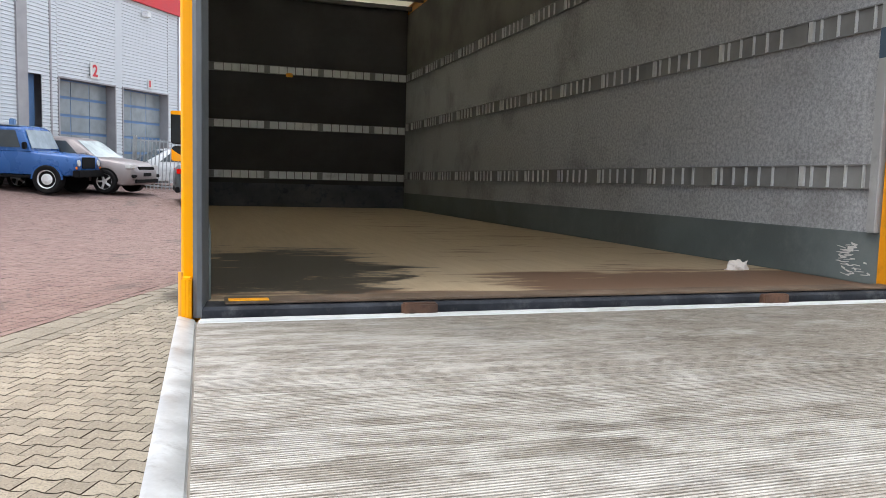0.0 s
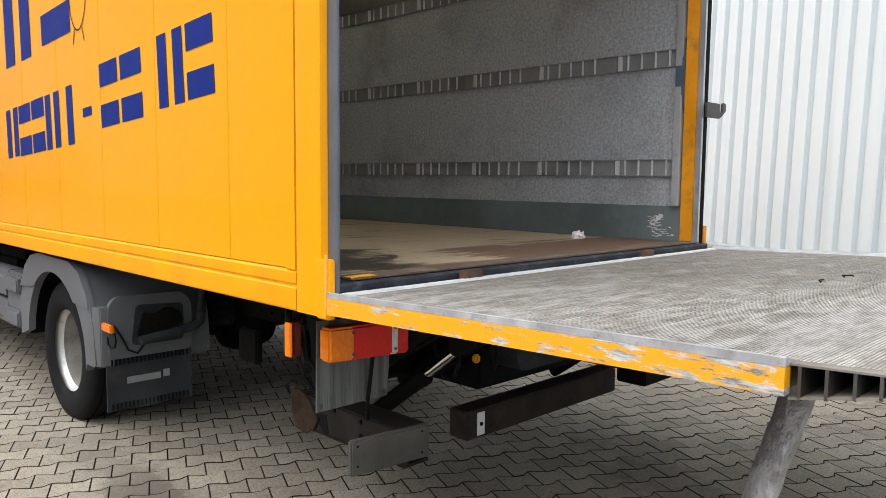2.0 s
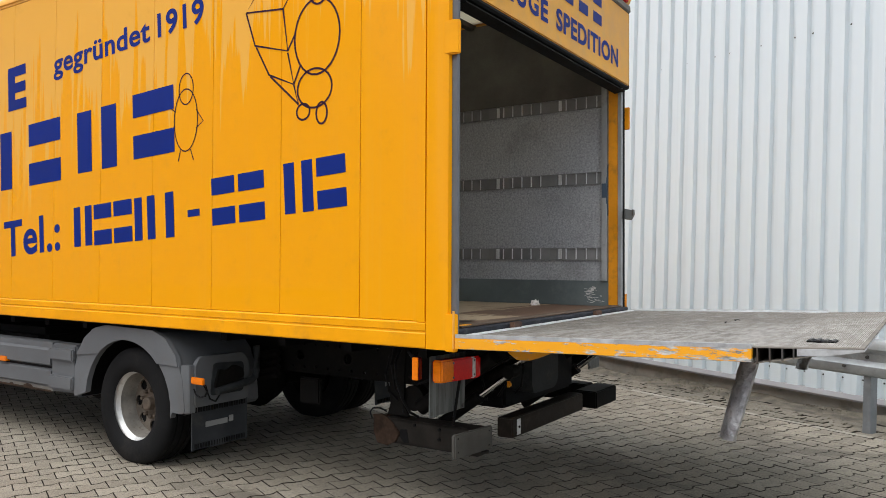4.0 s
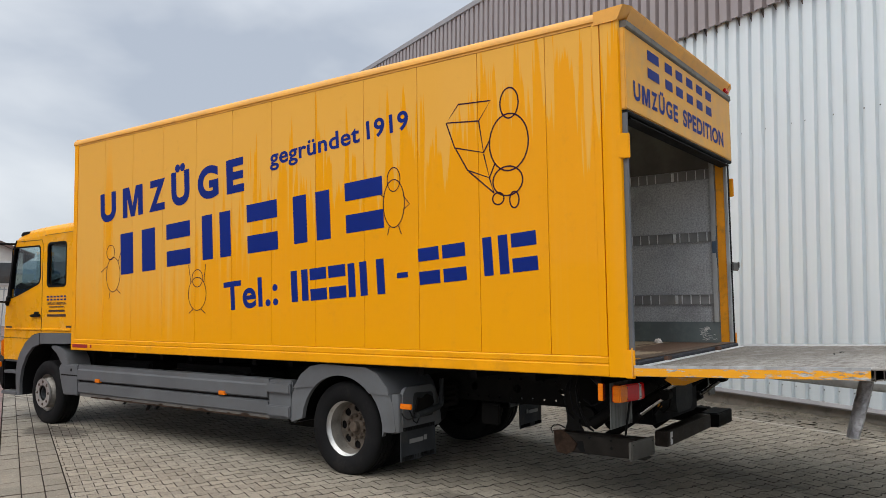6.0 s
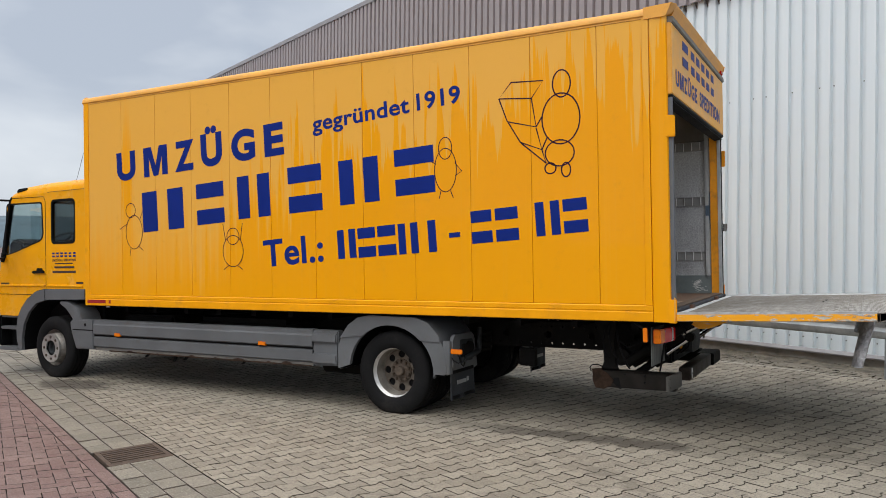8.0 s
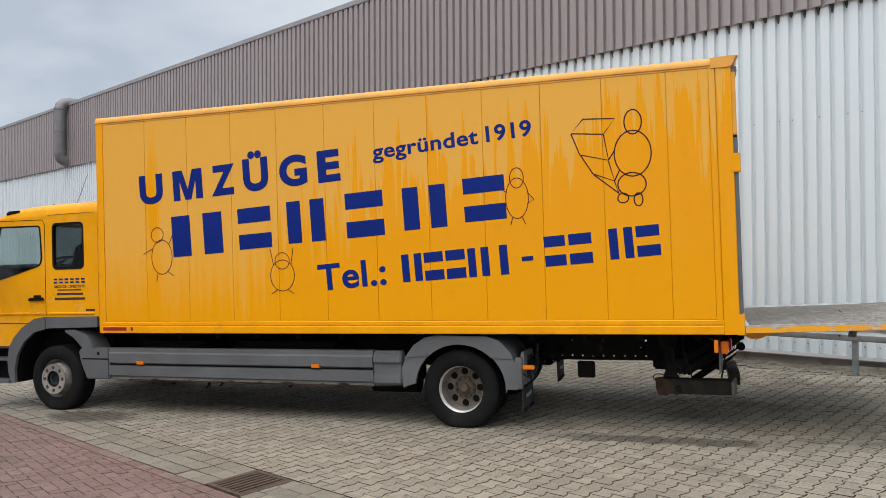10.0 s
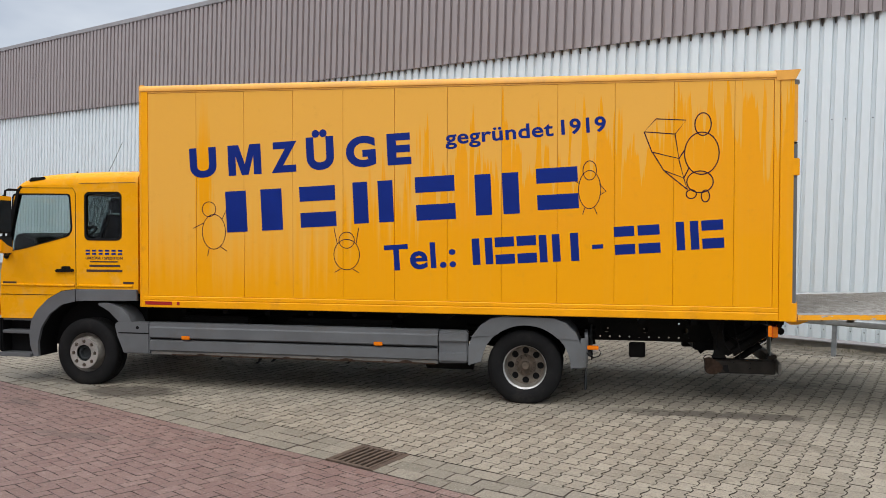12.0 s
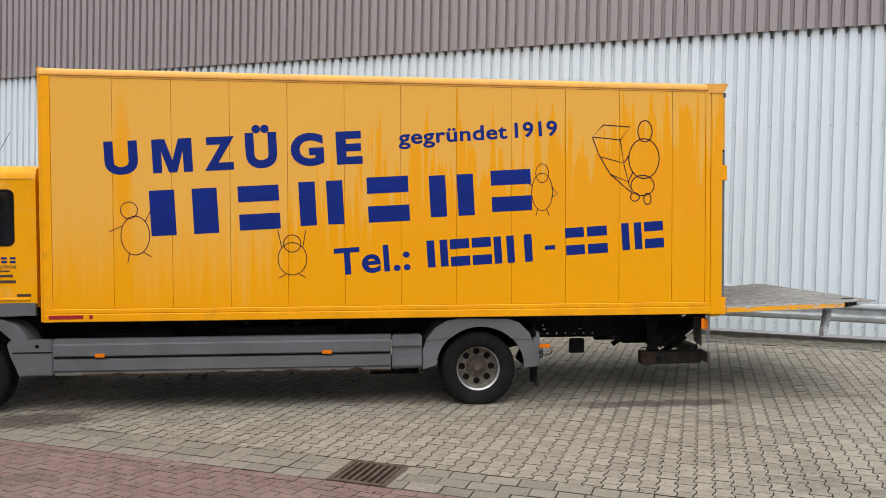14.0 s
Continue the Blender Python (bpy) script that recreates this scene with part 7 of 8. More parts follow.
part("red_fascia", box(B(), S0, S1 + 0.15, -0.12, 0.6, HS, HS + 1.5), M_REDBAND, shop, "red sheet fascia")
part("floodlight", box(B(), 4.2, 4.45, -0.25, -0.02, HS - 0.45, HS - 0.25, 0.02), M_ALUW, shop)
part("side_door", box(B(), -1.30, -0.78, 0.25, 0.3, 0, DH), M_DOORBLUE, shop, "narrow blue glazed door")
for num, (x0, x1) in zip("21", doors):
    d = part("sectional_door", box(B(), x0, x1, 0.34, 0.38, 0, DH), M_DOORBLUE, shop, "blue framed sectional door with hazy panes")
    for r in range(6):
        for c in range(3):
            w, h = (x1 - x0) / 3, DH / 6
            part("pane", box(B(), x0 + c * w + 0.02, x0 + (c + 1) * w - 0.02, 0.325, 0.34, r * h + 0.045, (r + 1) * h - 0.045), M_PANEGREY, d, smooth=0)
    bm = B()
    box(bm, x0 - 0.05, x0, -0.03, 0.4, 0, DH + 0.05)
    box(bm, x1, x1 + 0.05, -0.03, 0.4, 0, DH + 0.05)
    box(bm, x0, x1, -0.03, 0.4, DH, DH + 0.05)
    part("door_jamb", bm, M_TRIM, d, "grey metal door surround")
    q, c = (1.0 if num == "2" else 0.62), (x0 + x1) / 2
    sgn = part("number_sign", box(B(), c + 0.06, c + 0.06 + 0.45 * q, -0.05, -0.035, DH + 0.14, DH + 0.14 + 0.54 * q), M_WHITE, shop, "white sign with a red number")
    shared("numeral", word_mesh(num, 0.26 if num == "2" else 0.09, 0.40 * q, M_REDBAND, 0.03), sgn, "red numeral", Matrix(((1, 0, 0, c + 0.06 + 0.1 * q), (0, 0, -1, -0.054), (0, 1, 0, DH + 0.14 + 0.07 * q), (0, 0, 0, 1))))


# ---- parked cars ----
def car(name, label, paint, spec, m):
    """A parked car along +x: lower body, tapered cabin, windows, wheels and lamps."""
    Wd, wb, wr = spec["wid"], spec["base"], spec["wheel"]
    h = Wd / 2
    c = thing(name, label, "car", m, "cars parked round the yard")
    body = B()
    rings = []
    for x, w, z0, z1 in spec["low"]:
        half = [(w * 0.90, z0), (w * 0.97, z0 + 0.03), (w, z0 + (z1 - z0) * 0.35), (w * 0.995, z0 + (z1 - z0) * 0.62), (w * 0.97, z1 - 0.07), (w * 0.93, z1 - 0.02), (w * 0.82, z1 + 0.008), (w * 0.45, z1 + 0.025)]
        rings.append([(x, y, z) for y, z in half] + [(x, -y, z) for y, z in half[::-1]])
    loft(body, rings)
    part("body", body, paint, c, smooth=45)
    cab_b, cab_t = spec["cab_low"], spec["cab_top"]
    bm = B()
    t = spec.get("lean", 0.86)
    xb0, xb1, zb = cab_b
    xt0, xt1, zt = cab_t
    soft = spec.get("soft", 0.09)
    rings = []
    for x, z in ((xb0, zb + 0.01), (xb0 + (xt0 - xb0) * 0.9, zb + (zt - zb) * 0.9), (xt0 + soft, zt - 0.015), ((xt0 + xt1) / 2, zt + 0.012), (xt1 - soft, zt - 0.015), (xb1 + (xt1 - xb1) * 0.9, zb + (zt - zb) * 0.9), (xb1, zb + 0.01)):
        v = (z - zb) / (zt - zb)
        wr_ = h * (0.97 + (t - 0.97) * v)
        half = [(h * 0.965, zb - 0.03), (h * (0.97 + (t - 0.97) * v * 0.86), zb + (z - zb) * 0.86), (wr_ * 0.955, z - 0.035 * v), (wr_ * 0.86, z - 0.008 * v), (wr_ * 0.45, z + 0.012 * v)]
        rings.append([(x, y, q) for y, q in half] + [(x, -y, q) for y, q in half[::-1]])
    loft(bm, rings)
    roof = part("cabin", bm, paint, c, smooth=50)
    # panes lie just proud of the cabin's faces
    def at(f, v, side):
        x = (cab_b[0] + (cab_t[0] - cab_b[0]) * v) * (1 - f) + (cab_b[1] + (cab_t[1] - cab_b[1]) * v) * f
        return (x, side * (h * 0.97 + (h * t - h * 0.97) * v + 0.010), cab_b[2] + (cab_t[2] - cab_b[2]) * v)
    for side in (-1, 1):
        for f0, f1 in spec["panes"]:
            ring = [at(f0, 0.10, side), at(f1, 0.10, side), at(f1, 0.80, side), at(f0, 0.80, side)]
            bm = B()
            hexa(bm, ring, [(x, y - side * 0.012, z) for x, y, z in ring])
            part("side_window", bm, M_CARGLASS, roof, "dark car window", smooth=0)
    for end, k in ((1, 1), (0, -1)):
        def sc(u, v):
            x = cab_b[end] + (cab_t[end] - cab_b[end]) * v + k * 0.034
            return (x, u * (h * 0.97 + (h * t - h * 0.97) * v), cab_b[2] + (cab_t[2] - cab_b[2]) * v)
        ring = [sc(-0.88, 0.08), sc(0.88, 0.08), sc(0.86, 0.84), sc(-0.86, 0.84)]
        bm = B()
        hexa(bm, ring, [(x - k * 0.012, y, z) for x, y, z in ring])
        part("windscreen" if end else "rear_window", bm, spec.get("screen", M_CARGLASS), roof, "", smooth=0)
    for x in (-wb / 2 + spec["shift"], wb / 2 + spec["shift"]):
        for side in (-1, 1):
            wh = part("wheel", lathe(B(), [(wr * 0.66, -0.105), (wr * 0.72, -0.115), (wr - 0.03, -0.11), (wr, -0.08), (wr, 0.08), (wr - 0.03, 0.11), (wr * 0.66, 0.105)], n=28), M_RUBBER, c, "", pose(x, side * (h - 0.10), wr, 0, 0, 90 if side < 0 else -90) @ pose(0, 0, 0, 0, 0, 0))
            wh.matrix_basis = pose(x, side * (h - 0.10), wr) @ pose(0, 0, 0, 0, 0, 90 if side < 0 else -90)
            rim = B()
            lathe(rim, [(wr * 0.70, -0.10), (wr * 0.64, -0.102), (wr * 0.62, -0.04)], n=28)
            if not spec["spokes"]:
                lathe(rim, [(0.075, -0.085), (wr * 0.36, -0.075), (wr * 0.45, -0.05), (wr * 0.64, -0.07)], n=24)
            for s in range(spec["spokes"]):
                a = 2 * math.pi * s / spec["spokes"]
                bar(rim, (-0.09, 0.05 * math.cos(a), 0.05 * math.sin(a)), (-0.085, wr * 0.64 * math.cos(a), wr * 0.64 * math.sin(a)), 0.05, 0.05)
            lathe(rim, [(0.0, -0.10), (0.07, -0.10), (0.075, -0.06)], n=14)
            part("rim", rim, spec["rim"], wh, "pale wheel rim")
            part("brake", lathe(B(), [(0.0, -0.03), (wr * 0.66, -0.03)], n=24), M_BLACK, wh)
            bm = B()
            ring = [(x + (wr + 0.05) * math.cos(radians(a)), wr + (wr + 0.05) * math.sin(radians(a))) for a in range(0, 181, 15)]
            inn = [(x + (wr + 0.0) * math.cos(radians(a)), wr + (wr + 0.0) * math.sin(radians(a))) for a in range(180, -1, -15)]
            y0, y1 = sorted((side * (h - 0.02), side * (h + 0.018)))
            vs_o = ring + inn
            prism(bm, vs_o, "y", y0, y1)
            part("wheel_arch", bm, spec["arch"], c, smooth=0)
            bm = B()
            y0, y1 = sorted((side * (h - 0.25), side * (h + 0.004)))
            prism(bm, oval(x, wr, wr + 0.01, wr + 0.01, 24), "y", y0, y1)
            part("wheel_well", bm, M_BLACK, c, smooth=0)
            wh.matrix_basis = pose(x, side * (h - 0.06), wr) @ pose(0, 0, 0, 0, 0, 90 if side < 0 else -90)
    for nm, mat, boxes in spec["extras"]:
        for q in boxes:
            part(nm, box(B(), *q, 0.02) if len(q) == 6 else rod(B(), (q[0], q[2], q[3]), (q[1], q[2], q[3]), q[4], 16), mat, c)
    return c


def place(x, y, z, heading, size=1.0):
    return pose(x, y, z, 0, 0, heading) @ Matrix.Scale(size, 4)


M_DEFROOF = plain("pale_blue_roof", (0.30, 0.36, 0.42), 0.35)
car("off_road_car", "blue boxy off-road car with a beacon on its roof", M_CARBLUE,
    dict(len=4.4, wid=1.79, base=2.6, wheel=0.40, shift=0.1, spokes=0, rim=M_ALUW, arch=M_CARBLUE, lean=0.88, panes=((0.06, 0.44), (0.50, 0.92)), screen=plain("blue_grey_windscreen", (0.28, 0.33, 0.36), 0.1),
         soft=0.06, low=[(-2.14, 0.82, 0.56, 1.12), (-2.10, 0.89, 0.5, 1.2), (0.70, 0.895, 0.5, 1.2), (0.95, 0.89, 0.5, 1.17), (1.95, 0.86, 0.5, 1.10), (2.10, 0.84, 0.52, 1.06), (2.16, 0.80, 0.58, 1.0)], cab_low=(-2.05, 0.92, 1.20), cab_top=(-2.0, 0.66, 1.88),
         extras=[("bumper", M_BLACK, [(2.10, 2.30, -0.85, 0.85, 0.48, 0.68)]), ("grille", M_BLACK, [(2.15, 2.18, -0.42, 0.42, 0.72, 1.05)]), ("headlamp", M_CLEAR, [(2.12, 2.19, 0.62, 0.88, 0.09), (2.12, 2.19, -0.62, 0.88, 0.09)]), ("side_lamp", M_AMBER, [(2.12, 2.18, 0.75, 0.74, 0.04), (2.12, 2.18, -0.75, 0.74, 0.04)]), ("mirror", M_BLACK, [(0.80, 0.88, -1.08, -0.90, 1.22, 1.42)]),
                 ("beacon", M_DOORBLUE, [(0.12, 0.26, -0.45, -0.31, 1.88, 2.08)]), ("sill", M_BLACK, [(-0.8, 1.0, -0.89, 0.89, 0.42, 0.5)]), ("roof_panel", M_DEFROOF, [(-1.9, 0.55, -0.75, 0.75, 1.87, 1.895)])]),
    place(-4.84, 21.19, 0.285, -17, 0.93))
M_CARPALE = plain("pale_windscreen", (0.42, 0.47, 0.47), 0.1)
car("compact_suv", "silver-beige compact off-road estate car", M_CARBEIGE,
    dict(len=4.6, wid=1.90, base=2.74, wheel=0.365, shift=0.05, spokes=5, rim=M_ALUW, arch=M_BLACK, lean=0.76, panes=((0.12, 0.38), (0.42, 0.66), (0.69, 0.86)), screen=M_CARPALE,
         soft=0.13, low=[(-2.30, 0.72, 0.5, 0.9), (-2.2, 0.92, 0.34, 1.04), (-1.2, 0.95, 0.3, 1.06), (0.9, 0.95, 0.28, 1.09), (1.5, 0.945, 0.27, 1.03), (1.95, 0.91, 0.26, 0.96), (2.18, 0.83, 0.27, 0.86), (2.30, 0.66, 0.34, 0.72)], cab_low=(-2.15, 1.12, 1.04), cab_top=(-1.85, 0.25, 1.68),
         extras=[("grille", M_BLACK, [(2.22, 2.30, -0.5, 0.5, 0.72, 0.84), (2.27, 2.32, -0.75, 0.75, 0.33, 0.46)]), ("headlamp", M_CLEAR, [(2.02, 2.24, 0.55, 0.88, 0.78, 0.90), (2.02, 2.24, -0.88, -0.55, 0.78, 0.90)]), ("fog_lamp", M_BLACK, [(2.22, 2.30, 0.62, 0.88, 0.50, 0.60), (2.22, 2.30, -0.88, -0.62, 0.50, 0.60)]),
                 ("plate_bar", M_BLACK, [(2.29, 2.325, -0.26, 0.26, 0.54, 0.65)]), ("sill", M_BLACK, [(-1.0, 1.05, -0.955, 0.955, 0.25, 0.36)]), ("mirror", M_CARBEIGE, [(0.72, 0.9, -1.12, -0.93, 1.06, 1.2)])]),
    place(-3.48, 22.56, 0.26, -22, 0.93))
car("estate_car", "slate-grey sporty off-road estate car", M_CARGREY,
    dict(len=4.9, wid=1.98, base=2.92, wheel=0.385, shift=0.0, spokes=10, rim=M_ALUW, arch=M_CARGREY, lean=0.74, panes=((0.16, 0.44), (0.47, 0.70), (0.73, 0.88)),
         soft=0.13, low=[(-2.42, 0.78, 0.5, 0.92), (-2.3, 0.95, 0.36, 1.07), (-1.3, 0.99, 0.32, 1.1), (1.1, 0.99, 0.3, 1.08), (1.9, 0.96, 0.3, 0.96), (2.25, 0.85, 0.32, 0.84), (2.42, 0.65, 0.4, 0.7)], cab_low=(-2.15, 1.2, 1.06), cab_top=(-1.45, 0.2, 1.70),
         extras=[("tail_lamp", M_TAIL, [(-2.40, -2.05, 0.70, 0.985, 0.86, 1.0), (-2.40, -2.05, -0.985, -0.70, 0.86, 1.0)]), ("sill", M_BLACK, [(-1.0, 1.0, -1.0, 1.0, 0.26, 0.36)]), ("door_handle", M_CHROME, [(-0.75, -0.5, -1.0, -0.985, 0.93, 0.96)]), ("rear_bumper", M_BLACK, [(-2.43, -2.3, -0.9, 0.9, 0.35, 0.5)])]),
    place(1.71, 20.78, 0.05, 4))
car("hatchback", "white hatchback parked behind the fence", M_CARWHITE,
    dict(len=4.1, wid=1.75, base=2.5, wheel=0.32, shift=0.0, spokes=8, rim=M_ALUW, arch=M_CARWHITE, lean=0.78, panes=((0.1, 0.45), (0.5, 0.85)),
         soft=0.11, low=[(-2.05, 0.7, 0.4, 0.85), (-1.95, 0.86, 0.28, 0.95), (1.0, 0.875, 0.25, 0.94), (1.6, 0.85, 0.25, 0.86), (1.95, 0.75, 0.27, 0.74), (2.05, 0.6, 0.32, 0.62)], cab_low=(-1.95, 1.1, 0.92), cab_top=(-1.5, 0.2, 1.46), extras=[("headlamp", M_CLEAR, [(1.8, 2.0, 0.45, 0.78, 0.64, 0.76), (1.8, 2.0, -0.78, -0.45, 0.64, 0.76)])]),
    place(-1.15, 28.12, 0.18, 200))
car("dark_suv", "dark off-road estate car beyond the fence", M_BLACK,
    dict(len=4.6, wid=1.85, base=2.7, wheel=0.36, shift=0.0, spokes=6, rim=M_ALUW, arch=M_BLACK, lean=0.80, panes=((0.06, 0.32), (0.36, 0.62), (0.66, 0.90)),
         soft=0.11, low=[(-2.28, 0.75, 0.5, 0.95), (-2.15, 0.91, 0.35, 1.05), (1.0, 0.925, 0.3, 1.05), (1.8, 0.9, 0.3, 0.98), (2.2, 0.8, 0.32, 0.88), (2.28, 0.65, 0.4, 0.75)], cab_low=(-2.15, 1.1, 1.03), cab_top=(-1.9, 0.3, 1.68), extras=[("tail_lamp", M_TAIL, [(-2.24, -2.0, 0.7, 0.93, 0.8, 1.05), (-2.24, -2.0, -0.93, -0.7, 0.8, 1.05)])]),
    place(15.2, 43.7, -0.40, -20))

# ---- yard fence ----
def fence(x0, y0, x1, y1, h=1.75, gap=0.125):
    d = math.hypot(x1 - x0, y1 - y0)
    f = thing("fence", "grey steel bar fence", "fence", pose(x0, y0, far_level(x0) - 0.02, 0, math.degrees(math.atan2(far_level(x0) - far_level(x1), d)), math.degrees(math.atan2(y1 - y0, x1 - x0))), "yard fence runs")
    for z in (0.14, h - 0.10):
        part("cross_bar", box(B(), 0, d, -0.02, 0.02, z, z + 0.045), M_GALV, f)
    bm = rod(B(), (0, 0, 0.06), (0, 0, h), 0.017, 6)
    me = mesh_of("picket", bm, M_GALV)
    for k in range(int(d / gap)):
        shared("picket", me, f, "", pose(gap / 2 + k * gap, 0, 0))
    bm = box(B(), -0.05, 0.05, -0.05, 0.05, -0.1, h + 0.08)
    me = mesh_of("fence_post", bm, M_GALV)
    for k in range(int(d / 3.0) + 1):
        shared("post", me, f, "", pose(k * 3.0, 0, 0))
    return f


fence(-2.19, 25.54, 6.93, 23.73)
gate = thing("gate_post", "thick square grey gate post with a small notice", "gate post", pose(7.24, 23.63, -0.21, 0, 0, -10))
part("post", box(B(), -0.15, 0.15, -0.15, 0.15, -0.1, 2.0, 0.01), M_GALV, gate)
nb = part("notice", box(B(), -0.10, 0.10, -0.162, -0.151, 1.15, 1.42), M_WHITE, gate, "small white notice")
part("bar", box(B(), -0.06, 0.06, -0.168, -0.163, 1.22, 1.34), M_BLACK, nb)
fence(7.53, 23.55, 14.27, 22.04)

# ---- house, far hills ----
house = thing("house", "white rendered gabled house with a brown roof and brick chimney", "house", pose(9.6, 40.58, -0.50, 0, 0, -22))
part("wall", prism(B(), [(-4.5, 0), (4.5, 0), (4.5, 3.85), (0, 5.65), (-4.5, 3.85)], "y", 0, 11), M_CREAM, house)
part("roof", prism(B(), [(-5.0, 3.66), (0, 5.66), (5.0, 3.66), (5.0, 3.84), (0, 5.86), (-5.0, 3.84)], "y", -0.35, 11.3), M_TILE, house, "brown tiled roof with a dark verge")
part("chimney", box(B(), 2.2, 3.0, 2.0, 2.7, 4.2, 6.1, 0.02), M_BRICK1, house, "red brick chimney")
for x, z in ((2.3, 0.9), (-2.0, 0.9), (0.2, 3.0), (3.6, 2.2)):
    w = part("window", box(B(), x - 0.6, x + 0.6, -0.05, 0.02, z, z + 1.25), M_WHITE, house)
    part("pane", box(B(), x - 0.5, x + 0.5, -0.07, -0.045, z + 0.1, z + 1.15), M_CARGLASS, w)
hills = tagged(new("hills", None), "hazy wooded hills on the skyline", "hills", kind="structure")
bm = B()
low, mid, high = [], [], []
for k in range(73):
    a = radians(-70 + k * 2.6)
    r, s = 420.0, noise.noise((k * 0.21, 3.0, 0.0)) * 5 + noise.noise((k * 0.9, 1.0, 0)) * 1.5
    hgt = 19 + s
    low.append(bm.verts.new((r * math.sin(a), r * math.cos(a), -3)))
    mid.append(bm.verts.new(((r + 30) * math.sin(a), (r + 30) * math.cos(a), hgt * 0.6)))
    high.append(bm.verts.new(((r + 110) * math.sin(a), (r + 110) * math.cos(a), hgt)))
for i in range(72):
    bm.faces.new((low[i], low[i + 1], mid[i + 1], mid[i]))
    bm.faces.new((mid[i], mid[i + 1], high[i + 1], high[i]))
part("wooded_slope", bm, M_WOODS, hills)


# ---- drain grate in the gutter ----
GU, GW = 2.735, -3.338
grate = thing("drain_grate", "rusty cast-iron drain grate set in the gutter", "drain grate", GND @ pose(*uw(GU, GW), GROUND, 0, 0, -HALL_TURN))
bm = B()
for q in ((-0.24, 0.24, -0.26, -0.205), (-0.24, 0.24, 0.205, 0.26), (-0.24, -0.205, -0.205, 0.205), (0.205, 0.24, -0.205, 0.205)):
    box(bm, *q, -0.05, 0.003, 0.003, 1)
part("frame", bm, M_IRON, grate)
for k in range(7):
    y = -0.18 + k * 0.06
    part("grate_bar", box(B(), -0.203, 0.203, y - 0.014, y + 0.014, -0.045, 0.001, 0.003, 1), M_IRON, grate)
part("pit", box(B(), -0.205, 0.205, -0.205, 0.205, -0.06, -0.05), M_BLACK, grate)

# ---- paving ----
random.seed(11)
paving = tagged(new("pavement_grey", None), "grey wave-edged concrete setts, stained in places", "pavement", kind="structure")
paving.matrix_world = GND
EDGE = 3.918
PU0, PU, PW, PW0, GAP, SLIT = 0.125, 0.135, 0.168, 0.05, 0.0034, 0.0021


def wave(w, row):
    """The edge between a row and the next: a steep step beside each joint, then a slow fall."""
    t = ((w - PW0 - ((row + 1) % 2) * PW / 2) / PW) % 1.0
    if t < 0.58:
        return 0.0135 * math.cos(math.pi * t / 0.58)
    if t < 0.80:
        return -0.0135
    return -0.0135 * math.cos(math.pi * (t - 0.80) / 0.20)


def sett(row, col, seg):
    """One wave-edged sett: its ring in yard metres."""
    u0, u1 = PU0 + row * PU + GAP, PU0 + (row + 1) * PU - GAP
    w0 = PW0 + col * PW + ((row + 1) % 2) * PW / 2 + SLIT
    w1 = w0 + PW - 2 * SLIT
    w0 = max(w0, -3.088 + GAP)
    w1 = min(w1, EDGE - GAP)
    ws = [w0 + (w1 - w0) * k / seg for k in range(seg + 1)]
    return [uw(u0 + wave(w, row - 1), w) for w in ws] + [uw(u1 + wave(w, row), w) for w in ws[::-1]]


rest, counted = [], 0
moulds = {}
for row in range(-102, 148):
    for col in range(-20, 25):
        w = PW0 + col * PW + ((row + 1) % 2) * PW / 2
        if w + PW < -3.072 or w + 0.025 > EDGE:
            continue
        u = PU0 + row * PU
        if 0.2 < u < 2.5 and -2.85 < w < -0.95 and counted < 300:
            ring = sett(row, col, 10)
            key = row % 2
            if key not in moulds:
                moulds[key] = single("sett", [(a, b) for a, b in ring], M_PAVE1)
            cx, cy = sum(p[0] for p in ring) / len(ring), sum(p[1] for p in ring) / len(ring)
            shared("sett", moulds[key][0], paving, "", pose(cx, cy, lift(cx, cy) + random.uniform(-0.0015, 0.0015), random.uniform(-0.5, 0.5), random.uniform(-0.5, 0.5), 0))
            counted += 1
        else:
            near_row = -5.0 < u < 7.5
            rest.append(sett(row, col, 10 if near_row else 5))
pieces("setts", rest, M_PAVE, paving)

gutter = tagged(new("gutter_slabs", None), "three rows of weathered gutter slabs", "gutter", kind="structure")
gutter.matrix_world = GND
rest, counted = [], 0
slab_me = {}
for r in range(3):
    w0, u = -3.60 + r * 0.17, -13.5
    while u < 20.0:
        n = random.choice((0.24, 0.24, 0.28, 0.20))
        w1 = w0 + 0.17
        if u < GU - 0.25 < u + n:
            n = GU - 0.25 - u
        elif GU - 0.251 < u < GU + 0.25:
            n = GU + 0.25 - u
        if abs(u + n / 2 - GU) > 0.251 and n > 0.03:
            ring = [uw(u + 0.0028, w0 + 0.0028), uw(u + n - 0.0028, w0 + 0.0028), uw(u + n - 0.0028, w1 - 0.0028), uw(u + 0.0028, w1 - 0.0028)][::-1]
            if -3.0 < u < 9.0 and counted < 160 and n in (0.24, 0.28, 0.20):
                if n not in slab_me:
                    slab_me[n] = single("slab", ring, M_SLAB1, 0.03, 0.0038, M_REDJOINT)[0]
                cx, cy = sum(p[0] for p in ring) / 4, sum(p[1] for p in ring) / 4
                shared("slab", slab_me[n], gutter, "", pose(cx, cy, lift(cx, cy) + random.uniform(-0.003, 0.003), random.uniform(-0.8, 0.8), random.uniform(-0.8, 0.8), 0))
                counted += 1
            else:
                rest.append(ring)
        u += n
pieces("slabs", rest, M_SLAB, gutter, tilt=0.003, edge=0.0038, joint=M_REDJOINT)

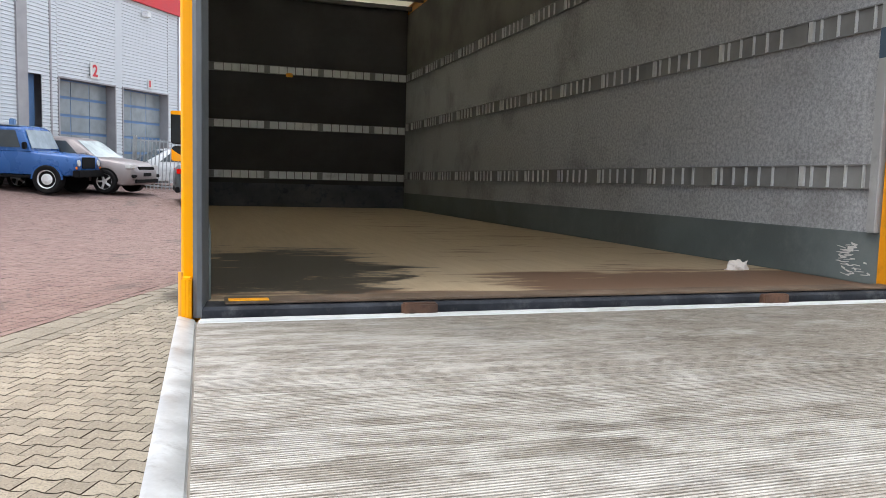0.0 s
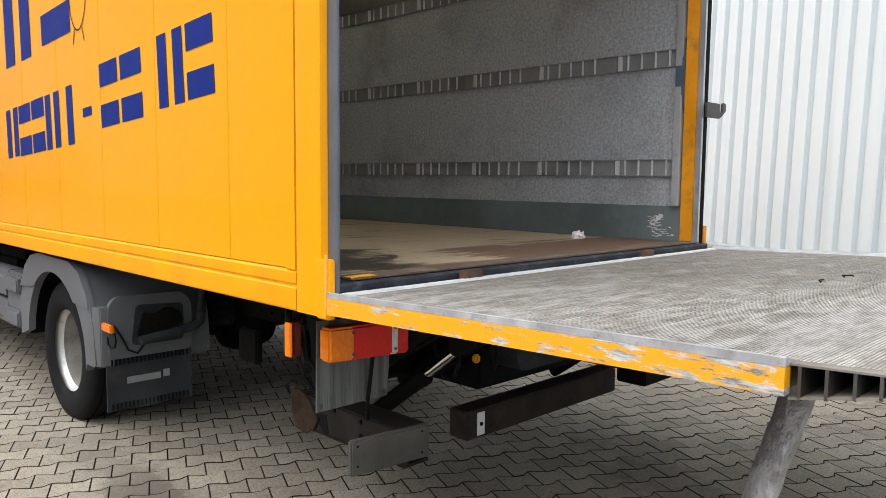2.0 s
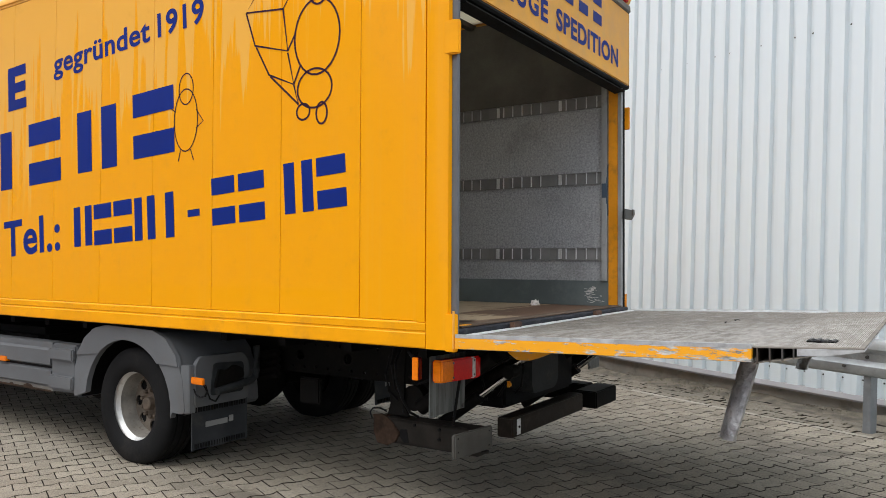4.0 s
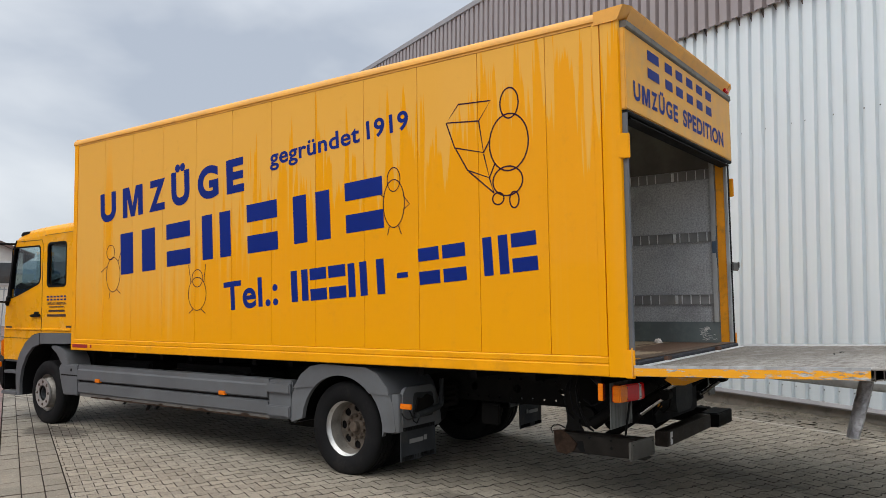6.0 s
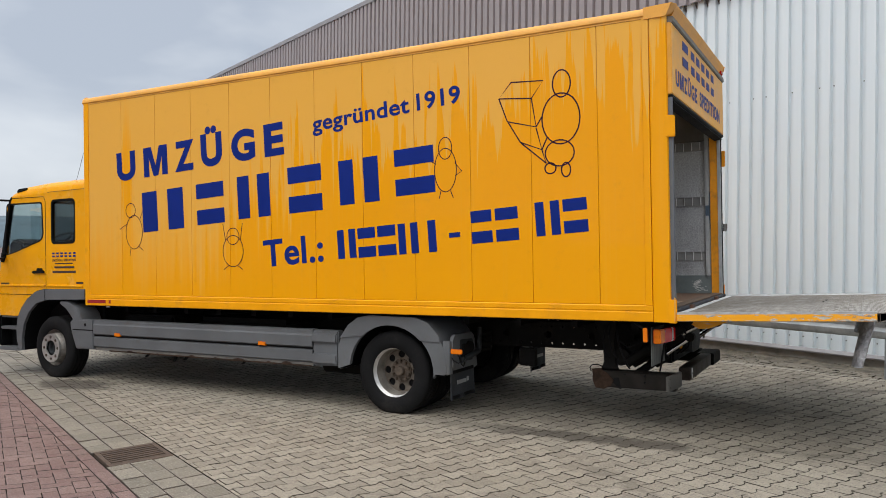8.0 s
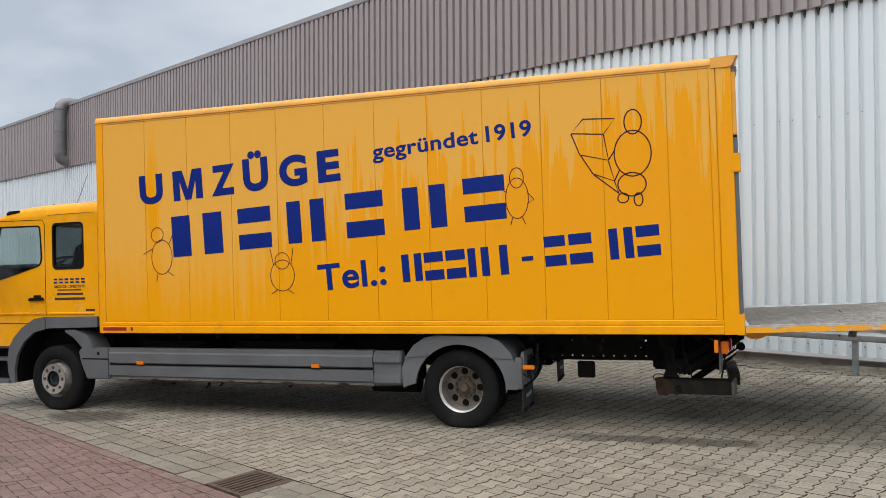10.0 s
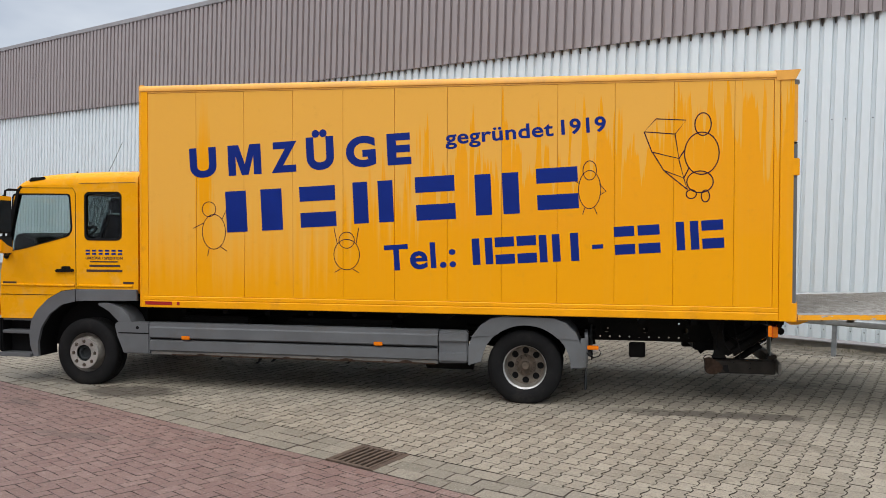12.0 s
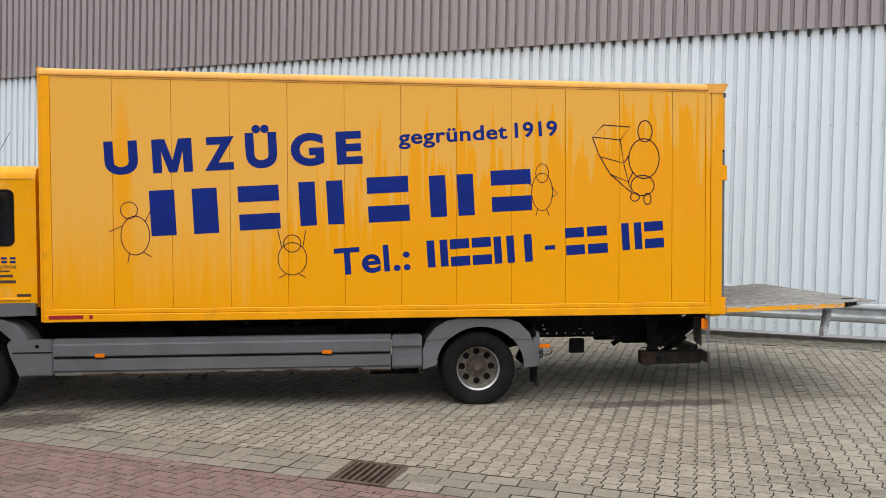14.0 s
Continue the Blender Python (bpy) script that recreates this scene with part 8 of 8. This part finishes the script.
red = tagged(new("pavement_red", None), "red herringbone paving bricks", "pavement", kind="structure")
red.matrix_world = GND
BL, TURN_R = 0.1, 29.5
ca, sa = math.sin(radians(TURN_R)), math.cos(radians(TURN_R))
D1, D2 = Vector((ca, sa)), Vector((sa, -ca))
base = Vector(uw(0, -3.71))
counted, rest, mould = 0, [], {}
for i in range(-150, 290):
    for j in range(-190, 60):
        k = (i - j) % 4
        if k not in (0, 3):
            continue
        a, b = (i, i + 2) if k == 0 else (i, i + 1)
        c, d = (j, j + 1) if k == 0 else (j, j + 2)
        g = 0.0028
        ring = [base + D1 * (p * BL) + D2 * (q * BL) for p, q in ((a, c), (b, c), (b, d), (a, d))]
        mid = (ring[0] + ring[2]) / 2
        u, w = mid.dot(U), mid.dot(W)
        if not (-6.0 < u < 25.0 and -15.3 < w < -3.58):
            continue
        ring = [mid + (p - mid) - Vector(((p - mid).x / (p - mid).length, (p - mid).y / (p - mid).length)) * g * 1.4 for p in ring]
        if w > -3.86:
            if min(p.dot(W) for p in ring) > -3.725:
                continue
            # cut along the edging row
            ring = [p - W * max(0.0, p.dot(W) + 3.715) / max(0.2, abs(W.dot(W))) for p in ring]
        ring = [(p.x, p.y) for p in ring]
        if 3.0 < u < 5.6 and -5.9 < w < -3.87 and counted < 300:
            if k not in mould:
                mould[k] = single("brick", ring, M_BRICK1, joint=M_REDJOINT)[0]
            shared("brick", mould[k], red, "", pose(mid.x, mid.y, lift(mid.x, mid.y) + random.uniform(-0.0015, 0.0015), tilt_at(mid.x, mid.y)[0] + random.uniform(-0.6, 0.6), tilt_at(mid.x, mid.y)[1] + random.uniform(-0.6, 0.6), 0))
            counted += 1
        else:
            rest.append(ring)
u = -6.0
while u < 17.5:
    rest.append([uw(u + 0.002, -3.609), uw(u + 0.198, -3.609), uw(u + 0.198, -3.707), uw(u + 0.002, -3.707)])
    u += 0.2
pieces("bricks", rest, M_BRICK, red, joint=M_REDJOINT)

kerb = tagged(new("edge_setts", None), "pale row of edging stones before the hall", "kerb", kind="structure")
kerb.matrix_world = GND
rest, u = [], -13.0
while u < 20:
    rest.append([uw(u + 0.002, EDGE), uw(u + 0.498, EDGE), uw(u + 0.498, EDGE + 0.07), uw(u + 0.002, EDGE + 0.07)][::-1])
    u += 0.5
rows_behind = []
for r in range(4):
    u = -13.0 + (r % 2) * 0.1
    while u < 20:
        w0, w1 = EDGE + 0.078 + r * 0.115, EDGE + 0.078 + r * 0.115 + 0.106
        rows_behind.append([uw(u + 0.004, w0), uw(u + 0.196, w0), uw(u + 0.196, w1), uw(u + 0.004, w1)][::-1])
        u += 0.2
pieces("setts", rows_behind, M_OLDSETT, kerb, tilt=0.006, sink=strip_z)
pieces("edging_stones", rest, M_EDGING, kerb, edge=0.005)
